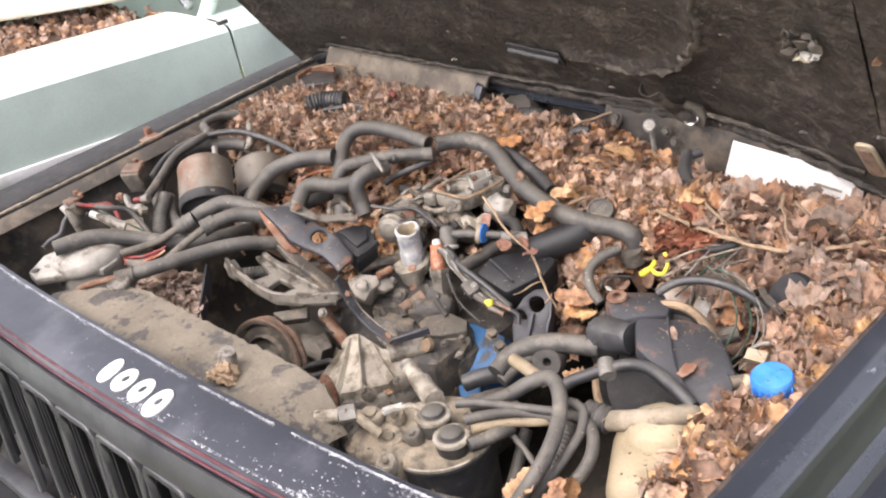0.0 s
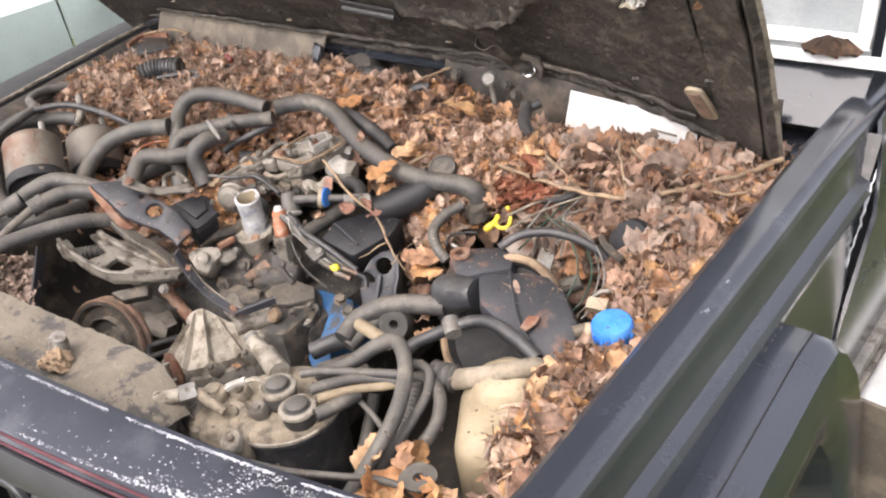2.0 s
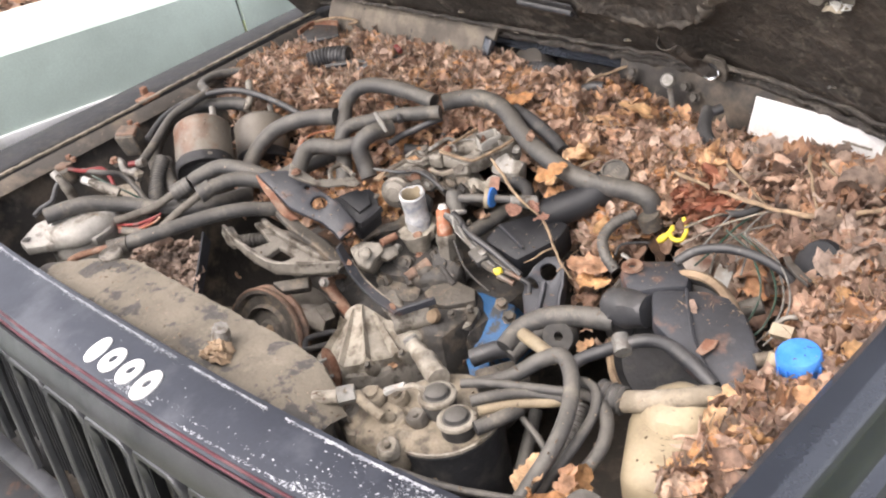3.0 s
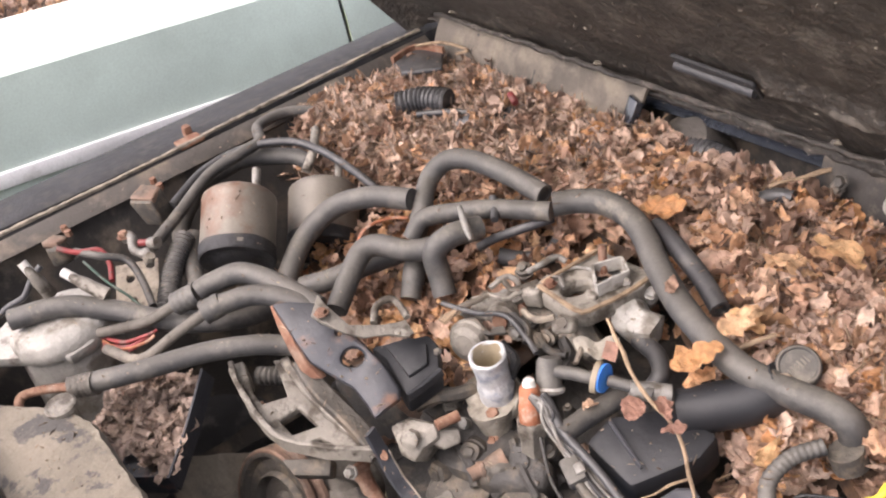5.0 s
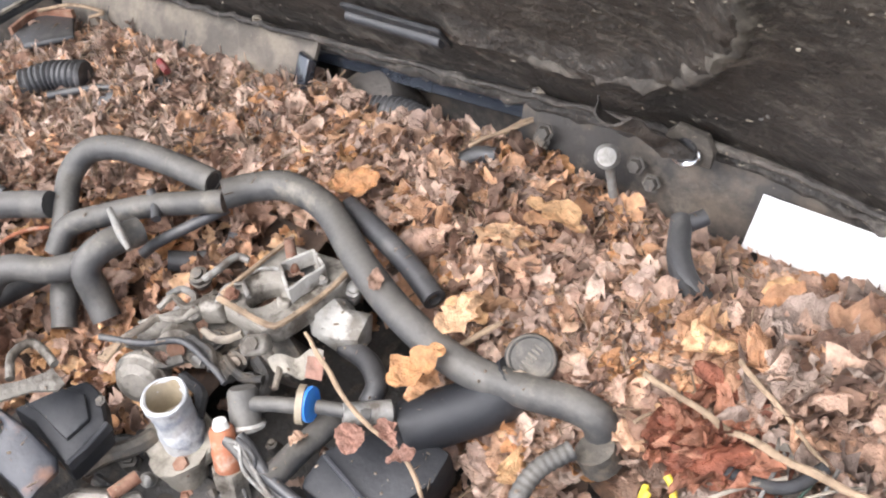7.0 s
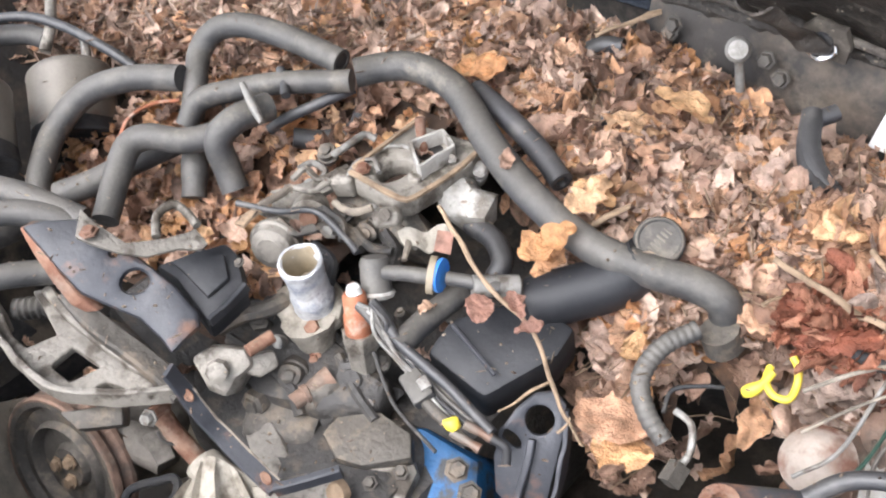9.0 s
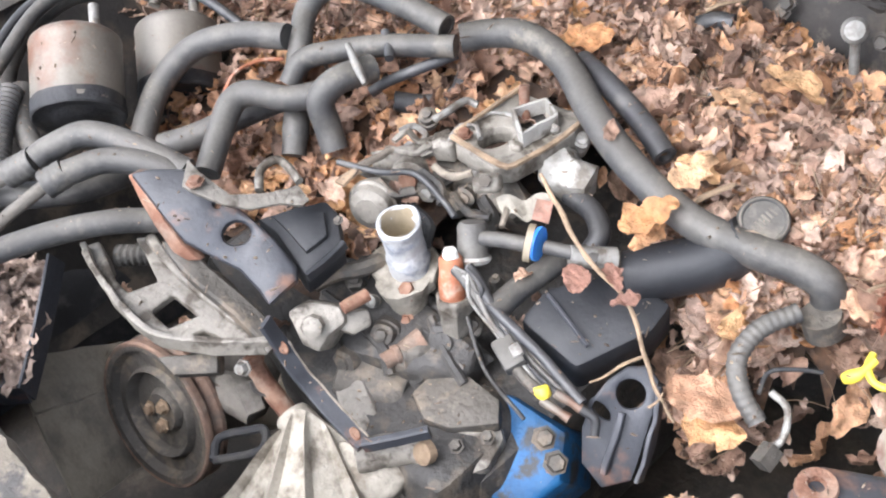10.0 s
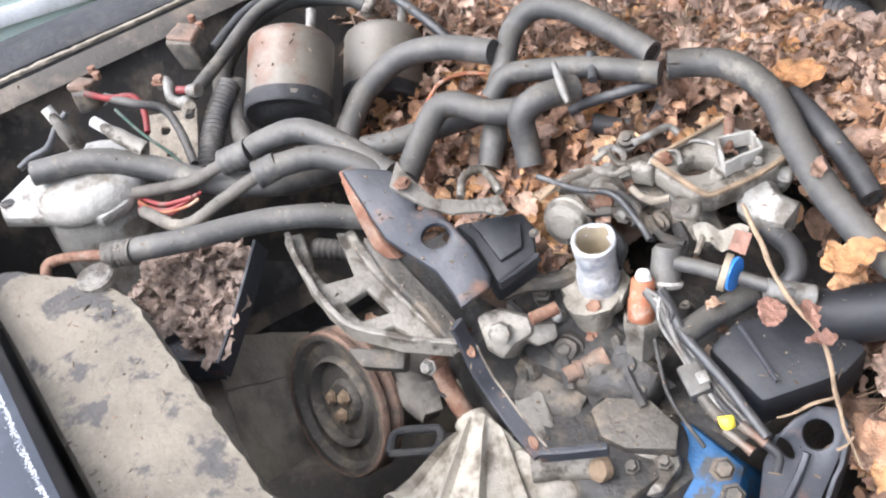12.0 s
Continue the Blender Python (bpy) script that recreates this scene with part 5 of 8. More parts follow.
for q in ((0.012, 0.278, 0.934), (0.092, 0.2775, 0.8845)):
    part("strut_slot", rough(lathe([(0, 0.0030), (0.0022, 0.0030), (0.0035, 0.0034), (0.0042, 0.002)], aim(q, Vector(q) + Vector((0.45, -0.1, 0.75))) @ Matrix.Diagonal((1, 1.5, 1, 1)), 14), 0.0008, 120), M["rust"], eng, "rusty slot rim")
part("strut_foot", bar([(0.104, 0.276, 0.880), (0.122, 0.294, 0.885), (0.142, 0.318, 0.889)], 0.007, 0.012), M["black"], eng)
al0 = Vector((0.125, 0.366, 0.832))
part("alternator_body", rough(lathe([(0, -0.05), (0.036, -0.05), (0.039, -0.03), (0.039, 0.0), (0.037, 0.006), (0.028, 0.010), (0, 0.010)], aim(al0, al0 + Vector((0.1, -0.6, 0.8))), 28), 0.0035, 40), M["iron"], eng)
part("alternator_plate", rough(plate([(0.079, 0.349, 0.862), (0.080, 0.372, 0.864), (0.109, 0.392, 0.866), (0.148, 0.392, 0.864), (0.161, 0.374, 0.860), (0.132, 0.345, 0.858), (0.107, 0.336, 0.858)], 0.014, 0.003), 0.0015), M["iron"], eng, "dark worn top plate")
part("alternator_face", casting([(0.136, 0.330, 0.848), (0.128, 0.352, 0.852), (0.150, 0.384, 0.850), (0.168, 0.374, 0.846), (0.174, 0.347, 0.838), (0.163, 0.322, 0.836)], 0.050, 0.007), M["alu"], eng)
for p in ((0.146, 0.338, 0.852), (0.160, 0.362, 0.852)):
    part("face_bolt", bolt_head(aim(p, Vector(p) + Vector((0.2, -0.3, 0.9))), 0.005, 0.006), M["iron"], eng)
part("pivot", rough(lathe([(0, 0), (0.011, 0), (0.010, 0.008), (0.005, 0.010), (0, 0.010)], aim((0.137, 0.315, 0.862), Vector((0.137, 0.315, 0.862)) + Vector((0.1, -0.8, 0.4))), 12), 0.002), M["twig"], eng)
part("bracket_boss", casting([(0.012, 0.310, 0.860), (0.035, 0.329, 0.865), (0.069, 0.317, 0.850), (0.071, 0.286, 0.845), (0.035, 0.298, 0.850)], 0.03, 0.005), M["alu"], eng)
part("fuel_pump", rough(box((0.07, 0.05, 0.05), pose(*(0.029, 0.344, 0.840), 20, 10, 30), 0.01), 0.003), M["iron"], eng)
part("hub", lathe([(0, 0), (0.028, 0), (0.03, 0.004), (0.02, 0.008), (0, 0.01)], aim((0.094, 0.154, 0.860), Vector((0.094, 0.154, 0.860)) + Vector((-0.25, -0.95, 0.1))), 24), M["rust"], eng)
for i in range(4):
    q = Vector((0.094, 0.154, 0.860))
    part("hub_stud", tube([q + Vector((0.018 * math.cos(1.57 * i), 0, 0.018 * math.sin(1.57 * i))), q + Vector((0.018 * math.cos(1.57 * i) - 0.006, -0.018, 0.018 * math.sin(1.57 * i)))], 0.0025, per=2, steps=8), M["zinc"], eng)
# crank pulley
pc = Vector((-0.150, 0.195, 0.790))
pw = Vector((0.16, -0.93, 0.36)).normalized()
py = can(pc, pw, [(0, -0.03), (0.03, -0.03), (0.070, -0.026), (0.077, -0.022), (0.077, -0.018), (0.071, -0.011), (0.077, -0.003), (0.0775, 0.001), (0.076, 0.003), (0.069, 0.002), (0.066, -0.003), (0.064, -0.006), (0.050, -0.007), (0.048, -0.002), (0.046, 0.0), (0.044, -0.002), (0.042, -0.012), (0.024, -0.013), (0.02, -0.006), (0, -0.006)], "iron", "belt_pulley", eng, "dusty belt pulley with a rusty rim", 56)
part("belt_groove", rough(lathe([(0.0768, -0.024), (0.0785, -0.022), (0.0785, -0.017), (0.072, -0.011), (0.0785, -0.005), (0.0788, 0.0015), (0.0772, 0.0036), (0.0745, 0.0030)], aim(pc, pc + pw), 56), 0.0006, 90), M["rusttan"], py, "tan-rusted belt groove and rim")
for i in range(3):
    a = 2.1 * i
    s1 = pw.cross(UP).normalized()
    s2 = pw.cross(s1)
    q = pc + s1 * (0.013 * math.cos(a)) + s2 * (0.013 * math.sin(a)) - pw * 0.004
    part("pulley_bolt", rough(bolt_head(aim(q, q + pw), 0.006, 0.006), 0.002), M["twig"], py)
part("pump_body", tube([pc - pw * 0.03, pc - pw * 0.10, pc - pw * 0.16], [0.05, 0.055, 0.05]), M["dustiron"], eng)
part("front_drum", rough(tube([(-0.330, 0.150, 0.700), (-0.260, 0.225, 0.706), (-0.190, 0.300, 0.712), (-0.110, 0.375, 0.720)], [0.052, 0.058, 0.058, 0.055], per=10, steps=32), 0.003, 30), M["drumdust"], eng, "dust-covered cylindrical front housing")
part("drum_flange", rough(lathe([(0.040, -0.004), (0.066, -0.004), (0.068, 0.0), (0.066, 0.004), (0.040, 0.004), (0.040, -0.004)], aim((-0.262, 0.223, 0.706), (-0.225, 0.2625, 0.709)), 36), 0.0015, 60), M["dustiron"], eng)
part("channel", rough(tube([(-0.050, 0.200, 0.800), (-0.066, 0.217, 0.801), (-0.055, 0.236, 0.803), (-0.038, 0.252, 0.803), (-0.024, 0.238, 0.801), (-0.036, 0.218, 0.800), (-0.050, 0.200, 0.800)], 0.0045, per=8, steps=8), 0.0008), M["soot"], eng, "black steel loop")
part("side_tab", plate([(-0.078, 0.255, 0.835), (-0.070, 0.275, 0.835), (-0.040, 0.262, 0.826), (-0.046, 0.246, 0.826)], 0.004, 0.001), M["dustiron"], eng)
part("cross_pipe", tube([(-0.155, 0.230, 0.800), (-0.100, 0.254, 0.810), (-0.070, 0.266, 0.800)], 0.02), M["dustiron"], eng)
# black box under the bracket
bx = thing("control_box", "black plastic box beside the engine bracket", "box")
part("lid", rough(plate([(-0.089, 0.337, 0.985), (-0.073, 0.364, 0.985), (-0.059, 0.396, 0.983), (-0.040, 0.394, 0.980), (-0.014, 0.375, 0.970), (-0.014, 0.330, 0.965), (-0.034, 0.334, 0.970), (-0.062, 0.339, 0.980)], 0.04, 0.006), 0.001), M["jet"], bx)
part("raised_panel", rough(plate([(-0.076, 0.348, 0.9875), (-0.062, 0.374, 0.988), (-0.042, 0.381, 0.986), (-0.024, 0.368, 0.978), (-0.026, 0.344, 0.974), (-0.060, 0.347, 0.984)], 0.006, 0.002), 0.0008), M["jet"], bx)
part("edge_flange", rough(bar([(-0.012, 0.376, 0.968), (-0.011, 0.352, 0.964), (-0.012, 0.331, 0.962)], 0.005, 0.010), 0.001), M["jet"], bx)
part("screw", bolt_head(aim((-0.030, 0.386, 0.978), (-0.026, 0.375, 1.01)), 0.0035, 0.003), M["iron"], bx)
# vacuum motor
sol = thing("vacuum_diaphragm", "dusty round vacuum diaphragm", "vacuum diaphragm")
can((-0.040, 0.427, 0.958), (0.40, -0.85, 0.22), [(0, -0.03), (0.018, -0.03), (0.022, -0.02), (0.0235, -0.012), (0.0250, -0.011), (0.0250, -0.006), (0.0225, -0.005), (0.020, 0.002), (0.015, 0.003), (0.012, 0.006), (0, 0.006)], "alu", "drum", sol)
part("lever", rough(bar([(-0.062, 0.415, 0.985), (-0.063, 0.432, 0.985), (-0.062, 0.452, 0.985)], 0.010, 0.004), 0.002), M["twig"], sol)
part("bracket", plate([(-0.077, 0.442, 0.975), (-0.068, 0.486, 0.975), (-0.056, 0.497, 0.975), (-0.031, 0.485, 0.965), (-0.028, 0.464, 0.955), (-0.055, 0.447, 0.970)], 0.003, 0.001), M["alu"], sol)
can((-0.036, 0.474, 0.965), (0.6, -0.7, 0.2), [(0, -0.02), (0.015, -0.02), (0.018, -0.01), (0.018, 0.004), (0.013, 0.006), (0, 0.006)], "alu", "damper", sol)
can(Vector((-0.036, 0.474, 0.965)) + Vector((0.004, -0.005, 0.002)), (0.6, -0.7, 0.2), [(0, 0), (0.009, 0), (0.008, 0.004), (0, 0.005)], "rust", "damper_hub", sol)

# ---- carburettor ----
ca = thing("carburettor", "grey carburettor base open to leaves", "carburettor")
part("flange", casting([(-0.030, 0.528, 0.985), (-0.025, 0.613, 0.985), (0.052, 0.622, 0.985), (0.063, 0.592, 0.985), (0.053, 0.523, 0.990), (0.041, 0.511, 0.990), (-0.015, 0.518, 0.985)], 0.02, 0.004, holes=(((0.008, 0.548, 0.987), 0.018, 0.014), ((0.015, 0.588, 0.987), 0.014, 0.012))), M["alu"], ca)
for pts in ([(0.008, 0.573, 0.994), (0.040, 0.550, 0.996)], [(0.041, 0.549, 0.996), (0.045, 0.591, 0.994)], [(0.044, 0.592, 0.994), (0.020, 0.605, 0.993)], [(0.020, 0.605, 0.993), (0.006, 0.574, 0.994)]):
    part("wall", rough(bar(pts, 0.003, 0.016, 4), 0.0012, 90), M["palealu"], ca)
part("well_floor", rough(plate([(-0.004, 0.584, 0.982), (0.030, 0.560, 0.984), (0.034, 0.603, 0.982), (0.009, 0.616, 0.982)], 0.003, 0.0), 0.002), M["grime"], ca)
part("rim_lug", rough(box((0.012, 0.010, 0.010), pose(*(0.037, 0.544, 0.990), 10, 5, 30), 0.003, 3), 0.003), M["alu"], ca)
part("gasket", bar([(-0.020, 0.519, 0.992), (0.049, 0.513, 0.996), (0.060, 0.522, 0.996)], 0.005, 0.004, 3), M["twig"], ca, "brown paper gasket strip")
part("gasket", bar([(0.060, 0.522, 0.996), (0.065, 0.566, 0.994), (0.062, 0.611, 0.992)], 0.005, 0.004, 3), M["twig"], ca, "brown paper gasket strip")
part("gasket", bar([(-0.022, 0.525, 0.992), (-0.023, 0.568, 0.990), (-0.024, 0.621, 0.988)], 0.004, 0.004, 3), M["twig"], ca, "brown paper gasket strip")
part("stud", tube([(0.011, 0.584, 0.985), (0.007, 0.589, 1.000), (0.004, 0.594, 1.015)], 0.005), M["rust"], ca, "rusty upright stud")
part("bolt", bolt_head(aim((-0.014, 0.529, 0.990), Vector((-0.014, 0.529, 0.990)) + UP), 0.006, 0.006), M["rust"], ca)
part("bowl", rough(plate([(0.049, 0.551, 0.978), (0.052, 0.573, 0.982), (0.061, 0.593, 0.982), (0.081, 0.587, 0.978), (0.096, 0.588, 0.972), (0.105, 0.574, 0.964), (0.102, 0.559, 0.960), (0.089, 0.550, 0.964), (0.074, 0.546, 0.966), (0.061, 0.545, 0.972)], 0.035, 0.012), 0.006, 55), M["palealu"], ca, "pale corroded float bowl")
part("lower_body", casting([(-0.023, 0.531, 0.960), (0.039, 0.536, 0.965), (0.071, 0.525, 0.950), (0.060, 0.508, 0.940), (0.012, 0.498, 0.945), (-0.037, 0.500, 0.950), (-0.056, 0.525, 0.960)], 0.05, 0.006), M["iron"], ca)
nut = Vector((0.048, 0.497, 0.985))
part("fuel_inlet", rough(box((0.026, 0.016, 0.024), aim(nut, nut + Vector((0.5, -0.7, 0.5))), 0.006, 3), 0.002), M["alu"], ca, "square pale inlet fitting")
part("inlet_nut", lathe([(0, 0), (0.006, 0), (0.006, 0.004), (0, 0.004)], aim(nut + Vector((0.004, -0.006, 0.009)), nut + Vector((0.5, -0.7, 0.9))), 6), M["alu"], ca)
part("throttle_plate", rough(sheet(lambda u, v: Vector((0.050, 0.503, 0.965)).lerp(Vector((0.085, 0.535, 0.962)), u).lerp(Vector((0.061, 0.499, 0.952)).lerp(Vector((0.094, 0.521, 0.948)), u), v) + Vector((0, 0, 0.005 * math.sin(9 * u))), 14, 4, 0.002), 0.002), M["dustpale"], ca)
part("link_arm", bar([(-0.062, 0.483, 0.990), (-0.060, 0.499, 0.992), (-0.045, 0.502, 0.985), (-0.035, 0.529, 0.985)], 0.006, 0.004), M["alu"], ca)
part("linkage", tube([(-0.082, 0.431, 0.990), (-0.045, 0.448, 0.985), (-0.020, 0.470, 0.980), (0.018, 0.467, 0.970), (0.038, 0.462, 0.965)], 0.003), M["rubber2"], ca)
part("side_arm", casting([(-0.088, 0.468, 0.975), (-0.049, 0.513, 0.980), (-0.034, 0.506, 0.975), (-0.054, 0.481, 0.965)], 0.012, 0.004), M["alu"], ca)
part("jet_block", rough(box((0.022, 0.018, 0.024), pose(*(-0.031, 0.518, 0.975), 10, 0, 30), 0.004, 3), 0.003), M["alu"], ca)
for q in ((0.093, 0.517, 0.968),):
    part("tag", plate([Vector(q) + Vector(d) for d in ((-0.004, -0.002, 0.008), (0.010, 0.004, 0.008), (0.013, -0.008, -0.008), (-0.003, -0.012, -0.008))], 0.001, 0.0), M["leaf_pink"], ca)

for pts, r, m in (([(-0.066, 0.436, 0.985), (-0.059, 0.455, 0.988), (-0.056, 0.476, 0.988)], 0.004, "edge"), ([(-0.056, 0.476, 0.988), (-0.037, 0.487, 0.985), (-0.036, 0.505, 0.985)], 0.003, "alu"), ([(-0.045, 0.445, 0.975), (-0.025, 0.447, 0.970), (-0.014, 0.462, 0.968)], 0.0045, "iron"), ([(-0.031, 0.480, 0.972), (-0.004, 0.481, 0.968), (0.011, 0.471, 0.960)], 0.005, "grime"), ([(-0.023, 0.494, 0.972), (-0.003, 0.496, 0.968), (0.012, 0.510, 0.970)], 0.0035, "edge"), ([(-0.024, 0.518, 0.985), (-0.027, 0.534, 0.990), (-0.014, 0.544, 0.992), (0.000, 0.536, 0.988)], 0.0025, "zinc"), ([(-0.063, 0.431, 0.950), (-0.033, 0.429, 0.945), (-0.002, 0.420, 0.940)], 0.006, "grime"), ([(-0.018, 0.456, 0.950), (0.009, 0.453, 0.945), (0.022, 0.434, 0.940)], 0.0055, "soot"), ([(0.010, 0.486, 0.960), (0.035, 0.480, 0.955), (0.055, 0.488, 0.955)], 0.004, "grime"), ([(0.037, 0.511, 0.965), (0.059, 0.505, 0.960), (0.072, 0.485, 0.955)], 0.003, "edge"), ([(-0.025, 0.558, 0.985), (-0.016, 0.573, 0.988), (0.004, 0.582, 0.985)], 0.0022, "zinc"), ([(-0.004, 0.577, 0.980), (0.027, 0.572, 0.975), (0.046, 0.582, 0.972)], 0.0028, "twig")):
    part("link_rod", rough(tube(pts, r, per=5, steps=8), 0.0015, 90), M[m], ca)

# ---- wiring and sensors at the engine's right ----
cn = thing("wire_connector", "grey round connector beside the coolant sensor", "connector")
part("body", lathe([(0, 0.020), (0.011, 0.020), (0.0135, 0.016), (0.0135, -0.008), (0.0150, -0.010), (0.0150, -0.014), (0.010, -0.018), (0, -0.018)], aim((0.068, 0.453, 0.956), (0.062, 0.462, 0.974)), 22), M["rubber"], cn)
part("boot_ring", lathe([(0.0150, -0.0095), (0.0168, -0.012), (0.0150, -0.0155)], aim((0.068, 0.453, 0.956), (0.062, 0.462, 0.974)), 22), M["offwhite"], cn, "pale ring")
hose([(0.076, 0.457, 0.965), (0.092, 0.465, 0.966), (0.113, 0.474, 0.966)], 0.0068, "rubber", "grey stub hose to the filter", steps=12)
hose([(0.128, 0.482, 0.966), (0.150, 0.490, 0.966), (0.170, 0.500, 0.962)], 0.0062, "rubber", "grey stub hose to the filter", steps=12)
fl = thing("fuel_filter", "small inline filter with a tan and blue ring", "filter")
part("ring", tube([(0.113, 0.475, 0.968), (0.118, 0.478, 0.967)], 0.0165, per=3), M["beige"], fl)
part("rim", tube([(0.120, 0.480, 0.967), (0.123, 0.481, 0.967)], 0.0152, per=3), M["bluecap"], fl)
hose([(0.151, 0.487, 0.965), (0.176, 0.516, 0.955)], 0.0095, "zinc", "pale grey plastic connector sleeve", name="connector")
hose([(0.076, 0.422, 0.955), (0.090, 0.420, 0.952), (0.114, 0.417, 0.935), (0.141, 0.412, 0.918), (0.160, 0.404, 0.912), (0.184, 0.398, 0.908)], 0.0044, "rubber", "grey wire loom to the plugs", name="cable", group="wires")
hose([(0.086, 0.430, 0.958), (0.100, 0.428, 0.950), (0.123, 0.420, 0.940), (0.154, 0.419, 0.928), (0.177, 0.419, 0.918), (0.200, 0.416, 0.910), (0.226, 0.412, 0.903)], 0.0048, "rubber2", "black wire loom to the plugs", name="cable", group="wires")
hose([(0.089, 0.421, 0.957), (0.111, 0.423, 0.944), (0.134, 0.418, 0.928), (0.151, 0.413, 0.917)], 0.0022, "zinc", "thin bare steel wire", name="wire", group="wires")
hose([(0.092, 0.424, 0.958), (0.104, 0.412, 0.944), (0.128, 0.411, 0.926), (0.146, 0.408, 0.918)], 0.0018, "zinc", "thin bare steel wire", name="wire", group="wires")
hose([(0.104, 0.406, 0.928), (0.117, 0.398, 0.918), (0.137, 0.388, 0.903), (0.157, 0.385, 0.891), (0.188, 0.381, 0.882)], 0.0018, "grime", "thin dark wire over the engine", name="wire", group="wires")
for k, (ox, oy, oz, mt) in enumerate(((0.004, 0.006, 0.004, "rubber"), (-0.003, -0.004, 0.006, "zinc"), (0.008, 0.001, 0.007, "rubber2"), (0.001, 0.010, 0.000, "iron"))):
    hose([(0.082 + ox, 0.424 + oy, 0.955 + oz), (0.098 + 1.4 * ox, 0.422 - 0.4 * oy, 0.947 + oz), (0.122 - ox, 0.416 + oy, 0.932 + 0.5 * oz), (0.150 + 0.5 * ox, 0.413 + 0.6 * oy, 0.920), (0.178 - 0.5 * ox, 0.406 + oy, 0.912), (0.206 + ox, 0.403 + oy, 0.906)], 0.0019, mt, "thin wire in the plug loom", name="wire", group="wires", steps=8)
pg = thing("wiring_plug", "grey ribbed wiring plug with a yellow lock", "connector")
part("shell", rough(box((0.020, 0.032, 0.013), aim((0.153, 0.405, 0.916), (0.153, 0.36, 1.05)) @ pose(0, 0, 0, 0, 0, 66), 0.003), 0.0008), M["rubber"], pg)
part("tab", rough(box((0.010, 0.012, 0.005), aim((0.160, 0.407, 0.924), (0.16, 0.36, 1.05)) @ pose(0, 0, 0, 0, 0, 66), 0.0015), 0.0005), M["zinc"], pg, "pale latch tab")
part("lead", tube([(0.165, 0.400, 0.912), (0.180, 0.397, 0.910), (0.196, 0.395, 0.909)], 0.0052, per=5, steps=10), M["iron"], pg)
part("lock", rough(lathe([(0, 0.005), (0.0045, 0.0045), (0.0066, 0.001), (0.0060, -0.005), (0, -0.005)], aim((0.199, 0.396, 0.911), (0.230, 0.408, 0.930)), 12), 0.003, 160), M["yellow"], pg, "bright yellow lock ring")
for a, b in (((0.205, 0.403, 0.909), (0.227, 0.409, 0.900)), ((0.200, 0.392, 0.906), (0.226, 0.396, 0.899))):
    part("pin", tube([a, b], [0.0042, 0.0042, 0.0034, 0.0046], per=6, steps=10), M["canister"], pg, "brass-tan plug pin")
hose([(0.226, 0.409, 0.900), (0.238, 0.412, 0.892), (0.242, 0.406, 0.880)], 0.004, "rubber2", "black lead below the plug", name="cable", group="wires")
hose([(0.122, 0.416, 0.935), (0.118, 0.458, 0.930), (0.121, 0.502, 0.930)], 0.011, "rubber", "grey hose under the wiring")
hose([(0.083, 0.562, 0.945), (0.115, 0.556, 0.945), (0.135, 0.542, 0.940), (0.136, 0.527, 0.930)], 0.010, "rubber2", "black bent hose beside the carburettor")

# ---- valve cover, filler and right bracket ----
cov = thing("valve_cover", "black valve cover box half buried in leaves", "engine cover")
part("cover", rough(plate([(0.137, 0.432, 0.925), (0.137, 0.468, 0.935), (0.169, 0.517, 0.935), (0.230, 0.524, 0.930), (0.230, 0.495, 0.920), (0.201, 0.431, 0.910)], 0.055, 0.008), 0.0012), M["jet"], cov)
part("ridge", bar([(0.146, 0.462, 0.936), (0.172, 0.455, 0.931), (0.200, 0.449, 0.921)], 0.003, 0.004, 3), M["black"], cov)
fi = thing("oil_filler", "black oil filler tube with a round embossed cap", "oil filler")
part("tube", tube([(0.183, 0.523, 0.930), (0.211, 0.547, 0.940), (0.241, 0.565, 0.955), (0.259, 0.583, 0.975)], [0.024, 0.024, 0.023, 0.022]), M["jet"], fi)
oc = Vector((0.261, 0.599, 0.985))
ow = Vector((0.35, -0.35, 0.87))
cap = can(oc - ow * 0.012, ow, [(0, 0), (0.020, 0), (0.0215, 0.003), (0.0215, 0.010), (0.0195, 0.013), (0.0175, 0.0135), (0.0165, 0.012), (0, 0.012)], "rubber", "filler_cap", fi)
cm = aim(oc - ow * 0.012, oc, 0) @ pose(0, 0, 0.0122, 0, 0, 40)
for i in range(6):
    part("embossed_bar", box((0.0021, 0.009 if i % 2 else 0.0075, 0.0014), cm @ pose(-0.0105 + 0.0042 * i, 0, 0), 0.0004), M["dustiron"], cap, "dusty raised mark")
part("cap_rim", lathe([(0.0178, 0.0130), (0.0188, 0.0142), (0.0200, 0.0130)], aim(oc - ow * 0.012, oc), 40), M["dustiron"], cap, "dusty raised rim")
rb = thing("mount_bracket", "black steel mount bracket with two round holes", "bracket")
part("plate", rough(plate([(0.224, 0.422, 0.893), (0.226, 0.440, 0.901), (0.232, 0.460, 0.907), (0.243, 0.472, 0.906), (0.255, 0.470, 0.899), (0.262, 0.456, 0.884), (0.268, 0.438, 0.862), (0.274, 0.414, 0.838), (0.254, 0.398, 0.828), (0.230, 0.400, 0.838), (0.222, 0.410, 0.870)], 0.005, 0.002, holes=(((0.242, 0.452, 0.889), 0.0115), ((0.228, 0.429, 0.880), 0.0045, 0.010))), 0.003, 25), M["black"], rb)
part("flange", rough(bar([(0.258, 0.469, 0.897), (0.266, 0.457, 0.882), (0.272, 0.438, 0.861), (0.278, 0.416, 0.840)], 0.004, 0.020), 0.002), M["black"], rb)
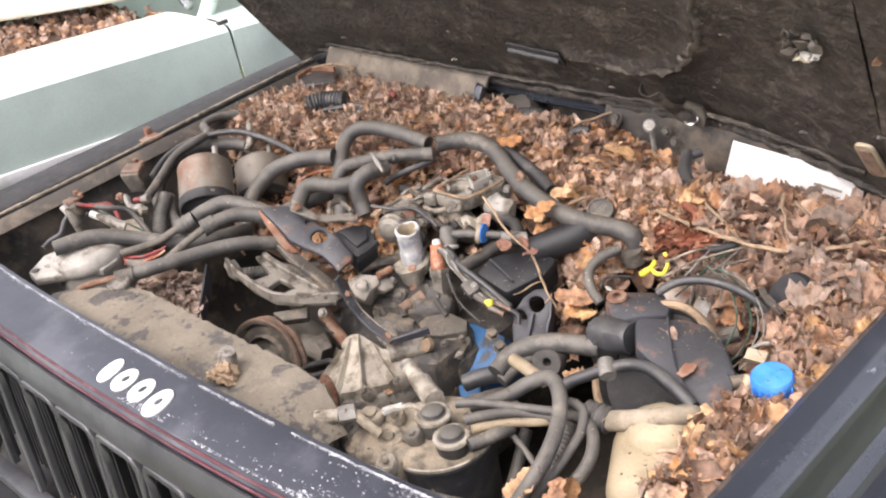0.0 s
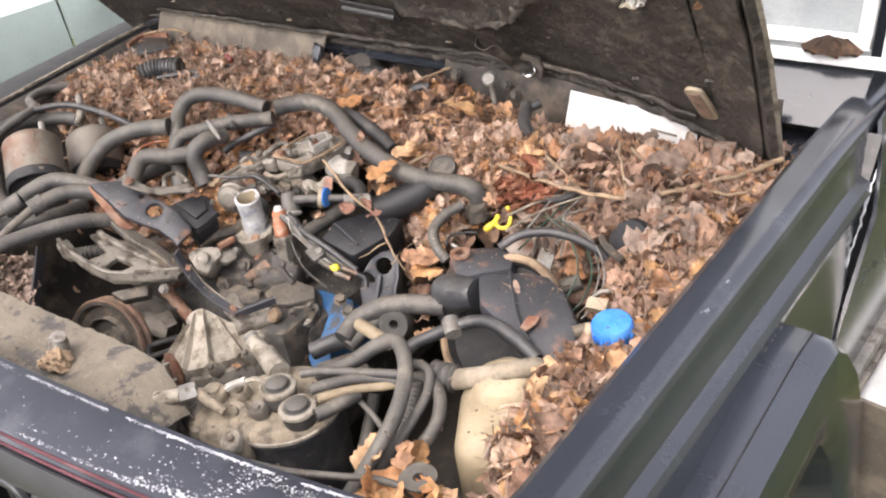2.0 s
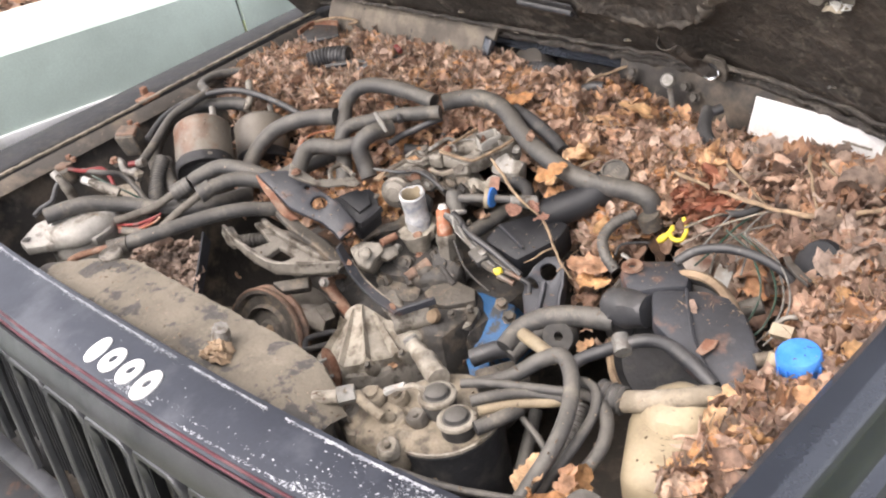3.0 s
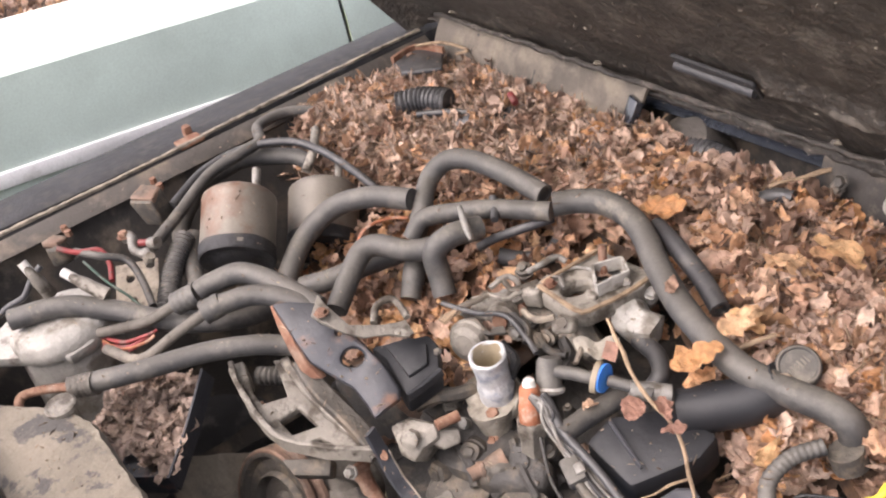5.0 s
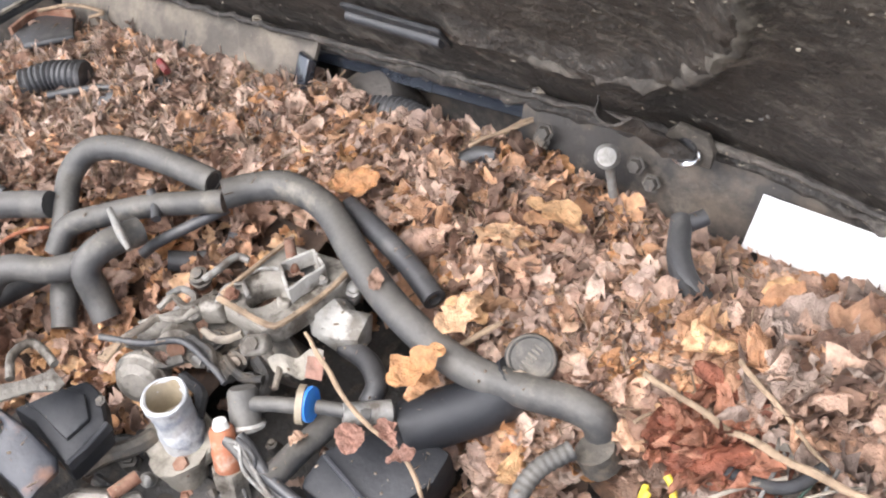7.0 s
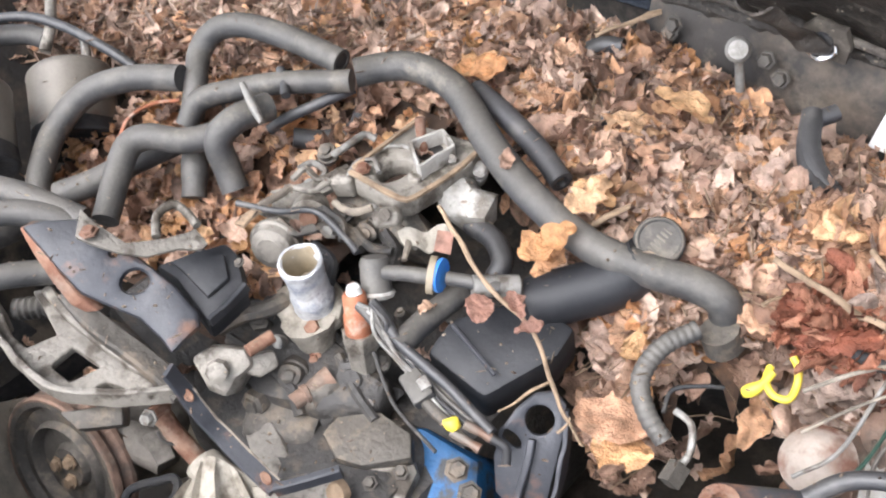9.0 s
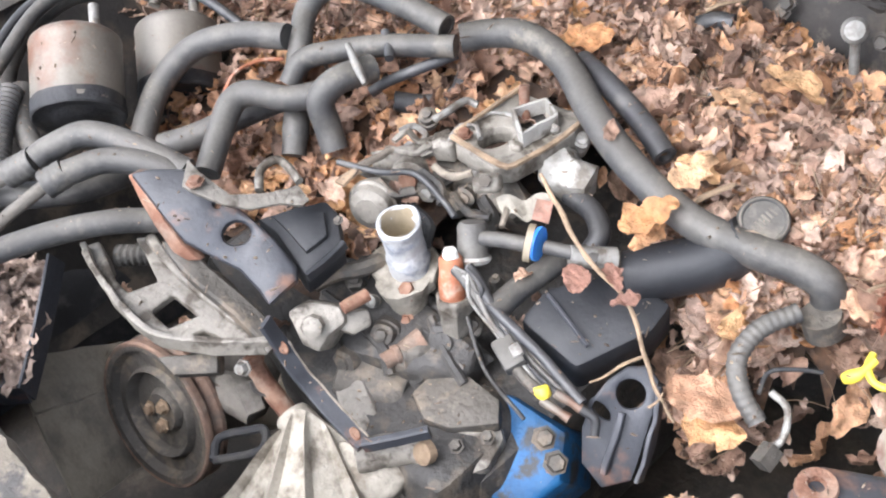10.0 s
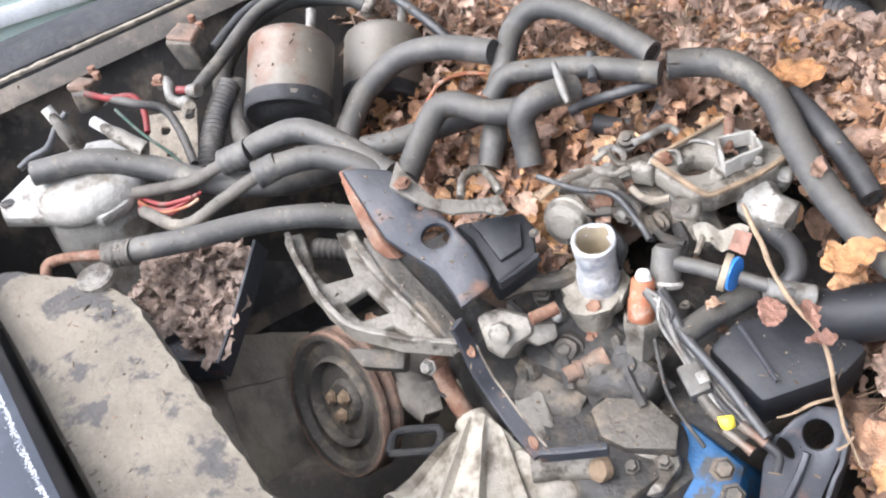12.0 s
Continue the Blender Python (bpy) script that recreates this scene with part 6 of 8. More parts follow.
part("rib", rough(bar([(0.246, 0.436, 0.884), (0.250, 0.420, 0.866), (0.252, 0.402, 0.842)], 0.006, 0.006), 0.001), M["black"], rb)
dp = thing("dipstick", "yellow plastic dipstick handle ring", "dipstick")
part("ring", tube([(0.387, 0.556, 0.952), (0.390, 0.544, 0.950), (0.400, 0.537, 0.947), (0.411, 0.540, 0.947), (0.411, 0.552, 0.952), (0.407, 0.559, 0.962), (0.401, 0.562, 0.967)], 0.0030), M["yellow"], dp)
part("shank", tube([(0.392, 0.551, 0.954), (0.388, 0.538, 0.948), (0.379, 0.532, 0.940)], [0.0030, 0.0034, 0.0034, 0.0050, 0.0055, 0.0040]), M["yellow"], dp)
hc = thing("hose_coupling", "tan metal coupling on the end of the long hose", "coupling")
part("collar", rough(tube([(0.333, 0.573, 0.945), (0.337, 0.576, 0.925)], 0.0165, per=6), 0.001), M["iron"], hc)
hose([(0.324, 0.556, 0.955), (0.309, 0.529, 0.950), (0.308, 0.501, 0.940), (0.323, 0.485, 0.925), (0.343, 0.479, 0.910)], 0.0078, "rubber", "ribbed grey loom tube over leaves", name="loom_tube", ridges=0.05, pitch=0.006)
hose([(0.340, 0.499, 0.925), (0.356, 0.497, 0.920), (0.365, 0.480, 0.910), (0.362, 0.465, 0.905)], 0.003, "zinc", "pale grey wire lead", name="wire", group="wires")
hose([(0.363, 0.471, 0.905), (0.363, 0.454, 0.900)], 0.009, "iron", "dirty square wiring plug", name="connector", per=3, steps=4)
hose([(0.334, 0.492, 0.925), (0.330, 0.511, 0.930), (0.346, 0.527, 0.930), (0.360, 0.537, 0.928)], 0.0018, "soot", "thin dark wire by the dipstick", name="wire", group="wires")
hose([(0.007, 0.670, 1.000), (0.048, 0.656, 1.000), (0.103, 0.639, 0.990), (0.145, 0.621, 0.980)], 0.011, "rubber2", "clean black rubber hose on the leaves", bore=0.6)

# ---- front right: vapour canister, valves and loops of hose ----
vp = thing("vapour_canister", "black vapour canister with a dusty tan top", "canister")
vc0 = Vector((0.373, 0.113, 0.945))
can(vc0, (0, 0, -1), [(0, -0.003), (0.05, -0.003), (0.064, -0.001), (0.068, 0.002), (0.0695, 0.005), (0.068, 0.009)], "dusttop", "lid", vp, "dust-covered tan lid", 48)
can(vc0, (0, 0, -1), [(0.0692, 0.003), (0.0712, 0.004), (0.0712, 0.0075), (0.0692, 0.009)], "dustpale", "rim_band", vp, "pale rim band", 48)
can(vc0, (0, 0, -1), [(0.069, 0.006), (0.0705, 0.008), (0.0705, 0.014), (0.068, 0.016), (0.066, 0.13), (0, 0.13)], "rubber2", "body", vp)
for p in ((0.376, 0.108, 0.975), (0.416, 0.097, 0.967)):
    v = can(p, (0, 0, 1), [(0, -0.03), (0.016, -0.03), (0.02, -0.02), (0.0215, -0.006), (0.0215, -0.001), (0.0185, 0.0005), (0.0145, 0.001), (0.0135, 0.006), (0.009, 0.009), (0, 0.0095)], "rubber", "purge_valve", vp, "grey domed purge valve")
    part("clip", lathe([(0.0165, 0.0005), (0.0190, 0.0025), (0.0225, 0.0005), (0.0232, -0.003), (0.0215, -0.006)], aim(p, Vector(p) + UP), 32), M["dustpale"], v, "dusty raised ring")
valves = thing("valve_cluster", "dust-caked cluster of emission valves", "valve")
for p, r, h, m in (((0.301, 0.070, 0.968), 0.0165, 0.015, "dusttop"), ((0.367, 0.078, 0.962), 0.0115, 0.014, "dustiron"), ((0.337, 0.064, 0.952), 0.02, 0.02, "dusttop"), ((0.319, 0.093, 0.958), 0.014, 0.02, "dusttop"), ((0.283, 0.045, 0.955), 0.016, 0.03, "dustiron"), ((0.370, 0.029, 0.955), 0.013, 0.012, "dustpale"), ((0.306, 0.044, 0.945), 0.022, 0.03, "radiator")):
    part("valve", rough(lathe([(0, -h), (r, -h), (r * 1.05, -h * 0.3), (r, -0.001), (r * 0.85, 0.0015), (r * 0.4, 0.0005), (r * 0.36, 0.004), (0, 0.005)], aim(p, Vector(p) + Vector((random.uniform(-0.2, 0.2), random.uniform(-0.3, 0.1), 1))), 22), 0.002, 80), M[m], valves)
part("arm", rough(tube([(0.253, 0.179, 0.955), (0.284, 0.165, 0.958), (0.314, 0.153, 0.960), (0.346, 0.139, 0.962)], [0.009, 0.0115, 0.013, 0.014]), 0.003, 60), M["dustpale"], valves)
part("arm_cap", rough(lathe([(0, 0), (0.0105, 0), (0.0105, 0.006), (0.007, 0.008), (0, 0.008)], aim((0.259, 0.176, 0.957), (0.250, 0.178, 0.970)), 8), 0.001), M["zinc"], valves)
part("clip", rough(bar([(0.321, 0.077, 0.975), (0.330, 0.085, 0.980), (0.340, 0.092, 0.982)], 0.010, 0.006), 0.002), M["offwhite"], valves)
part("hook", tube([(0.339, 0.090, 0.980), (0.351, 0.098, 0.984), (0.365, 0.101, 0.980)], 0.0032), M["dustpale"], valves)
part("plinth", rough(plate([(0.244, 0.042, 0.955), (0.279, 0.073, 0.957), (0.317, 0.094, 0.957), (0.375, 0.079, 0.953), (0.383, 0.043, 0.950), (0.378, 0.019, 0.947), (0.326, 0.018, 0.950)], 0.05, 0.016), 0.006, 35), M["dusttop"], valves, "mass of caked dust")
hose([(0.392, 0.158, 0.960), (0.429, 0.178, 0.975), (0.453, 0.206, 0.990), (0.478, 0.214, 1.000), (0.508, 0.193, 1.000), (0.529, 0.162, 0.990), (0.545, 0.119, 0.980), (0.545, 0.078, 0.960), (0.541, 0.040, 0.940), (0.538, 0.022, 0.930)], 0.0092, "rubber", "thick grey hose looping forward", steps=16)
hose([(0.491, 0.202, 0.970), (0.508, 0.209, 0.980), (0.531, 0.204, 0.980), (0.544, 0.180, 0.970), (0.549, 0.142, 0.960), (0.546, 0.107, 0.945), (0.543, 0.068, 0.930)], 0.0058, "rubber", "thin grey hose looping forward")
hose([(0.489, 0.211, 0.955), (0.523, 0.208, 0.965), (0.556, 0.188, 0.965), (0.572, 0.156, 0.955), (0.567, 0.120, 0.940), (0.557, 0.081, 0.930), (0.546, 0.052, 0.920)], 0.0078, "rubber", "grey hose looping forward")
hose([(0.502, 0.206, 0.945), (0.511, 0.179, 0.935), (0.518, 0.141, 0.925), (0.528, 0.107, 0.915)], 0.012, "rubber", "ribbed grey loom tube behind hoses", name="loom_tube", ridges=0.06, pitch=0.006)
hose([(0.397, 0.129, 0.985), (0.420, 0.145, 0.985), (0.460, 0.168, 0.980), (0.501, 0.191, 0.975)], 0.0055, "rubber", "thin grey line to the purge valve")
hose([(0.423, 0.116, 0.980), (0.437, 0.135, 0.980), (0.462, 0.165, 0.975), (0.494, 0.187, 0.965)], 0.0065, "rubber", "thin grey line to the purge valve")
hose([(0.437, 0.113, 0.975), (0.459, 0.147, 0.970), (0.487, 0.174, 0.965), (0.495, 0.189, 0.960)], 0.0052, "beige", "tan plastic line to the purge valve")
hose([(0.445, 0.097, 0.965), (0.458, 0.127, 0.965), (0.461, 0.152, 0.960)], 0.0085, "rubber", "short hose on the purge valve")
hose([(0.457, 0.151, 0.955), (0.490, 0.144, 0.940), (0.517, 0.136, 0.920)], 0.004, "rubber", "thin line going down the bay", name="cable")
hose([(0.452, 0.186, 0.930), (0.462, 0.150, 0.900), (0.474, 0.116, 0.880)], 0.008, "rubber", "hose going down into the bay")
hose([(0.441, -0.014, 0.990), (0.493, 0.001, 0.985), (0.538, 0.022, 0.980), (0.581, 0.044, 0.975), (0.618, 0.053, 0.970)], 0.0042, "rubber", "thin hood release cable", name="cable")
wb = thing("washer_bottle", "yellowed plastic washer bottle under leaves", "bottle")
wc = Vector((0.614, 0.239, 0.955))
part("bottle", rough(box((0.12, 0.14, 0.22), pose(wc.x + 0.02, wc.y - 0.03, wc.z - 0.10, 0, 0, 30), 0.03, 5), 0.004, 12), M["beige"], wb)
part("shoulder", rough(lathe([(0, 0.03), (0.02, 0.03), (0.035, 0.022), (0.046, 0.0), (0.048, -0.05), (0, -0.05)], pose(*wc)), 0.002), M["beige"], wb)
hose([(0.555, 0.220, 0.965), (0.587, 0.227, 0.975), (0.619, 0.238, 0.985), (0.640, 0.257, 0.985), (0.653, 0.264, 0.980)], 0.0125, "dusttop", "dirty tan pipe across the washer bottle", name="pipe")
hose([(0.524, 0.217, 0.965), (0.540, 0.219, 0.965), (0.556, 0.221, 0.965)], 0.016, "rubber", "ribbed rubber boot on a pipe", name="rubber_boot", ridges=0.1, pitch=0.007)
part("corner_lug", rough(lathe([(0.006, 0), (0.02, 0), (0.02, 0.012), (0.006, 0.012), (0.006, 0)], aim((0.624, 0.063, 0.970), Vector((0.624, 0.063, 0.970)) + UP), 24)), M["rubber"], vp)

# ---- brake booster ----
bo = thing("brake_booster", "black brake booster drum with a tan rim", "brake booster")
bc = Vector((0.512, 0.373, 0.925))
bw = Vector((-0.15, -0.62, 0.77)).normalized()
can(bc, bw, [(0, -0.06), (0.06, -0.055), (0.083, -0.02), (0.085, 0.0), (0.090, 0.002), (0.090, 0.010), (0.082, 0.012), (0.078, -0.004), (0.05, -0.012), (0, -0.012)], "soot", "shell", bo, "", 48)
can(bc, bw, [(0.0902, -0.006), (0.0925, -0.001), (0.0925, 0.009), (0.0902, 0.0125), (0.083, 0.0145), (0.081, 0.010)], "twig", "rim", bo, "tan rusted rim band", 48)
part("cover", rough(plate([(0.481, 0.375, 0.995), (0.503, 0.386, 0.997), (0.542, 0.403, 0.998), (0.572, 0.405, 0.998), (0.605, 0.387, 0.998), (0.633, 0.360, 0.996), (0.644, 0.347, 0.994), (0.653, 0.350, 0.990), (0.653, 0.339, 0.988), (0.659, 0.320, 0.984), (0.657, 0.295, 0.978), (0.641, 0.285, 0.974), (0.611, 0.294, 0.976), (0.577, 0.305, 0.980), (0.534, 0.322, 0.985), (0.515, 0.329, 0.988)], 0.045, 0.010), 0.0015, 25), M["black"], bo, "black pressed cover with rust specks")
part("cover_seam", tube([(0.524, 0.390, 0.999), (0.551, 0.355, 0.996), (0.583, 0.318, 0.990), (0.614, 0.296, 0.980)], 0.002, per=8, steps=6), M["black"], bo)
part("top_block", rough(plate([(0.416, 0.401, 0.985), (0.419, 0.428, 0.985), (0.471, 0.457, 0.985), (0.497, 0.438, 0.985), (0.510, 0.414, 0.985), (0.480, 0.393, 0.985), (0.451, 0.370, 0.980)], 0.05, 0.008), 0.001), M["black"], bo)
part("boss", lathe([(0.005, 0), (0.014, 0), (0.013, 0.004), (0.006, 0.004)], aim((0.431, 0.409, 0.988), Vector((0.431, 0.409, 0.988)) + UP), 24), M["rust"], bo)
part("port", rough(tube([(0.436, 0.357, 0.965), (0.460, 0.355, 0.970), (0.491, 0.357, 0.975)], [0.022, 0.024, 0.02]), 0.003), M["rubber2"], bo)
part("port_arm", rough(box((0.035, 0.03, 0.05), pose(*(0.450, 0.353, 0.950), 20, 10, 30), 0.008), 0.003), M["rubber2"], bo)
part("rust_spot", rough(plate([(0.590, 0.308, 0.990), (0.590, 0.328, 0.994), (0.604, 0.333, 0.994), (0.606, 0.321, 0.992), (0.600, 0.307, 0.989)], 0.002, 0.0005), 0.001), M["rust"], bo, "rust blister")
part("pin", tube([(0.649, 0.331, 0.985), (0.658, 0.341, 0.985), (0.664, 0.348, 0.985)], 0.008), M["iron"], bo)
hose([(0.454, 0.243, 0.950), (0.465, 0.259, 0.960), (0.482, 0.279, 0.965), (0.504, 0.292, 0.975), (0.527, 0.307, 0.980), (0.557, 0.306, 0.985), (0.598, 0.292, 0.985), (0.630, 0.282, 0.975)], 0.0078, "rubber2", "black vacuum hose to the booster")
hose([(0.495, 0.296, 0.980), (0.510, 0.281, 0.972)], 0.0105, "zinc", "shiny metal hose clamp band", name="hose_clamp", per=3)
hose([(0.343, 0.252, 0.930), (0.345, 0.286, 0.940), (0.370, 0.312, 0.950), (0.406, 0.327, 0.955), (0.450, 0.342, 0.955)], 0.0135, "rubber")
hose([(0.352, 0.251, 0.920), (0.358, 0.287, 0.930), (0.372, 0.318, 0.935), (0.397, 0.335, 0.935)], 0.010, "rubber")
hose([(0.291, 0.240, 0.900), (0.316, 0.260, 0.910), (0.346, 0.269, 0.920)], 0.012, "rubber2")
hose([(0.369, 0.263, 0.955), (0.408, 0.247, 0.965), (0.458, 0.220, 0.985)], 0.0085, "beige", "pale pipe joining the looped hose", name="pipe")
part("shock_eye", lathe([(0.006, -0.01), (0.02, -0.012), (0.023, 0), (0.02, 0.012), (0.006, 0.01), (0.006, -0.01)], aim((0.387, 0.310, 0.930), Vector((0.387, 0.310, 0.930)) + Vector((0.3, -0.8, 0.4))), 24), M["rubber"], eng)
part("lower_bracket", rough(plate([(0.256, 0.264, 0.850), (0.299, 0.301, 0.860), (0.345, 0.284, 0.860), (0.309, 0.238, 0.840)], 0.03, 0.006), 0.003), M["iron"], eng)
part("blue_lower", rough(plate([(0.210, 0.295, 0.830), (0.236, 0.317, 0.835), (0.259, 0.293, 0.820), (0.242, 0.269, 0.820)], 0.04, 0.005), 0.002), M["blue"], eng)
cp = Vector((0.695, 0.343, 1.005))
bcp = thing("reservoir_cap", "bright blue plastic reservoir cap among leaves", "cap", at=tuple(cp))
can(cp, (0.03, -0.08, 1), [(0, -0.026), (0.0225, -0.026), (0.0235, -0.012), (0.0242, -0.01), (0.0240, 0.0), (0.022, 0.003), (0.013, 0.0045), (0, 0.0045)], "bluecap", "lid", bcp, "", 36)
for i in range(12):
    a = math.pi * i / 6
    part("grip", box((0.0025, 0.004, 0.016), pose(cp.x + 0.0240 * math.cos(a), cp.y + 0.0240 * math.sin(a), cp.z - 0.014, 0, 0, math.degrees(a) + 90), 0.0008), M["bluecap"], bcp)
can(cp, (0, 0, -1), [(0.02, 0.02), (0.022, 0.03), (0.021, 0.05), (0.021, 0.10), (0, 0.1)], "beige", "neck", bcp, "tan filler neck")
hose([(0.671, 0.338, 1.000), (0.671, 0.325, 0.985), (0.670, 0.311, 0.970)], 0.0075, "beige", "pale bent pipe beside the booster", name="pipe")
hose([(0.472, 0.442, 0.990), (0.490, 0.463, 1.000), (0.521, 0.477, 1.005), (0.555, 0.487, 1.000), (0.588, 0.493, 0.985), (0.613, 0.496, 0.960)], 0.006, "rubber2", "black cable arching over the leaves", name="cable", group="cables")
for k in range(4):
    d = 4 * k
    hose([Vector(p) + Vector((0.007 * k * (-1) ** k, -0.005 * k, 0.004 * k)) for p in [(0.519, 0.532, 0.990), (0.559, 0.514, 0.985), (0.594, 0.482, 0.980), (0.616, 0.447, 0.975), (0.625, 0.407, 0.970), (0.621, 0.381, 0.965)]], 0.0012, "gwire" if k % 2 else "zinc", "thin green wire in a loose loop", name="wire", group="wires")
hose([(0.637, 0.388, 0.985), (0.662, 0.391, 0.985)], 0.010, "beige", "tan wiring plug among leaves", name="connector", per=3, steps=4)
hose([(0.635, 0.396, 0.985), (0.644, 0.410, 0.990), (0.664, 0.420, 0.990), (0.677, 0.430, 0.985)], 0.0032, "alu", "thin pale pipe by the cap", name="pipe")
hose([(0.689, 0.428, 0.970), (0.681, 0.469, 0.965), (0.676, 0.508, 0.960)], 0.008, "rubber2", "ribbed black tube in leaves", name="loom_tube", ridges=0.1, pitch=0.006)
hose([(0.561, 0.431, 0.950), (0.575, 0.436, 0.960), (0.590, 0.447, 0.965)], 0.011, "iron", "rusty pipe stub in leaves", name="pipe")
rv = thing("brake_reservoir", "rust-stained brake fluid reservoir under wires and leaves", "reservoir")
rp = Vector((0.474, 0.529, 0.945))
part("tank", rough(box((0.085, 0.056, 0.05), pose(rp.x + 0.004, rp.y, rp.z - 0.034, 0, 8, 15), 0.02, 5), 0.006, 40), M["rusttan"], rv)
part("band", rough(box((0.018, 0.060, 0.052), pose(rp.x + 0.012, rp.y, rp.z - 0.033, 0, 8, 15), 0.02, 4), 0.004, 60), M["offwhite"], rv, "pale band")
for p, m in (((0.452, 0.503, 0.950), "rustwhite"), ((0.487, 0.556, 0.952), "rusttan")):
    can(p, (-0.1, -0.3, 1), [(0, 0.008), (0.010, 0.0075), (0.019, 0.004), (0.024, -0.002), (0.027, -0.004), (0.027, -0.012), (0.022, -0.016), (0, -0.016)], m, "cap", rv, "rusty domed cap", 28)
for pts, r, m in (([(0.470, 0.604, 0.990), (0.470, 0.556, 0.984), (0.469, 0.497, 0.976), (0.451, 0.468, 0.966)], 0.0016, "zinc"), ([(0.495, 0.594, 0.985), (0.488, 0.554, 0.982), (0.487, 0.502, 0.978), (0.480, 0.470, 0.970)], 0.0014, "gwire"), ([(0.505, 0.612, 0.985), (0.505, 0.552, 0.984), (0.525, 0.521, 0.980), (0.540, 0.480, 0.970)], 0.0016, "zinc"), ([(0.529, 0.578, 0.985), (0.508, 0.554, 0.984), (0.495, 0.529, 0.980), (0.492, 0.500, 0.975), (0.502, 0.470, 0.965)], 0.0014, "dustiron"), ([(0.440, 0.500, 0.972), (0.470, 0.541, 0.986), (0.512, 0.590, 0.992), (0.545, 0.612, 0.990)], 0.0013, "edge"), ([(0.425, 0.530, 0.976), (0.452, 0.560, 0.986), (0.480, 0.585, 0.990)], 0.0017, "edge"), ([(0.520, 0.500, 0.972), (0.530, 0.515, 0.980), (0.522, 0.526, 0.982), (0.514, 0.514, 0.976), (0.520, 0.503, 0.974)], 0.0012, "zinc")):
    hose(pts, r, m, "thin dusty wire in a loose tangle", name="wire", group="wires")
hose([(0.439, 0.578, 0.980), (0.463, 0.574, 0.985), (0.485, 0.581, 0.988), (0.498, 0.606, 0.990)], 0.0048, "soot", "black rubber strap over the leaves", name="strap", per=4)
gb = thing("grey_bracket", "dusty grey steel bracket half under leaves", "bracket")
part("plate", rough(plate([(0.428, 0.622, 0.984), (0.452, 0.632, 0.986), (0.476, 0.612, 0.984), (0.494, 0.590, 0.980), (0.470, 0.572, 0.972), (0.446, 0.592, 0.976)], 0.006, 0.002), 0.003), M["dustiron"], gb)
dm = thing("relay_drum", "black round motor housing in the leaves", "motor")
can((0.612, 0.532, 0.976), (-0.2, -0.6, 0.6), [(0, -0.05), (0.033, -0.05), (0.036, -0.004), (0.031, 0.003), (0.018, 0.005), (0, 0.006)], "jet", "housing", dm, "", 32)
part("bracket_bar", rough(bar([(0.584, 0.512, 0.990), (0.606, 0.492, 0.992), (0.632, 0.480, 0.988)], 0.010, 0.005), 0.002), M["bay"], dm, "dark strap across the motor")
rl = thing("relay_box", "small rusty relay box with a pale corroded lid", "relay")
part("case", rough(plate([(0.630, 0.724, 0.992), (0.622, 0.778, 0.994), (0.646, 0.784, 0.994), (0.660, 0.734, 0.992)], 0.050, 0.003), 0.001), M["bay"], rl)
part("lid", rough(plate([(0.626, 0.720, 0.998), (0.619, 0.782, 1.000), (0.648, 0.789, 1.000), (0.663, 0.731, 0.998)], 0.005, 0.001), 0.0025, 60), M["rustwhite"], rl, "pale corroded lid")
part("lid_rust", rough(plate([(0.632, 0.728, 1.0035), (0.628, 0.752, 1.0045), (0.646, 0.756, 1.0045), (0.652, 0.736, 1.0035)], 0.002, 0.0), 0.002, 60), M["rusttan"], rl, "rust patch")

# ---- rear wall ----
sk = thing("paper_label", "torn white paper label on the firewall", "label")
part("sheet", plate([(0.342, 0.848, 1.008), (0.461, 0.848, 0.998), (0.562, 0.848, 0.988), (0.554, 0.848, 0.932), (0.441, 0.848, 0.932), (0.323, 0.848, 0.941)], 0.001, 0.0), M["sticker"], sk)
part("mark", plate([(0.542, 0.846, 0.988), (0.557, 0.846, 0.987), (0.556, 0.846, 0.978), (0.540, 0.846, 0.979)], 0.0005, 0.0), M["rubber"], sk, "small grey printed mark")
part("mark", plate([(0.481, 0.846, 0.965), (0.526, 0.846, 0.961), (0.525, 0.846, 0.957), (0.480, 0.846, 0.961)], 0.0005, 0.0), M["alu"], sk, "faint printed line")
sb = thing("stud_bolt", "zinc stud with a round head on the firewall", "bolt")
b0 = Vector((0.196, 0.830, 1.015))
part("shank", tube([b0 + Vector((0.004, 0, -0.045)), b0 + Vector((0.001, 0.0, -0.006))], 0.0045), M["zinc"], sb)
part("head", lathe([(0, 0), (0.011, 0), (0.0125, 0.004), (0.009, 0.010), (0, 0.011)], aim(b0, b0 + Vector((0.35, -0.7, 0.5))), 20), M["zinc"], sb)
for p in ((0.217, 0.845, 1.002), (0.233, 0.845, 0.986), (0.116, 0.845, 1.010), (0.112, 0.845, 1.000)):
    nt2 = thing("wall_nut", "rusty nut on the firewall", "nut", "firewall nuts")
    part("nut", bolt_head(aim(p, Vector(p) + Vector((0.1, -1, 0.35))), 0.007, 0.007), M["iron"], nt2)
hose([(0.308, 0.806, 1.000), (0.295, 0.784, 0.995), (0.311, 0.748, 0.985), (0.344, 0.722, 0.975), (0.368, 0.724, 0.970)], 0.008, "rubber2", "black hose loop by the firewall")
hose([(0.291, 0.794, 1.000), (0.305, 0.763, 0.990), (0.328, 0.739, 0.980), (0.356, 0.735, 0.965)], 0.010, "rubber2", "black hose hanging from the firewall")
hose([(0.043, 0.788, 0.985), (0.058, 0.806, 0.990), (0.078, 0.813, 0.990)], 0.009, "rubber2", "black hose stub in the leaves")
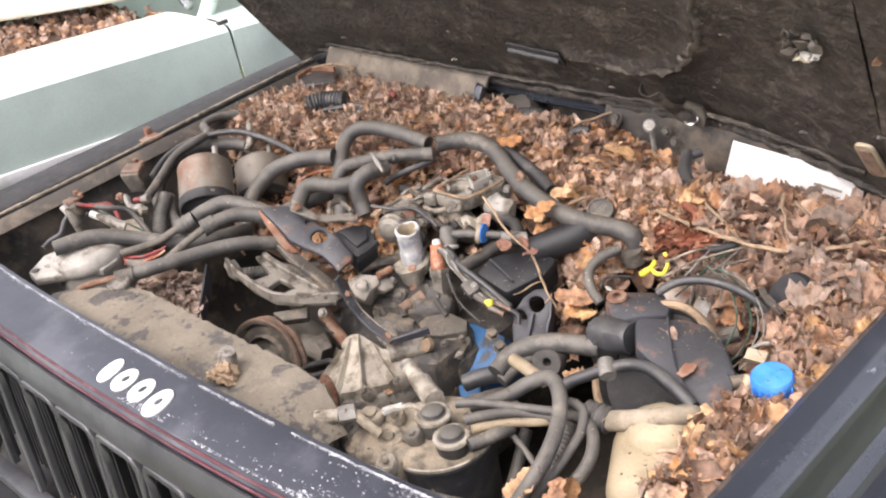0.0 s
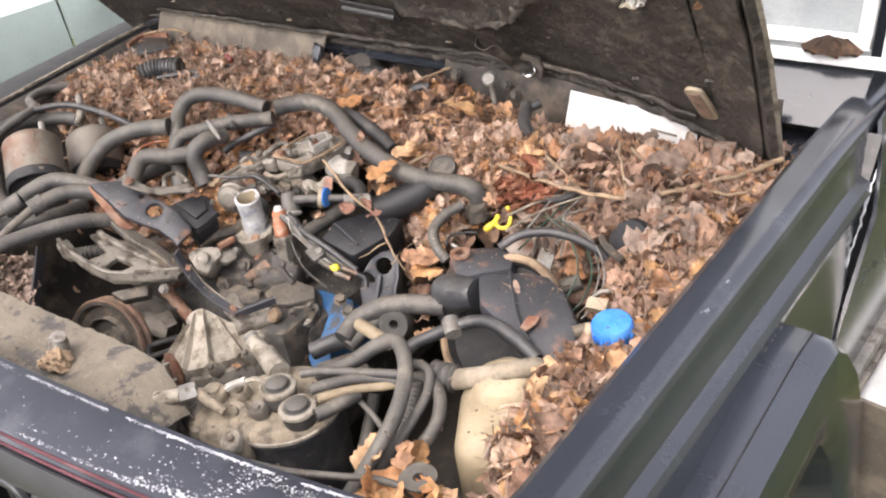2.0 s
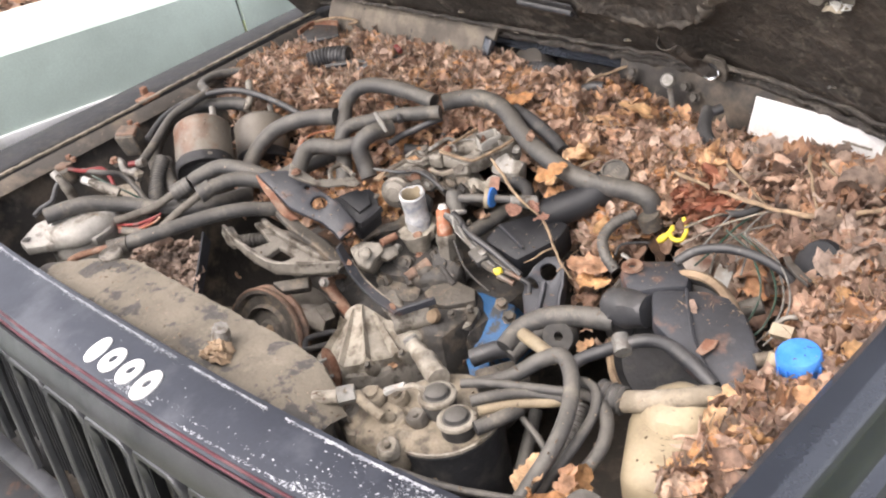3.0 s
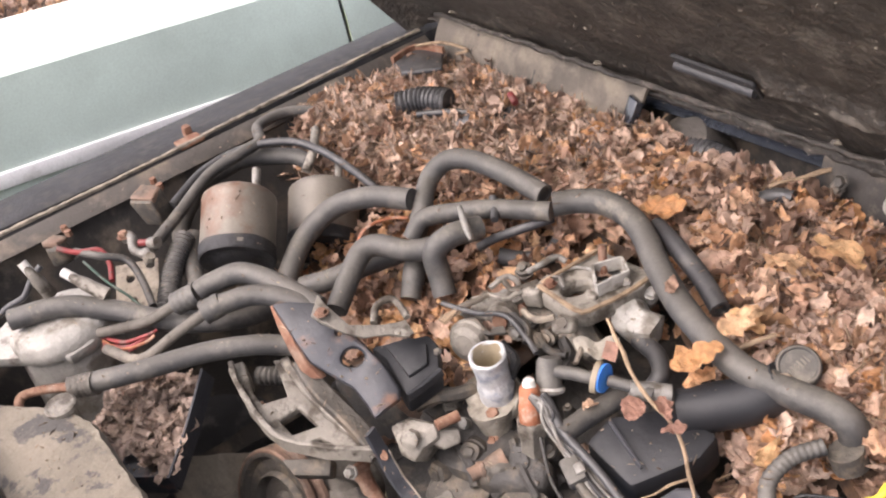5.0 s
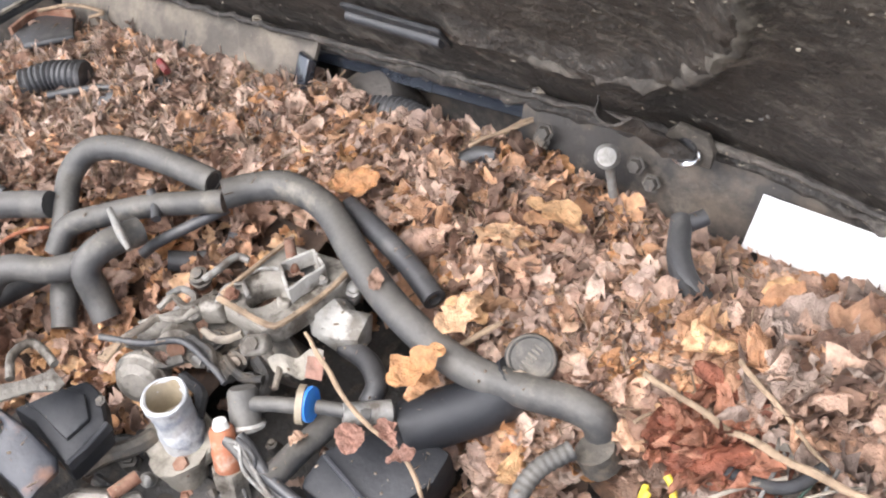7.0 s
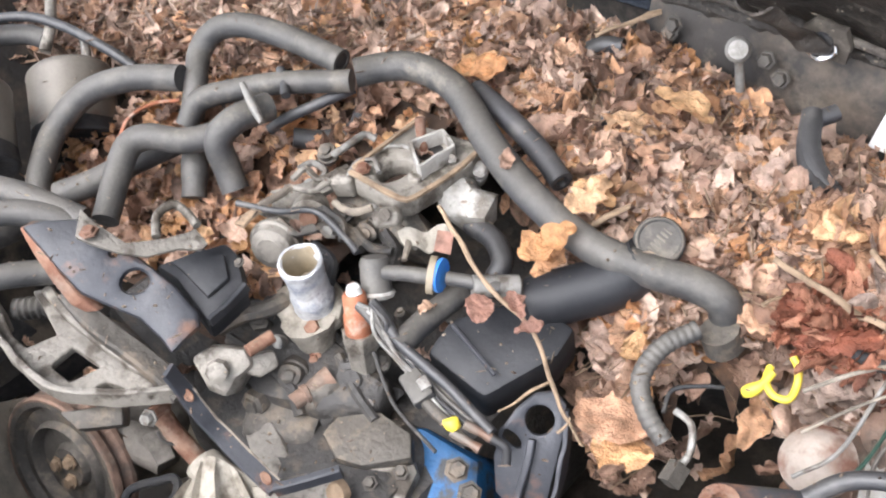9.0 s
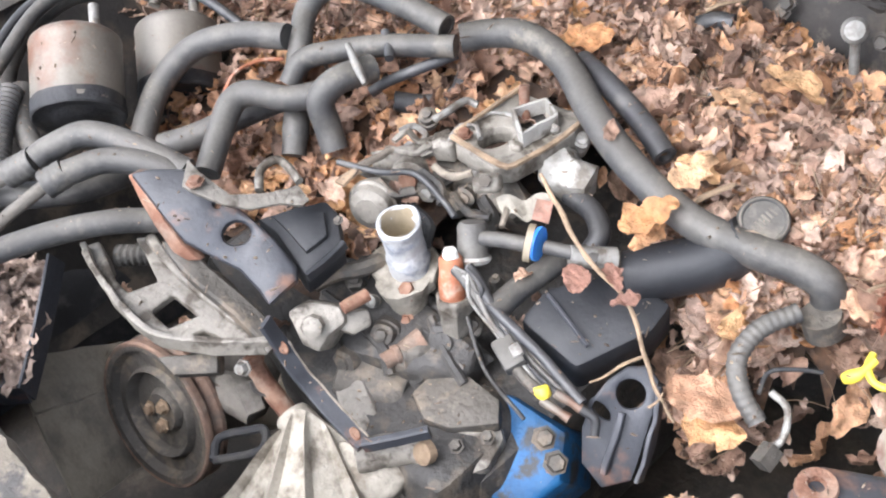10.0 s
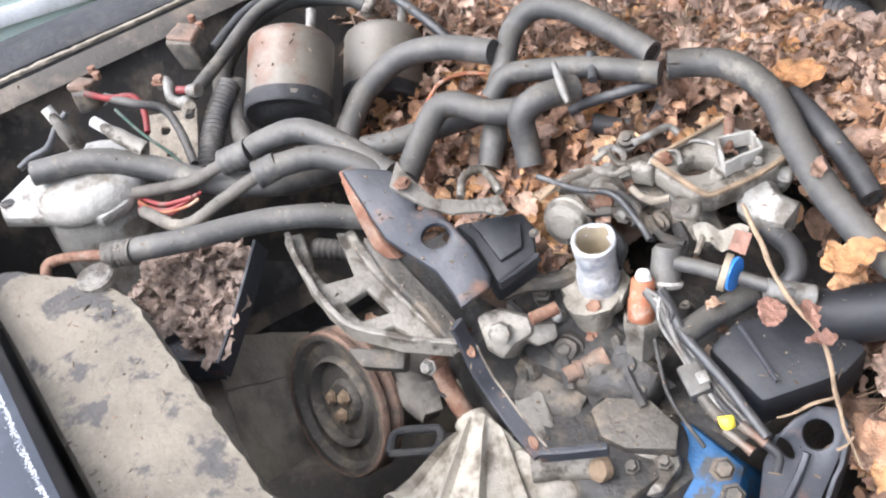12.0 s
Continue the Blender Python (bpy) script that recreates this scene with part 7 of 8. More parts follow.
hose([(0.127, 0.713, 0.985), (0.141, 0.708, 0.980), (0.160, 0.682, 0.970)], 0.008, "rubber2", "black hose stub in the leaves")
bp0 = thing("drip_tray", "black plastic tray in the rear corner", "tray")
part("tray", rough(plate([(-0.670, 0.753, 1.000), (-0.678, 0.803, 1.000), (-0.625, 0.823, 1.000), (-0.576, 0.785, 1.000), (-0.625, 0.739, 1.000)], 0.008, 0.003), 0.002), M["rubber2"], bp0)
part("tray_rim", bar([(-0.665, 0.751, 1.004), (-0.673, 0.801, 1.004), (-0.620, 0.821, 1.004)], 0.006, 0.012, 4), M["rust"], bp0)
hose([(-0.556, 0.686, 0.985), (-0.529, 0.712, 0.990), (-0.486, 0.732, 0.990)], 0.019, "rubber2", "ribbed black air hose in the leaves", ridges=0.07, pitch=0.008)
hose([(-0.667, 0.799, 1.010), (-0.623, 0.824, 1.015), (-0.571, 0.834, 1.010), (-0.586, 0.822, 1.005)], 0.0025, "twig", "dry wiry stalk in the corner", name="stalk")
hose([(-0.431, 0.709, 0.975), (-0.418, 0.720, 0.980), (-0.402, 0.717, 0.975)], 0.011, "rubber2", "black rubber grommet in the leaves", name="grommet")
hose([(-0.395, 0.772, 0.980), (-0.371, 0.767, 0.975)], 0.010, "rubber2", "black rubber grommet in the leaves", name="grommet")
hose([(-0.404, 0.786, 1.000), (-0.384, 0.779, 0.995)], 0.005, "wire", "small red plastic clip in leaves", name="clip", per=3)
hose([(-0.503, 0.684, 0.985), (-0.451, 0.726, 0.985), (-0.389, 0.757, 0.980), (-0.344, 0.779, 0.970)], 0.005, "rubber2", "black cable in the leaves", name="cable")
hose([(-0.165, 0.848, 0.950), (-0.12, 0.856, 0.966), (-0.07, 0.860, 0.966), (-0.01, 0.852, 0.952), (0.02, 0.842, 0.935)], 0.018, "rubber2", "ribbed black air duct behind leaves", name="air_duct", ridges=0.05, pitch=0.006)
bl = thing("blower_housing", "dark ribbed blower housing behind the leaves", "blower")
can((-0.141, 0.859, 0.958), (-0.1, -0.5, 0.6), [(0, -0.05), (0.05, -0.05), (0.052, 0), (0.046, 0.012), (0.03, 0.018), (0, 0.02)], "bay", "housing", bl)

# ---- hood fittings ----
def on_hood(bm, x, d, spin=0.0, h=0.0):
    m = Matrix((Vector((1, 0, 0)), HD, -HN)).transposed().to_4x4()
    m = Matrix((Vector((1, 0, 0)), HD, Vector((1, 0, 0)).cross(HD))).transposed().to_4x4()
    m.translation = hood_at(x, d, h)
    bmesh.ops.transform(bm, matrix=m @ pose(0, 0, 0, 0, 0, spin), verts=bm.verts[:])
    return bm


def rounded(w, h, r, n=6):
    pts = []
    for cx, cy, a0 in ((w / 2 - r, h / 2 - r, 0), (-w / 2 + r, h / 2 - r, 90), (-w / 2 + r, -h / 2 + r, 180), (w / 2 - r, -h / 2 + r, 270)):
        pts += [(cx + r * math.cos(radians(a0 + 90 * i / n)), cy + r * math.sin(radians(a0 + 90 * i / n))) for i in range(n + 1)]
    return pts


ARC = [(0.425, 0.60), (0.40, 0.343), (0.362, 0.248), (0.304, 0.179), (0.23, 0.140), (0.156, 0.135), (0.073, 0.148)]


def ridge_at(x, d):
    """Height of the curved stiffening ridge pressed into the panel."""
    best = 1.0
    for (xa, da), (xb, db) in zip(ARC, ARC[1:]):
        lx, ld = xb - xa, db - da
        f = min(1.0, max(0.0, ((x - xa) * lx + (d - da) * ld) / (lx * lx + ld * ld)))
        best = min(best, math.hypot(x - xa - f * lx, d - da - f * ld))
    return 0.013 * math.exp(-(best / 0.015) ** 2)


def panel_fn(u, v):
    d = 0.09 + 0.89 * v
    x = -0.66 + (1.270 + 0.07 * d) * u
    e = min(1.06 * u, 1.06 * (1 - u), 0.8 * v, 0.8 * (1 - v))
    return hood_at(x, d, 0.004 + 0.004 * min(1.0, e / 0.03) - 0.012 * (1 - ((x + 0.02) / 0.74) ** 2) + ridge_at(x, d) + 0.005 * noise.noise(Vector((x * 7, d * 7, 5))))


part("inner_panel", rough(sheet(panel_fn, 110, 80), 0.002, 15), M["hood"], hood, "sooty pressed inner panel")
part("ridge_dust", rough(tube([hood_at(x, d, 0.0130 - 0.012 * (1 - ((x + 0.02) / 0.74) ** 2)) for x, d in ARC], [0.006, 0.009, 0.0105, 0.0105, 0.0095, 0.008, 0.003], per=10, steps=14), 0.007, 60), M["ridge"], hood, "dust-laden curved stiffening ridge")
part("lip", rough(tube([hood_at(x, 0.0, 0.0) for x in (-0.74, -0.5, -0.2, 0.1, 0.3, 0.4, 0.5, 0.6, 0.695)], 0.006, per=24, steps=10), 0.005, 60), M["hood"], hood, "dusty rolled hood edge")
part("lip_bead", rough(tube([hood_at(x, 0.040, 0.006) for x in (-0.66, -0.3, 0.1, 0.3, 0.45, 0.58)], 0.004, per=24, steps=8), 0.004, 40), M["hood"], hood)
# no opening is cut: a black slab carries the shade of the slot
part("slot", on_hood(slab(rounded(0.116, 0.036, 0.006), 0.005, Matrix(), 0.0015), 0.0, 0.143, -6, 0.004), M["soot"], hood, "black slab painted as the shaded slot in the hood panel")
part("slot_bar", on_hood(tube([(-0.054, 0, 0.006), (0, 0, 0.006), (0.054, 0, 0.006)], 0.0062, per=3, steps=14), 0.0, 0.143, -6, 0.004), M["rubber2"], hood, "glossy dark bar inside the slot")
HX0, HD0 = 0.556, 0.314
# flat ragged black slab imitates the dark inside of the torn hole
part("hole", on_hood(slab([(0.017 * math.cos(a) * (1 + 0.3 * math.sin(3 * a)), 0.022 * math.sin(a)) for a in [i * 0.4488 for i in range(14)]], 0.003, Matrix(), 0.0), HX0, HD0, 0, 0.012), M["soot"], hood, "black slab painted as the shade in a torn hole")
for i, (a0, a1, r, w, m) in enumerate(((150, 245, 0.021, 0.007, "ridge"), (235, 300, 0.023, 0.008, "drumdust"), (295, 340, 0.022, 0.0065, "white"), (335, 420, 0.021, 0.006, "dustiron"), (60, 150, 0.022, 0.005, "hood"), (255, 290, 0.017, 0.005, "offwhite"))):
    arc = [(r * math.cos(radians(a0 + (a1 - a0) * k / 5)), 1.15 * r * math.sin(radians(a0 + (a1 - a0) * k / 5)), 0.004 + 0.002 * (k % 2)) for k in range(6)]
    part("torn_rim", on_hood(rough(tube(arc, [w * 0.35, w, w * 0.7, w * 1.1, w * 0.6, w * 0.3], per=9, steps=4), 0.009, 110), HX0, HD0, 0, 0.012), M[m], hood, "torn felt rim of a hole")
part("hole_scrap", on_hood(rough(slab([(-0.009, -0.018), (0.008, -0.014), (0.006, 0.010), (-0.004, 0.020)], 0.002, pose(0.004, 0.004, 0.004, 20, 25), 0.0), 0.004, 60), HX0, HD0, 12, 0.014), M["dustiron"], hood, "grey flap hanging in the hole")
lt = part("striker", on_hood(rough(slab([(-0.030, -0.026), (0.026, -0.030), (0.034, -0.004), (0.022, 0.022), (-0.012, 0.030), (-0.032, 0.012)], 0.010, pose(0, 0, 0.006, -28) @ Matrix.Diagonal((0.75, 0.75, 0.8, 1)), 0.003), 0.004, 40), 0.278, 0.042, 0, 0.004), M["ridge"], hood, "sooty hood striker bracket")
# black disc on the solid striker, its colour standing for shade in a hole
part("striker_well", on_hood(lathe([(0, 0.0125), (0.009, 0.0125), (0.012, 0.0115), (0.013, 0.009)], pose(0, 0, 0.006, -28) @ Matrix.Diagonal((0.75, 0.75, 0.8, 1)), 20), 0.276, 0.042, 0, 0.004), M["soot"], lt, "black disc painted as a shaded hole")
part("striker_ring", on_hood(rough(tube([(-0.017, 0.004, 0.012), (-0.015, -0.010, 0.015), (0.0, -0.018, 0.017), (0.014, -0.011, 0.015), (0.016, 0.002, 0.012)], [0.003, 0.0055, 0.007, 0.0055, 0.003], per=8, steps=10), 0.002, 80, pose(0, 0, 0.006, -28) @ Matrix.Diagonal((0.75, 0.75, 0.8, 1))), 0.276, 0.042, 0, 0.004), M["chrome"], lt, "bright worn metal catch")
part("striker_tatter", on_hood(rough(sheet(lambda u, v: (-0.02 + 0.05 * u - 0.03 * v, 0.11 * v, 0.012 * math.sin(3 * u) + 0.01 * v), 10, 14, 0.002), 0.012, 40), 0.262, 0.02, 0, 0.016), M["hood"], lt, "torn liner rag above the striker")
hp = part("hinge_plate", on_hood(rough(slab(rounded(0.029, 0.084, 0.011), 0.006, Matrix(), 0.0015), 0.001, 60), 0.604, 0.090, 4, 0.012), M["beige"], hood, "tan rusted hinge plate")
part("plate_rust", on_hood(rough(slab(rounded(0.019, 0.066, 0.007), 0.002, Matrix(), 0.0005), 0.0016, 90), 0.604, 0.088, 4, 0.0172), M["rusttan"], hp, "rusted slot in the plate")
part("hanging_leaf", on_hood(slab([(-0.006, -0.012), (0.004, -0.014), (0.008, 0.0), (0.001, 0.024), (-0.004, 0.006)], 0.0012, pose(0, 0, 0.01, 15, 20) @ Matrix.Diagonal((0.85, 0.9, 1, 1)), 0.0), 0.672, 0.343, -14, 0.03), M["leaf_warm"], hood, "leaf caught in a web")
part("side_beam", sheet(lambda u, v: hood_at(0.618 + 0.075 * v + 0.072 * u, 0.02 + 1.0 * u, 0.004 + 0.016 * v * v + 0.004 * noise.noise(Vector((u * 12, v * 5, 7)))), 40, 6, 0.004), M["hood"], hood)
part("edge_flange", sheet(lambda u, v: hood_at(0.705 + 0.075 * u + 0.008 * v, -0.012 + 1.04 * u, 0.022 - 0.009 * v + 0.003 * noise.noise(Vector((u * 30, v, 3)))), 50, 2, 0.004), M["edge"], hood, "weathered outer hood flange")
for x, d in ((-0.55, 0.1), (-0.2, 0.09), (0.1, 0.09), (0.45, 0.10), (0.6, 0.15), (0.5, 0.4), (0.2, 0.42), (-0.1, 0.36)):
    part("web_tuft", on_hood(rough(lathe([(0, 0.004), (0.006, 0.0), (0.004, -0.004), (0, -0.005)], pose(0, 0, 0, 30, 20), 8), 0.004, 120), x + random.uniform(-0.05, 0.05), d, 0, 0.018), M["radiator"], hood)

sp, sq = [], []
fleck = random.Random(5)
for _ in range(1700):
    d = 0.02 + 0.6 * fleck.random() ** 1.5
    x, r = fleck.uniform(-0.7, 0.66 + 0.15 * d), 0.0004 + 0.0013 * fleck.random() ** 3
    c, n0 = hood_at(x, d, 0.016 if fleck.random() < 0.3 else 0.009), len(sp)
    a0, st = fleck.uniform(0, 6.28), fleck.choice((1, 1, 1.5, 2.5))
    for j in range(5):
        a = a0 + 1.2566 * j
        sp.append(tuple(c + Vector((1, 0, 0)) * (r * st * math.cos(a)) + HD * (r * math.sin(a)) + HN * fleck.uniform(0, 0.002)))
    sq.append(tuple(range(n0, n0 + 5)))
sm = bpy.data.meshes.new("dust_specks")
sm.from_pydata(sp, [], sq)
sm.materials.append(M["radiator"])
so = new("dust_specks", sm)
so.parent = hood
tagged(so, "pale specks of dust and web", kind="stuff")

# ---- right side of the truck ----
def flare_fn(u, v):
    path = [(-0.14, 0.875), (0.05, 0.892), (0.26, 0.905), (0.45, 0.930), (0.50, 0.930), (0.53, 0.905), (0.575, 0.84), (0.60, 0.77), (0.61, 0.64)]
    f = u * (len(path) - 1)
    i = min(int(f), len(path) - 2)
    y, z = [path[i][k] + (path[i + 1][k] - path[i][k]) * (f - i) for k in (0, 1)]
    way = (Vector((0, 0.18 - y, 0.42 - z))).normalized()
    dx, dn = [(0.832, -0.004), (0.856, -0.004), (0.888, 0.001), (0.898, 0.010), (0.904, 0.06), (0.902, 0.11), (0.896, 0.120), (0.83, 0.14)][round(v * 7)]
    return (dx, y + way.y * dn, z + way.z * dn)


part("wheel_flare", sheet(flare_fn, 32, 7, 0.003), M["paint"], truck, "black plastic wheel arch flare")
part("flare_seam", tube([Vector(flare_fn(u / 16, 1 / 7)) + Vector((0.012, 0, 0.0022)) for u in range(0, 9)], 0.0011, per=3, steps=6), M["jet"], truck, "dark seam along the flare")
part("flare_edge", rough(tube([Vector(flare_fn(u / 16, 0.0)) + Vector((-0.001, 0, 0.002)) for u in range(0, 9)], 0.0016, per=6, steps=6), 0.0012, 90), M["edge"], truck, "pale dusty flare edge")
part("wheel_well", box((0.25, 0.75, 0.03), pose(0.70, 0.2, 0.80), 0.01), M["rubber2"], truck)
def gap_y(z):
    return max(0.60, 0.86 - 1.1 * (1.02 - z))


part("door", sheet(lambda u, v: (0.844 - 0.02 * v * v - 0.03 * max(0.0, 0.12 - v) / 0.12, gap_y(1.02 - 0.62 * v) + 0.016 + 1.4 * u, 1.02 - 0.62 * v), 12, 14, 0.006), M["paint"], truck)
part("scrape", rough(tube([(0.836, gap_y(z) - 0.012, z) for z in (0.985, 0.96, 0.93, 0.90, 0.88)], [0.0008, 0.0018, 0.001, 0.0006], per=8, steps=6), 0.004, 90), M["flake"], truck, "scraped chalky paint by the door gap")
part("door_jamb", sheet(lambda u, v: (0.80 + 0.03 * u, gap_y(1.01 - 0.60 * v) + 0.004, 1.01 - 0.60 * v), 3, 14, 0.004), M["rubber2"], truck)
scuffs = random.Random(12)
for (cx, cy, w, h), n in (((0.778, 0.415, 0.016, 0.030), 34), ((0.774, 0.316, 0.010, 0.016), 16), ((0.796, 0.373, 0.005, 0.010), 8)):
    sv, sf = [], []
    for _ in range(n):
        x, y, r = cx + scuffs.gauss(0, w * 0.4), cy + scuffs.gauss(0, h * 0.4), scuffs.uniform(0.0006, 0.0026)
        x = min(x, 0.7985)
        n0 = len(sv)
        for k in range(6):
            a = 1.047 * k + scuffs.uniform(-0.3, 0.3)
            sv.append((x + 0.7 * r * math.cos(a), y + 1.6 * r * math.sin(a), 1.0335 - 0.1 * max(0.0, x - 0.785)))
        sf.append(tuple(range(n0, n0 + 6)))
    sc = bpy.data.meshes.new("scuff")
    sc.from_pydata(sv, [], sf)
    sc.materials.append(M["scuff"])
    so2 = new("scuff", sc)
    so2.parent = truck
    tagged(so2, "pale rubbed scuff in the paint")
part("mud_flap", sheet(lambda u, v: (0.74 + 0.205 * u, 0.615 + 0.03 * v + 0.015 * math.sin(3 * u), 0.745 - 0.34 * v), 8, 6, 0.006), M["cowldust"], truck, "olive grey mud flap")
part("rocker_trim", box((0.02, 1.4, 0.018), pose(0.850, 1.34, 0.70), 0.004), M["zinc"], truck)
part("rocker_trim", box((0.02, 1.4, 0.014), pose(0.854, 1.34, 0.676), 0.004), M["alu"], truck)
part("running_board", box((0.05, 1.4, 0.10), pose(0.862, 1.34, 0.605, 0, 12), 0.012), M["white"], truck, "white running board")
part("inner_sill", box((0.06, 0.60, 0.40), pose(0.785, 0.93, 0.60), 0.01), M["rubber2"], truck)
part("mirror_bracket", box((0.05, 0.06, 0.02), pose(0.862, 0.93, 0.98, 0, 20, 0), 0.004), M["chrome"], truck)
part("pillar", box((0.05, 0.05, 0.6), pose(0.83, 1.10, 1.28, -25), 0.012), M["paint"], truck)

# ---- window on the cowl ----
win = thing("storm_window", "white-framed storm window laid over the windshield opening", "window")
wm = Matrix.Translation((0.520, 0.955, 1.060)) @ pose(0, 0, 0, -23.5)
part("sill", box((0.62, 0.022, 0.018), wm @ pose(-0.02, 0, 0.004), 0.003), M["white"], win)
part("stile", box((0.020, 0.022, 0.80), wm @ pose(0.280, 0, 0.40), 0.003), M["white"], win)
part("inner_frame", join(box((0.56, 0.012, 0.02), wm @ pose(-0.03, 0.006, 0.032), 0.002), box((0.02, 0.012, 0.76), wm @ pose(0.240, 0.006, 0.40), 0.002)), M["white"], win)
part("pane", box((0.56, 0.004, 0.78), wm @ pose(-0.03, 0.012, 0.40), 0.0), M["pane"], win, "dusty milky glass")
nest = thing("dirt_nest", "brown clump of dirt in the window corner", "nest", at=tuple(wm @ Vector((0.17, -0.02, 0.03))))
nv = wm @ Vector((0.20, -0.012, 0.018))
part("clump", rough(lathe([(0, 0.026), (0.012, 0.025), (0.025, 0.018), (0.036, 0.008), (0.044, 0.0), (0.04, -0.006), (0, -0.006)], Matrix.Translation(nv) @ Matrix.Diagonal((1, 0.4, 0.72, 1)), 40), 0.006, 160), M["soil"], nest)

# ---- twigs ----
for pts, r in (([(0.353, 0.617, 0.998), (0.434, 0.597, 1.000), (0.489, 0.588, 1.002), (0.538, 0.587, 1.003), (0.587, 0.594, 1.004), (0.635, 0.630, 1.006), (0.671, 0.671, 1.008), (0.704, 0.704, 1.010), (0.732, 0.750, 1.010)][::-1], 0.0048), ([(0.665, 0.655, 1.004), (0.703, 0.647, 1.004), (0.725, 0.683, 1.006)], 0.0030), ([(0.504, 0.709, 1.012), (0.532, 0.664, 1.003), (0.574, 0.606, 0.997)], 0.0030), ([(0.526, 0.707, 1.012), (0.569, 0.678, 1.003), (0.617, 0.637, 0.997)], 0.0034), ([(0.410, 0.659, 1.002), (0.460, 0.629, 0.998), (0.501, 0.604, 0.994)], 0.0028), ([(0.051, 0.803, 1.000), (0.076, 0.846, 1.005), (0.100, 0.888, 1.010)], 0.0032), ([(0.100, 0.512, 1.010), (0.145, 0.492, 0.998), (0.178, 0.485, 0.975), (0.205, 0.487, 0.955), (0.222, 0.484, 0.938), (0.238, 0.472, 0.925), (0.262, 0.458, 0.914), (0.277, 0.452, 0.908), (0.292, 0.446, 0.900)], 0.0028), ([(0.243, 0.470, 0.922), (0.234, 0.448, 0.921), (0.224, 0.424, 0.919)], 0.0020), ([(0.272, 0.436, 0.910), (0.275, 0.445, 0.915), (0.275, 0.451, 0.920)], 0.0018), ([(0.056, 0.813, 1.000), (0.072, 0.835, 1.005), (0.095, 0.857, 1.010)], 0.0032), ([(0.199, 0.574, 0.985), (0.210, 0.599, 0.985), (0.217, 0.620, 0.985)], 0.004), ([(0.363, 0.584, 0.980), (0.382, 0.632, 0.975), (0.390, 0.664, 0.970)], 0.0022), ([(0.423, 0.614, 0.975), (0.432, 0.604, 0.970), (0.425, 0.592, 0.965)], 0.002)):
    tagged(part("twig", rough(tube(pts, [r * 0.8, r * 0.72, r * 0.66, r * 0.5], per=7, steps=8), 0.0035, 38), M["twig"]), "dry bare twig lying on leaves", "twig", "twigs")

# ---- rest of the two vehicles, behind the open hood and the car's far side ----
def wheel(parent, x, y, r, tread):
    w = part("wheel", lathe([(0.05, -0.05), (r * 0.55, -0.06), (r * 0.6, -0.02), (r * 0.6, 0.05), (0.05, 0.05), (0.05, -0.05)], pose(x, y, r, 0, 90 if x > 0 else -90, 0), 28), M["grille"], parent)
    part("tyre", lathe([(r * 0.6, -tread / 2), (r * 0.9, -tread / 2), (r * 0.985, -tread * 0.4), (r, 0), (r * 0.985, tread * 0.4), (r * 0.9, tread / 2), (r * 0.6, tread / 2), (r * 0.6, -tread / 2)], pose(x, y, r, 0, 90, 0), 36), M["rubber2"], w, "black road tyre")


for x, y in ((-0.70, 0.18), (0.70, 0.18), (-0.70, 2.75), (0.70, 2.75)):
    wheel(truck, x, y, 0.33, 0.20)
part("cab_body", box((1.58, 2.3, 0.52), pose(0, 2.45, 0.78), 0.05, 4), M["paint"], truck)
part("cab_roof", box((1.30, 1.9, 0.05), pose(0, 2.45, 1.62), 0.02, 3), M["paint"], truck)
for x, y, tilt in ((-0.68, 1.36, -25), (0.68, 3.4, 20), (-0.68, 3.4, 20), (-0.70, 2.3, 0), (0.70, 2.3, 0)):
    part("roof_post", box((0.06, 0.06, 0.62), pose(x, y, 1.33, tilt), 0.01), M["paint"], truck)
part("far_fender", sheet(lambda u, v: (-2.75 - 0.03 * math.sin(3 * v), -2.2 + 4.3 * u, 1.06 - 0.10 * (4.3 * u - 2.5) * 0.4 - 0.7 * v), 20, 8, 0.004), M["green"], car)
part("nose_panel", sheet(lambda u, v: (-1.16 - 1.6 * u, -2.2 - 0.10 * math.sin(math.pi * u), 1.22 - 0.75 * v), 16, 6, 0.004), M["green"], car)

# ---- leaves ----
EDGE = [(-0.70, 0.50), (-0.50, 0.53), (-0.40, 0.56), (-0.30, 0.60), (-0.10, 0.66), (0.05, 0.66), (0.12, 0.60), (0.20, 0.54), (0.25, 0.50), (0.30, 0.44), (0.45, 0.50), (0.58, 0.47), (0.64, 0.42), (0.665, 0.32), (0.67, 0.06), (0.76, 0.0)]


def edge_at(x):
    for (a, ya), (b, yb) in zip(EDGE, EDGE[1:]):
        if x <= b:
            return ya + (yb - ya) * max(0.0, (x - a)) / (b - a)
    return EDGE[-1][1]


def cover(x, y):
    """How deep in the drift a place lies: 0 outside, 1 well inside."""
    d = (y - edge_at(x)) / 0.07
    pit = math.hypot((x - 0.375) / 0.075, (y - 0.52) / 0.065)
    pit = min(1.0, max(0.0, (pit - 0.7) / 0.6))
    front = 1.0 if y > 0.0 else max(0.0, 1 + y / 0.03)
    return max(0.0, min(1.0, d)) * pit * front


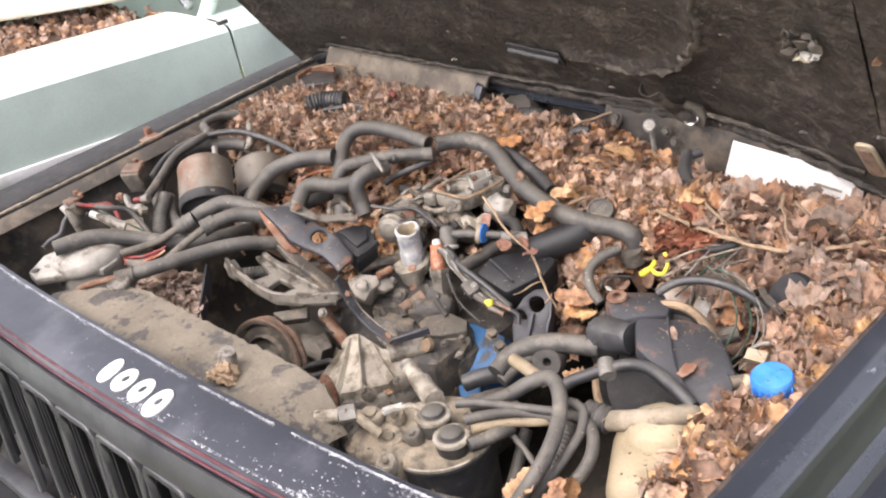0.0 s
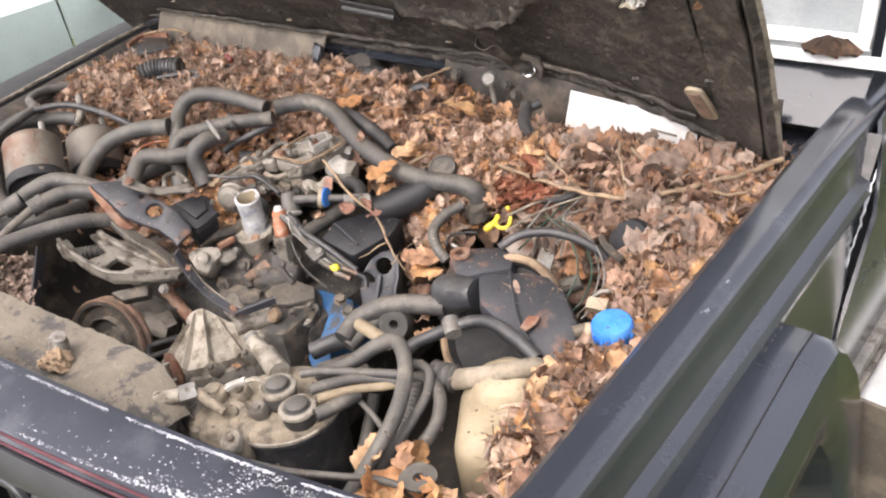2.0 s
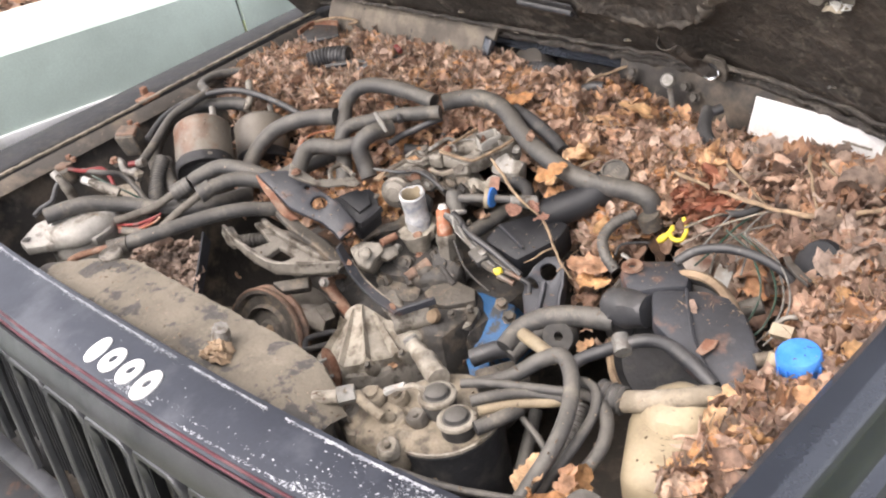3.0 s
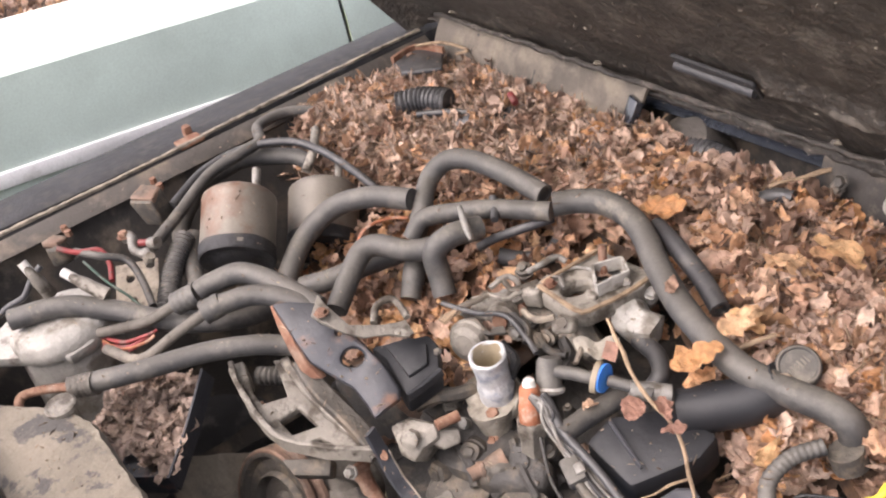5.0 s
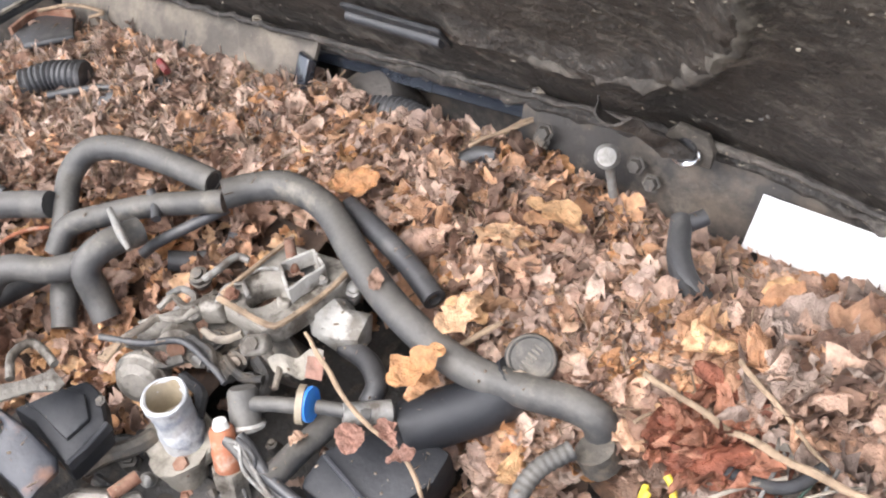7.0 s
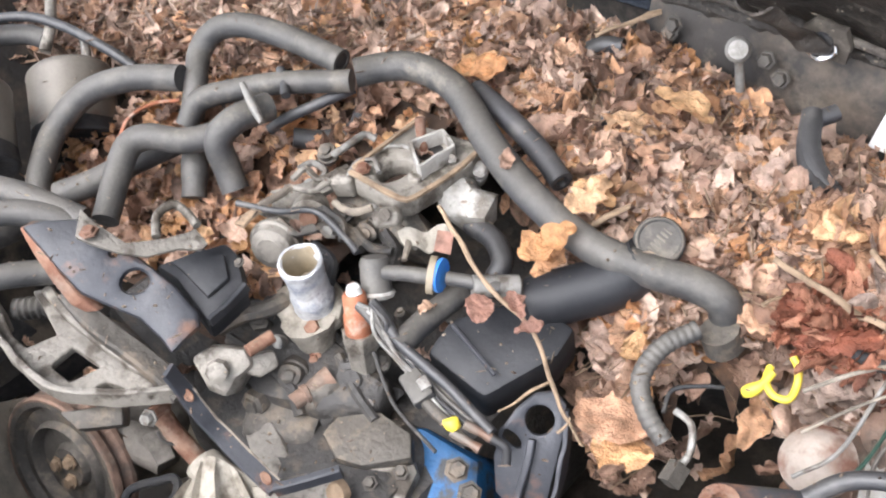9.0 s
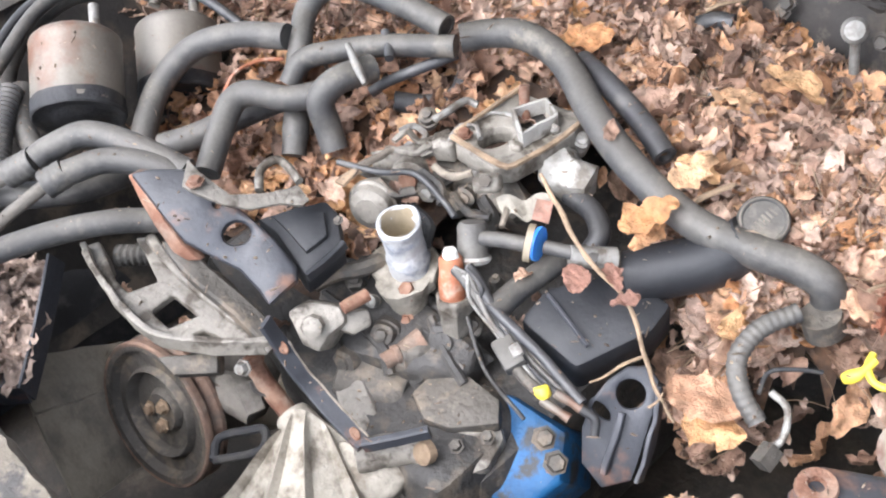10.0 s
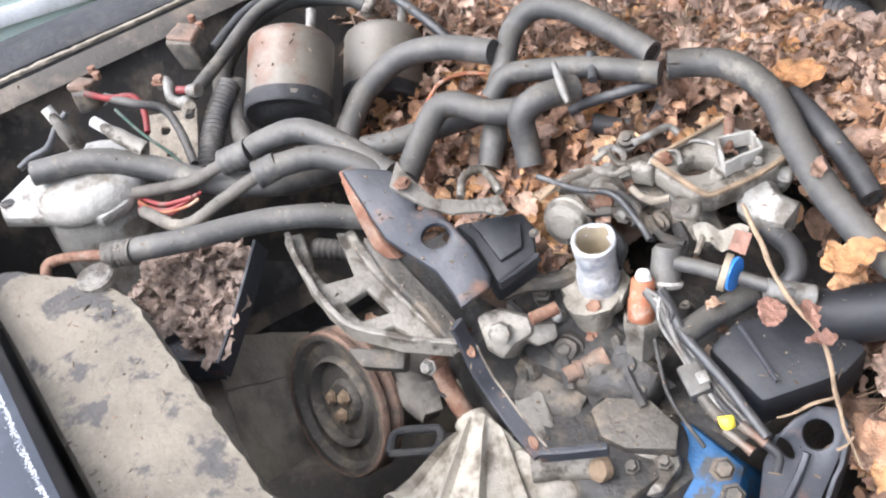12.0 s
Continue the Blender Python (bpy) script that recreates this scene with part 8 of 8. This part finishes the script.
def mound(x, y):
    rise = 0.968 + 0.012 * noise.noise(Vector((x * 7, y * 7, 3))) + 0.006 * noise.noise(Vector((x * 20, y * 20, 8)))
    dip = min(1.0, max(0.0, (0.68 - y) / 0.22)) * min(1.0, max(0.0, (x - 0.08) / 0.1)) * min(1.0, max(0.0, (0.60 - x) / 0.1))
    rise -= 0.075 * dip
    rise += 0.012 * max(0.0, x - 0.5) / 0.2
    rise -= 0.044 * min(1.0, max(0.0, (y - 0.70) / 0.12)) * min(1.0, max(0.0, (x - 0.10) / 0.15))
    c = cover(x, y)
    return 0.74 + (rise - 0.74) * (0.35 * c + 0.65 * min(1.0, c * 2.2)) if c < 1 else rise


base = sheet(lambda u, v: (-0.69 + 1.43 * u, -0.03 + 0.88 * v, mound(-0.69 + 1.43 * u, -0.03 + 0.88 * v) - 0.012), 110, 70)
bmesh.ops.delete(base, geom=[f for f in base.faces if cover(*f.calc_center_median()[:2]) < 0.45], context="FACES")
litter = tagged(part("leaf_litter", base, M["soil"]), "deep drift of dry brown leaves filling the bay", "leaf litter", kind="stuff")


def leaf_shape(rng, nu=14, nv=8, calm=1.0):
    """Points and quads of one curled and crumpled dry leaf, one unit long, lying along x."""
    wide, roll, arch = rng.uniform(0.27, 0.44), rng.uniform(-1.1, 1.3) * calm, rng.uniform(-1.5, 1.5) * calm
    fold, twist, tip = rng.uniform(0.0, 0.6) * calm, rng.uniform(-0.9, 0.9) * calm, rng.uniform(0.62, 0.95)
    teeth, ph, seed = rng.choice((5, 7, 9)), rng.uniform(0, 6), Vector((rng.uniform(0, 50), rng.uniform(0, 50), 0))
    torn, veins = rng.uniform(0.1, 0.6), rng.uniform(3.5, 5.5)
    lobes, depth = rng.choice((2, 3, 3, 4)), rng.choice((0.0, 0.10, 0.22, 0.30))
    pts = []
    for i in range(nu + 1):
        u = i / nu
        w = wide * max(0.05, math.sin(math.pi * min(0.985, 0.03 + 0.95 * u ** tip))) ** 0.62
        for j in range(nv + 1):
            v = 2 * j / nv - 1
            rim = abs(v) ** 3
            side = 1 if v > 0 else -1
            x = u - 0.5 + rim * 0.03 * math.sin(2 * teeth * u + ph)
            y = v * w * (1 - rim * torn * max(0.0, noise.noise(Vector((u * 4, side * 7, ph)))) + rim * 0.06 * math.sin(teeth * 2 * math.pi * u + ph) + abs(v) ** 1.5 * depth * math.sin(lobes * 2 * math.pi * u + ph))
            q = Vector((x * 2.6, y * 2.6, 0)) + seed
            z = fold * abs(y) + twist * x * y + 0.24 * noise.noise(q) + 0.22 * abs(noise.noise(q * 2.1)) + 0.10 * noise.noise(q * 4.5) + 0.06 * abs(noise.noise(q * 9))
            z += 0.016 * math.cos(2 * math.pi * (veins * u - 1.1 * abs(v)))
            k1 = 2.4 * roll or 1e-3
            y, z = math.sin(k1 * y) / k1 if abs(k1 * y) < 2.6 else y * 0.2, z + (1 - math.cos(k1 * y)) / k1
            k2 = arch or 1e-3
            x, z = math.sin(k2 * x) / k2 + z * 0.25 * math.sin(k2 * x), z + (1 - math.cos(k2 * x)) / k2
            pts.append((x, y, z))
    quads = [(i * (nv + 1) + j, (i + 1) * (nv + 1) + j, (i + 1) * (nv + 1) + j + 1, i * (nv + 1) + j + 1) for i in range(nu) for j in range(nv)]
    return np.array(pts), quads


rng = random.Random(7)
SHAPES = [leaf_shape(rng) for _ in range(32)]
CALM = [leaf_shape(rng, 14, 8, 0.45) for _ in range(8)]
BITS = [leaf_shape(rng, 5, 4, 0.6) for _ in range(32)]


def leaf_pose(x, y, z, size, flat=1.0):
    e = Euler((rng.gauss(0, 0.5) * flat, rng.gauss(0, 0.5) * flat, rng.uniform(0, 6.283)))
    return Matrix.LocRotScale((x, y, z), e, (size, size, size))


def strew(name, mat, spots, parent, label="", shapes=None):
    """Many leaves as one mesh."""
    allp, allq, n = [], [], 0
    for m in spots:
        p, q = (shapes or SHAPES)[rng.randrange(32)]
        a = np.array(m)
        allp.append(p @ a[:3, :3].T + a[:3, 3])
        allq += [tuple(i + n for i in f) for f in q]
        n += len(p)
    me = bpy.data.meshes.new(name)
    me.from_pydata(np.concatenate(allp).tolist(), [], allq)
    for p in me.polygons:
        p.use_smooth = True
    me.materials.append(M[mat])
    ob = new(name, me)
    ob.parent = parent
    return tagged(ob, label, kind="stuff")


def spots(count, lo, hi, lift=0.0, where=None, flat=1.0):
    out = []
    while len(out) < count:
        x, y = rng.uniform(-0.69, 0.745), rng.uniform(-0.02, 0.85)
        c = cover(x, y)
        if rng.random() > c or (where and not where(x, y)) or math.hypot(x - 0.695, y - 0.343) < 0.034 or math.hypot(x - 0.612, y - 0.530) < 0.040 or math.hypot(x - 0.640, y - 0.750) < 0.028:
            continue
        out.append(leaf_pose(x, y, mound(x, y) + lift + rng.uniform(-0.010, 0.009), rng.uniform(lo, hi), flat))
    return out


strew("small_leaves", "leaf", spots(5200, 0.010, 0.026, -0.001, None, 1.3), litter, "small crumbled brown leaves", BITS)
strew("brown_leaves", "leaf", spots(2000, 0.024, 0.052, 0.005, lambda x, y: (x > -0.22 or rng.random() < 0.6) and x < 0.36 + 0.1 * rng.random()), litter, "curled brown leaves")
strew("damp_leaves", "leaf_dark", spots(620, 0.028, 0.058, 0.004, lambda x, y: x > 0.36, 1.1), litter, "damp dark brown leaves")
strew("broad_leaves", "leaf_dark", spots(190, 0.055, 0.092, 0.009, lambda x, y: 0.40 < x < 0.69 and y > 0.5, 0.6), litter, "broad flat brown leaves")
strew("broad_grey_leaves", "leaf_tray", spots(150, 0.050, 0.088, 0.010, lambda x, y: 0.42 < x < 0.69 and y > 0.5, 0.6), litter, "broad flat grey-brown leaves")
strew("broad_dry_leaves", "leaf", spots(150, 0.044, 0.070, 0.007, lambda x, y: -0.05 < x < 0.42 and y > 0.665, 0.65), litter, "broad flat pale brown leaves")
strew("grey_leaves", "leaf_grey", spots(900, 0.016, 0.036, 0.006, lambda x, y: x < 0.05 or rng.random() < 0.3, 1.2), litter, "curled grey-brown leaves")
strew("orange_leaves", "leaf_warm", spots(460, 0.016, 0.038, 0.006, lambda x, y: x > -0.3), litter, "paler orange leaves")
strew("shreds", "leaf", [m @ Matrix.Diagonal((1.6, 0.4, 0.7, 1)) for m in spots(3000, 0.008, 0.022, 0.007, lambda x, y: x < -0.2 or x > 0.64 or rng.random() < 0.06, 1.8)], litter, "shredded leaf bits", BITS)
strew("grey_shreds", "leaf_grey", [m @ Matrix.Diagonal((1.9, 0.35, 0.7, 1)) for m in spots(2300, 0.010, 0.030, 0.008, lambda x, y: x < -0.15 or (x > 0.6 and rng.random() < 0.5), 1.8)], litter, "shredded grey leaf and bark bits", BITS)
red = []
for _ in range(66):
    x, y = max(0.378 + 0.02 * rng.random(), rng.gauss(0.418, 0.028)), max(0.572 + 0.02 * rng.random(), rng.gauss(0.592, 0.026))
    red.append(leaf_pose(x, y, 0.976 + 0.10 * min(0.0, y - 0.56) + rng.uniform(-0.014, 0.012), rng.uniform(0.030, 0.048), 1.0) @ Matrix.Diagonal((1.35, 0.62, 0.8, 1)))
strew("red_leaves", "leaf_red", red, litter, "long red leaves heaped by the hose")
meshes = {}
for k in range(32):
    for mat in ("leaf", "leaf_warm", "leaf_dark"):
        me = bpy.data.meshes.new("leaf")
        me.from_pydata(SHAPES[k][0].tolist(), [], SHAPES[k][1])
        for p in me.polygons:
            p.use_smooth = True
        me.materials.append(M[mat])
        meshes[k, mat] = me


for k in range(8):
    for mat in ("leaf_warm", "leaf_pink"):
        me = bpy.data.meshes.new("leaf")
        me.from_pydata((CALM[k][0] * np.array((1.0, 1.0, 0.55))).tolist(), [], CALM[k][1])
        for p in me.polygons:
            p.use_smooth = True
        me.materials.append(M[mat])
        meshes[100 + k, mat] = me


def big_leaf(m, mat, calm=False):
    ob = new("leaf", meshes[100 + rng.randrange(8) if calm else rng.randrange(32), mat])
    ob.parent = litter
    ob.matrix_basis = m
    return ob


for m in spots(290, 0.030, 0.056, 0.010, lambda x, y: y < 0.86 and x > -0.3):
    big_leaf(m, "leaf_warm" if rng.random() < 0.40 else "leaf_dark" if m.translation.x > 0.45 else "leaf")
for p, s in (((0.298, 0.474, 0.902), 0.062), ((0.316, 0.462, 0.890), 0.050), ((0.180, 0.552, 0.950), 0.042), ((0.182, 0.619, 0.980), 0.045), ((0.176, 0.750, 0.985), 0.05), ((0.154, 0.710, 0.985), 0.048), ((-0.028, 0.710, 0.990), 0.048), ((0.170, 0.559, 0.965), 0.036), ((-0.214, 0.785, 0.995), 0.05), ((0.675, 0.254, 0.990), 0.06), ((0.163, 0.706, 0.993), 0.062), ((0.187, 0.751, 0.993), 0.066), ((0.190, 0.604, 0.993), 0.056), ((0.194, 0.538, 0.993), 0.054), ((-0.014, 0.706, 0.993), 0.056), ((0.069, 0.701, 0.993), 0.040)):
    big_leaf(leaf_pose(p[0], p[1], p[2] + 0.003, s, 0.35), "leaf_warm", True)
# stalks and stems lying in the drift
stp, stq = [], []
for m in spots(2200, 0.02, 0.065, 0.011, None, 0.8):
    n0, w = len(stp), rng.uniform(0.0004, 0.0010)
    bow = rng.uniform(-0.25, 0.25)
    for f in (-0.5, -0.17, 0.17, 0.5):
        c = m @ Vector((f, bow * f * f * 2, 0.1 * f))
        stp += [tuple(c + Vector((0, 0, w))), tuple(c + Vector((w, w, -w))), tuple(c + Vector((-w, w * 0.3, -w)))]
    for k in range(3):
        for j in range(3):
            a, b2 = n0 + 3 * k + j, n0 + 3 * k + (j + 1) % 3
            stq.append((a, b2, b2 + 3, a + 3))
stm = bpy.data.meshes.new("stalks")
stm.from_pydata(stp, [], stq)
stm.materials.append(M["twig"])
sto = new("stalks", stm)
sto.parent = litter
tagged(sto, "thin dry stalks among the leaves", kind="stuff")
# leaves sunk between the hoses behind the bracket
def hollow(x, y):
    return 0.885 + 0.055 * max(0.0, (y - 0.45) / 0.2) + 0.012 * noise.noise(Vector((x * 14, y * 14, 2)))


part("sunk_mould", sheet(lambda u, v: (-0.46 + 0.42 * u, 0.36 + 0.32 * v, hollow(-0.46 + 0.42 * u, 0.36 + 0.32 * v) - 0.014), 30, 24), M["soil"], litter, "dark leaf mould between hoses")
sunk = []
for _ in range(620):
    x, y = rng.uniform(-0.45, -0.06), rng.uniform(0.37, 0.66)
    sunk.append(leaf_pose(x, y, hollow(x, y) + rng.uniform(-0.01, 0.01), rng.uniform(0.015, 0.042), 1.0))
strew("sunk_leaves", "leaf_dark", sunk[:430], litter, "brown leaves sunk between hoses")
strew("sunk_orange_leaves", "leaf_warm", sunk[430:], litter, "orange leaves sunk between hoses")
# scraps on the engine and hoses
scraps = []
for _ in range(45):
    x, y = rng.uniform(-0.45, 0.5), rng.uniform(0.2, 0.62)
    scraps.append(leaf_pose(x, y, 0.82 + rng.uniform(-0.02, 0.03), rng.uniform(0.012, 0.035), 1.2))
strew("fallen_scraps", "leaf", scraps, litter, "scraps of leaf fallen between engine parts")
pan = [Vector(p) for p in [(-0.325, 0.127, 0.928), (-0.263, 0.198, 0.928), (-0.172, 0.107, 0.898), (-0.297, 0.075, 0.905)]]
wet = []
for _ in range(170):
    u, v = rng.random(), rng.random()
    p = pan[0].lerp(pan[1], u).lerp(pan[3].lerp(pan[2], u), v)
    wet.append(leaf_pose(p.x, p.y, p.z + rng.uniform(0.003, 0.012), rng.uniform(0.016, 0.044), 0.45))
strew("tray_leaves", "leaf_tray", wet, litter, "wet leaves in the tray")
strew("corner_leaves", "leaf_warm", [leaf_pose(rng.gauss(0.60, 0.03), rng.gauss(0.03, 0.03), 0.955 + rng.uniform(-0.01, 0.02), rng.uniform(0.03, 0.055), 1.0) for _ in range(38)], litter, "pale orange leaves by the washer bottle")
# leaves on the hanging twig
for p, s in (((0.172, 0.470, 0.964), 0.026), ((0.196, 0.489, 0.966), 0.025), ((0.214, 0.482, 0.956), 0.022)):
    big_leaf(leaf_pose(*p, s * 1.15, 0.4), "leaf_pink", True)

# crumbs of leaf, seeds and needles lying on whatever faces up in the bay
verts, polys = [], []
for ob in list(scene.objects):
    if ob.type != "MESH" or ob.name.startswith(("ground", "leaf", "hood", "header")) or (ob.parent and ob.parent.name.startswith(("leaf_litter", "hood", "old_green", "storm"))):
        continue
    n0, mw = len(verts), ob.matrix_world if ob.parent is None else ob.parent.matrix_basis @ ob.matrix_parent_inverse @ ob.matrix_basis
    co = np.empty(len(ob.data.vertices) * 3)
    ob.data.vertices.foreach_get("co", co)
    if ob.parent is None:
        mw = ob.matrix_basis
    a = np.array(mw)
    verts += (co.reshape(-1, 3) @ a[:3, :3].T + a[:3, 3]).tolist()
    polys += [[i + n0 for i in p.vertices] for p in ob.data.polygons]
tree = BVHTree.FromPolygons(verts, polys)
cp2, cq2, bits, n_hit = [], [], [], 0
while n_hit < 5200:
    x, y = rng.uniform(-0.69, 0.74), rng.uniform(-0.045, 0.80)
    if noise.noise(Vector((x * 9, y * 9, 6))) + 0.25 < rng.random() * 0.7:
        continue
    n_hit += 1
    p, nrm, _, _ = tree.ray_cast(Vector((x, y, 1.10)), Vector((0, 0, -1)))
    if p is None or nrm.z < 0.45 or not 0.78 < p.z < 1.06:
        continue
    if rng.random() < 0.006 and y > 0.2:
        bits.append(leaf_pose(p.x, p.y, p.z + 0.003, rng.uniform(0.008, 0.022), 0.7))
        continue
    n0, r, st, a0 = len(cp2), 0.0004 + 0.0013 * rng.random() ** 2, rng.choice((1, 1, 1.6, 2.5, 6)), rng.uniform(0, 6.28)
    ex = Vector((math.cos(a0), math.sin(a0), 0))
    ey = nrm.cross(ex).normalized()
    ex = ey.cross(nrm)
    for k in range(5):
        b2 = 1.2566 * k
        cp2.append(tuple(p + nrm * 0.0006 + ex * (r * st ** 0.8 * math.cos(b2)) + ey * (r / st ** 0.3 * math.sin(b2))))
    cp2.append(tuple(p + nrm * (0.0008 + r * rng.uniform(0.4, 1.2))))
    cq2 += [(n0 + k, n0 + (k + 1) % 5, n0 + 5) for k in range(5)]
crm = bpy.data.meshes.new("crumbs")
crm.from_pydata(cp2, [], cq2)
crm.materials.append(M["crumb"])
cro = new("crumbs", crm)
cro.parent = litter
tagged(cro, "crumbs of leaf and seed", kind="stuff")
strew("engine_scraps", "leaf", bits, litter, "leaf scraps lying on engine parts")

# litter on the green car
dl = tagged(part("needle_litter", sheet(lambda u, v: (-1.44 - 0.42 * v, -0.3 + 1.22 * u, 1.045 - 0.10 * (1.22 * u - 0.6) + 0.03 * noise.noise(Vector((u * 14, v * 6, 2)))), 40, 14), M["soil"]), "dark pine needle litter on the green car", "litter", kind="stuff")
strew("needles", "leaf", [leaf_pose(-1.44 - rng.uniform(0, 0.42), y, 1.055 - 0.10 * (y - 0.3) + rng.uniform(0, 0.02), rng.uniform(0.015, 0.04), 1.6) for y in [rng.uniform(-0.3, 0.92) for _ in range(900)]], dl, "needles and bark bits")

# ---- grass by the running board ----
gp, gq = [], []
for _ in range(9000):
    x, y = rng.uniform(0.86, 2.3), rng.uniform(0.1, 3.2)
    h, a, w, lean = rng.uniform(0.12, 0.42), rng.uniform(0, 6.283), rng.uniform(0.002, 0.004), rng.uniform(0.02, 0.16)
    dx, dy = math.cos(a), math.sin(a)
    n = len(gp)
    for f, ww in ((0, 1), (0.55, 0.8), (1, 0.05)):
        px, py, pz = x + dx * lean * f * f, y + dy * lean * f * f, h * f
        gp += [(px - dy * w * ww, py + dx * w * ww, pz), (px + dy * w * ww, py - dx * w * ww, pz)]
    gq += [(n, n + 1, n + 3, n + 2), (n + 2, n + 3, n + 5, n + 4)]
gm = bpy.data.meshes.new("grass")
gm.from_pydata(gp, [], gq)
gm.materials.append(M["blade"])
tagged(new("grass", gm), "tall green and straw-coloured grass beside the truck", "grass", kind="stuff")
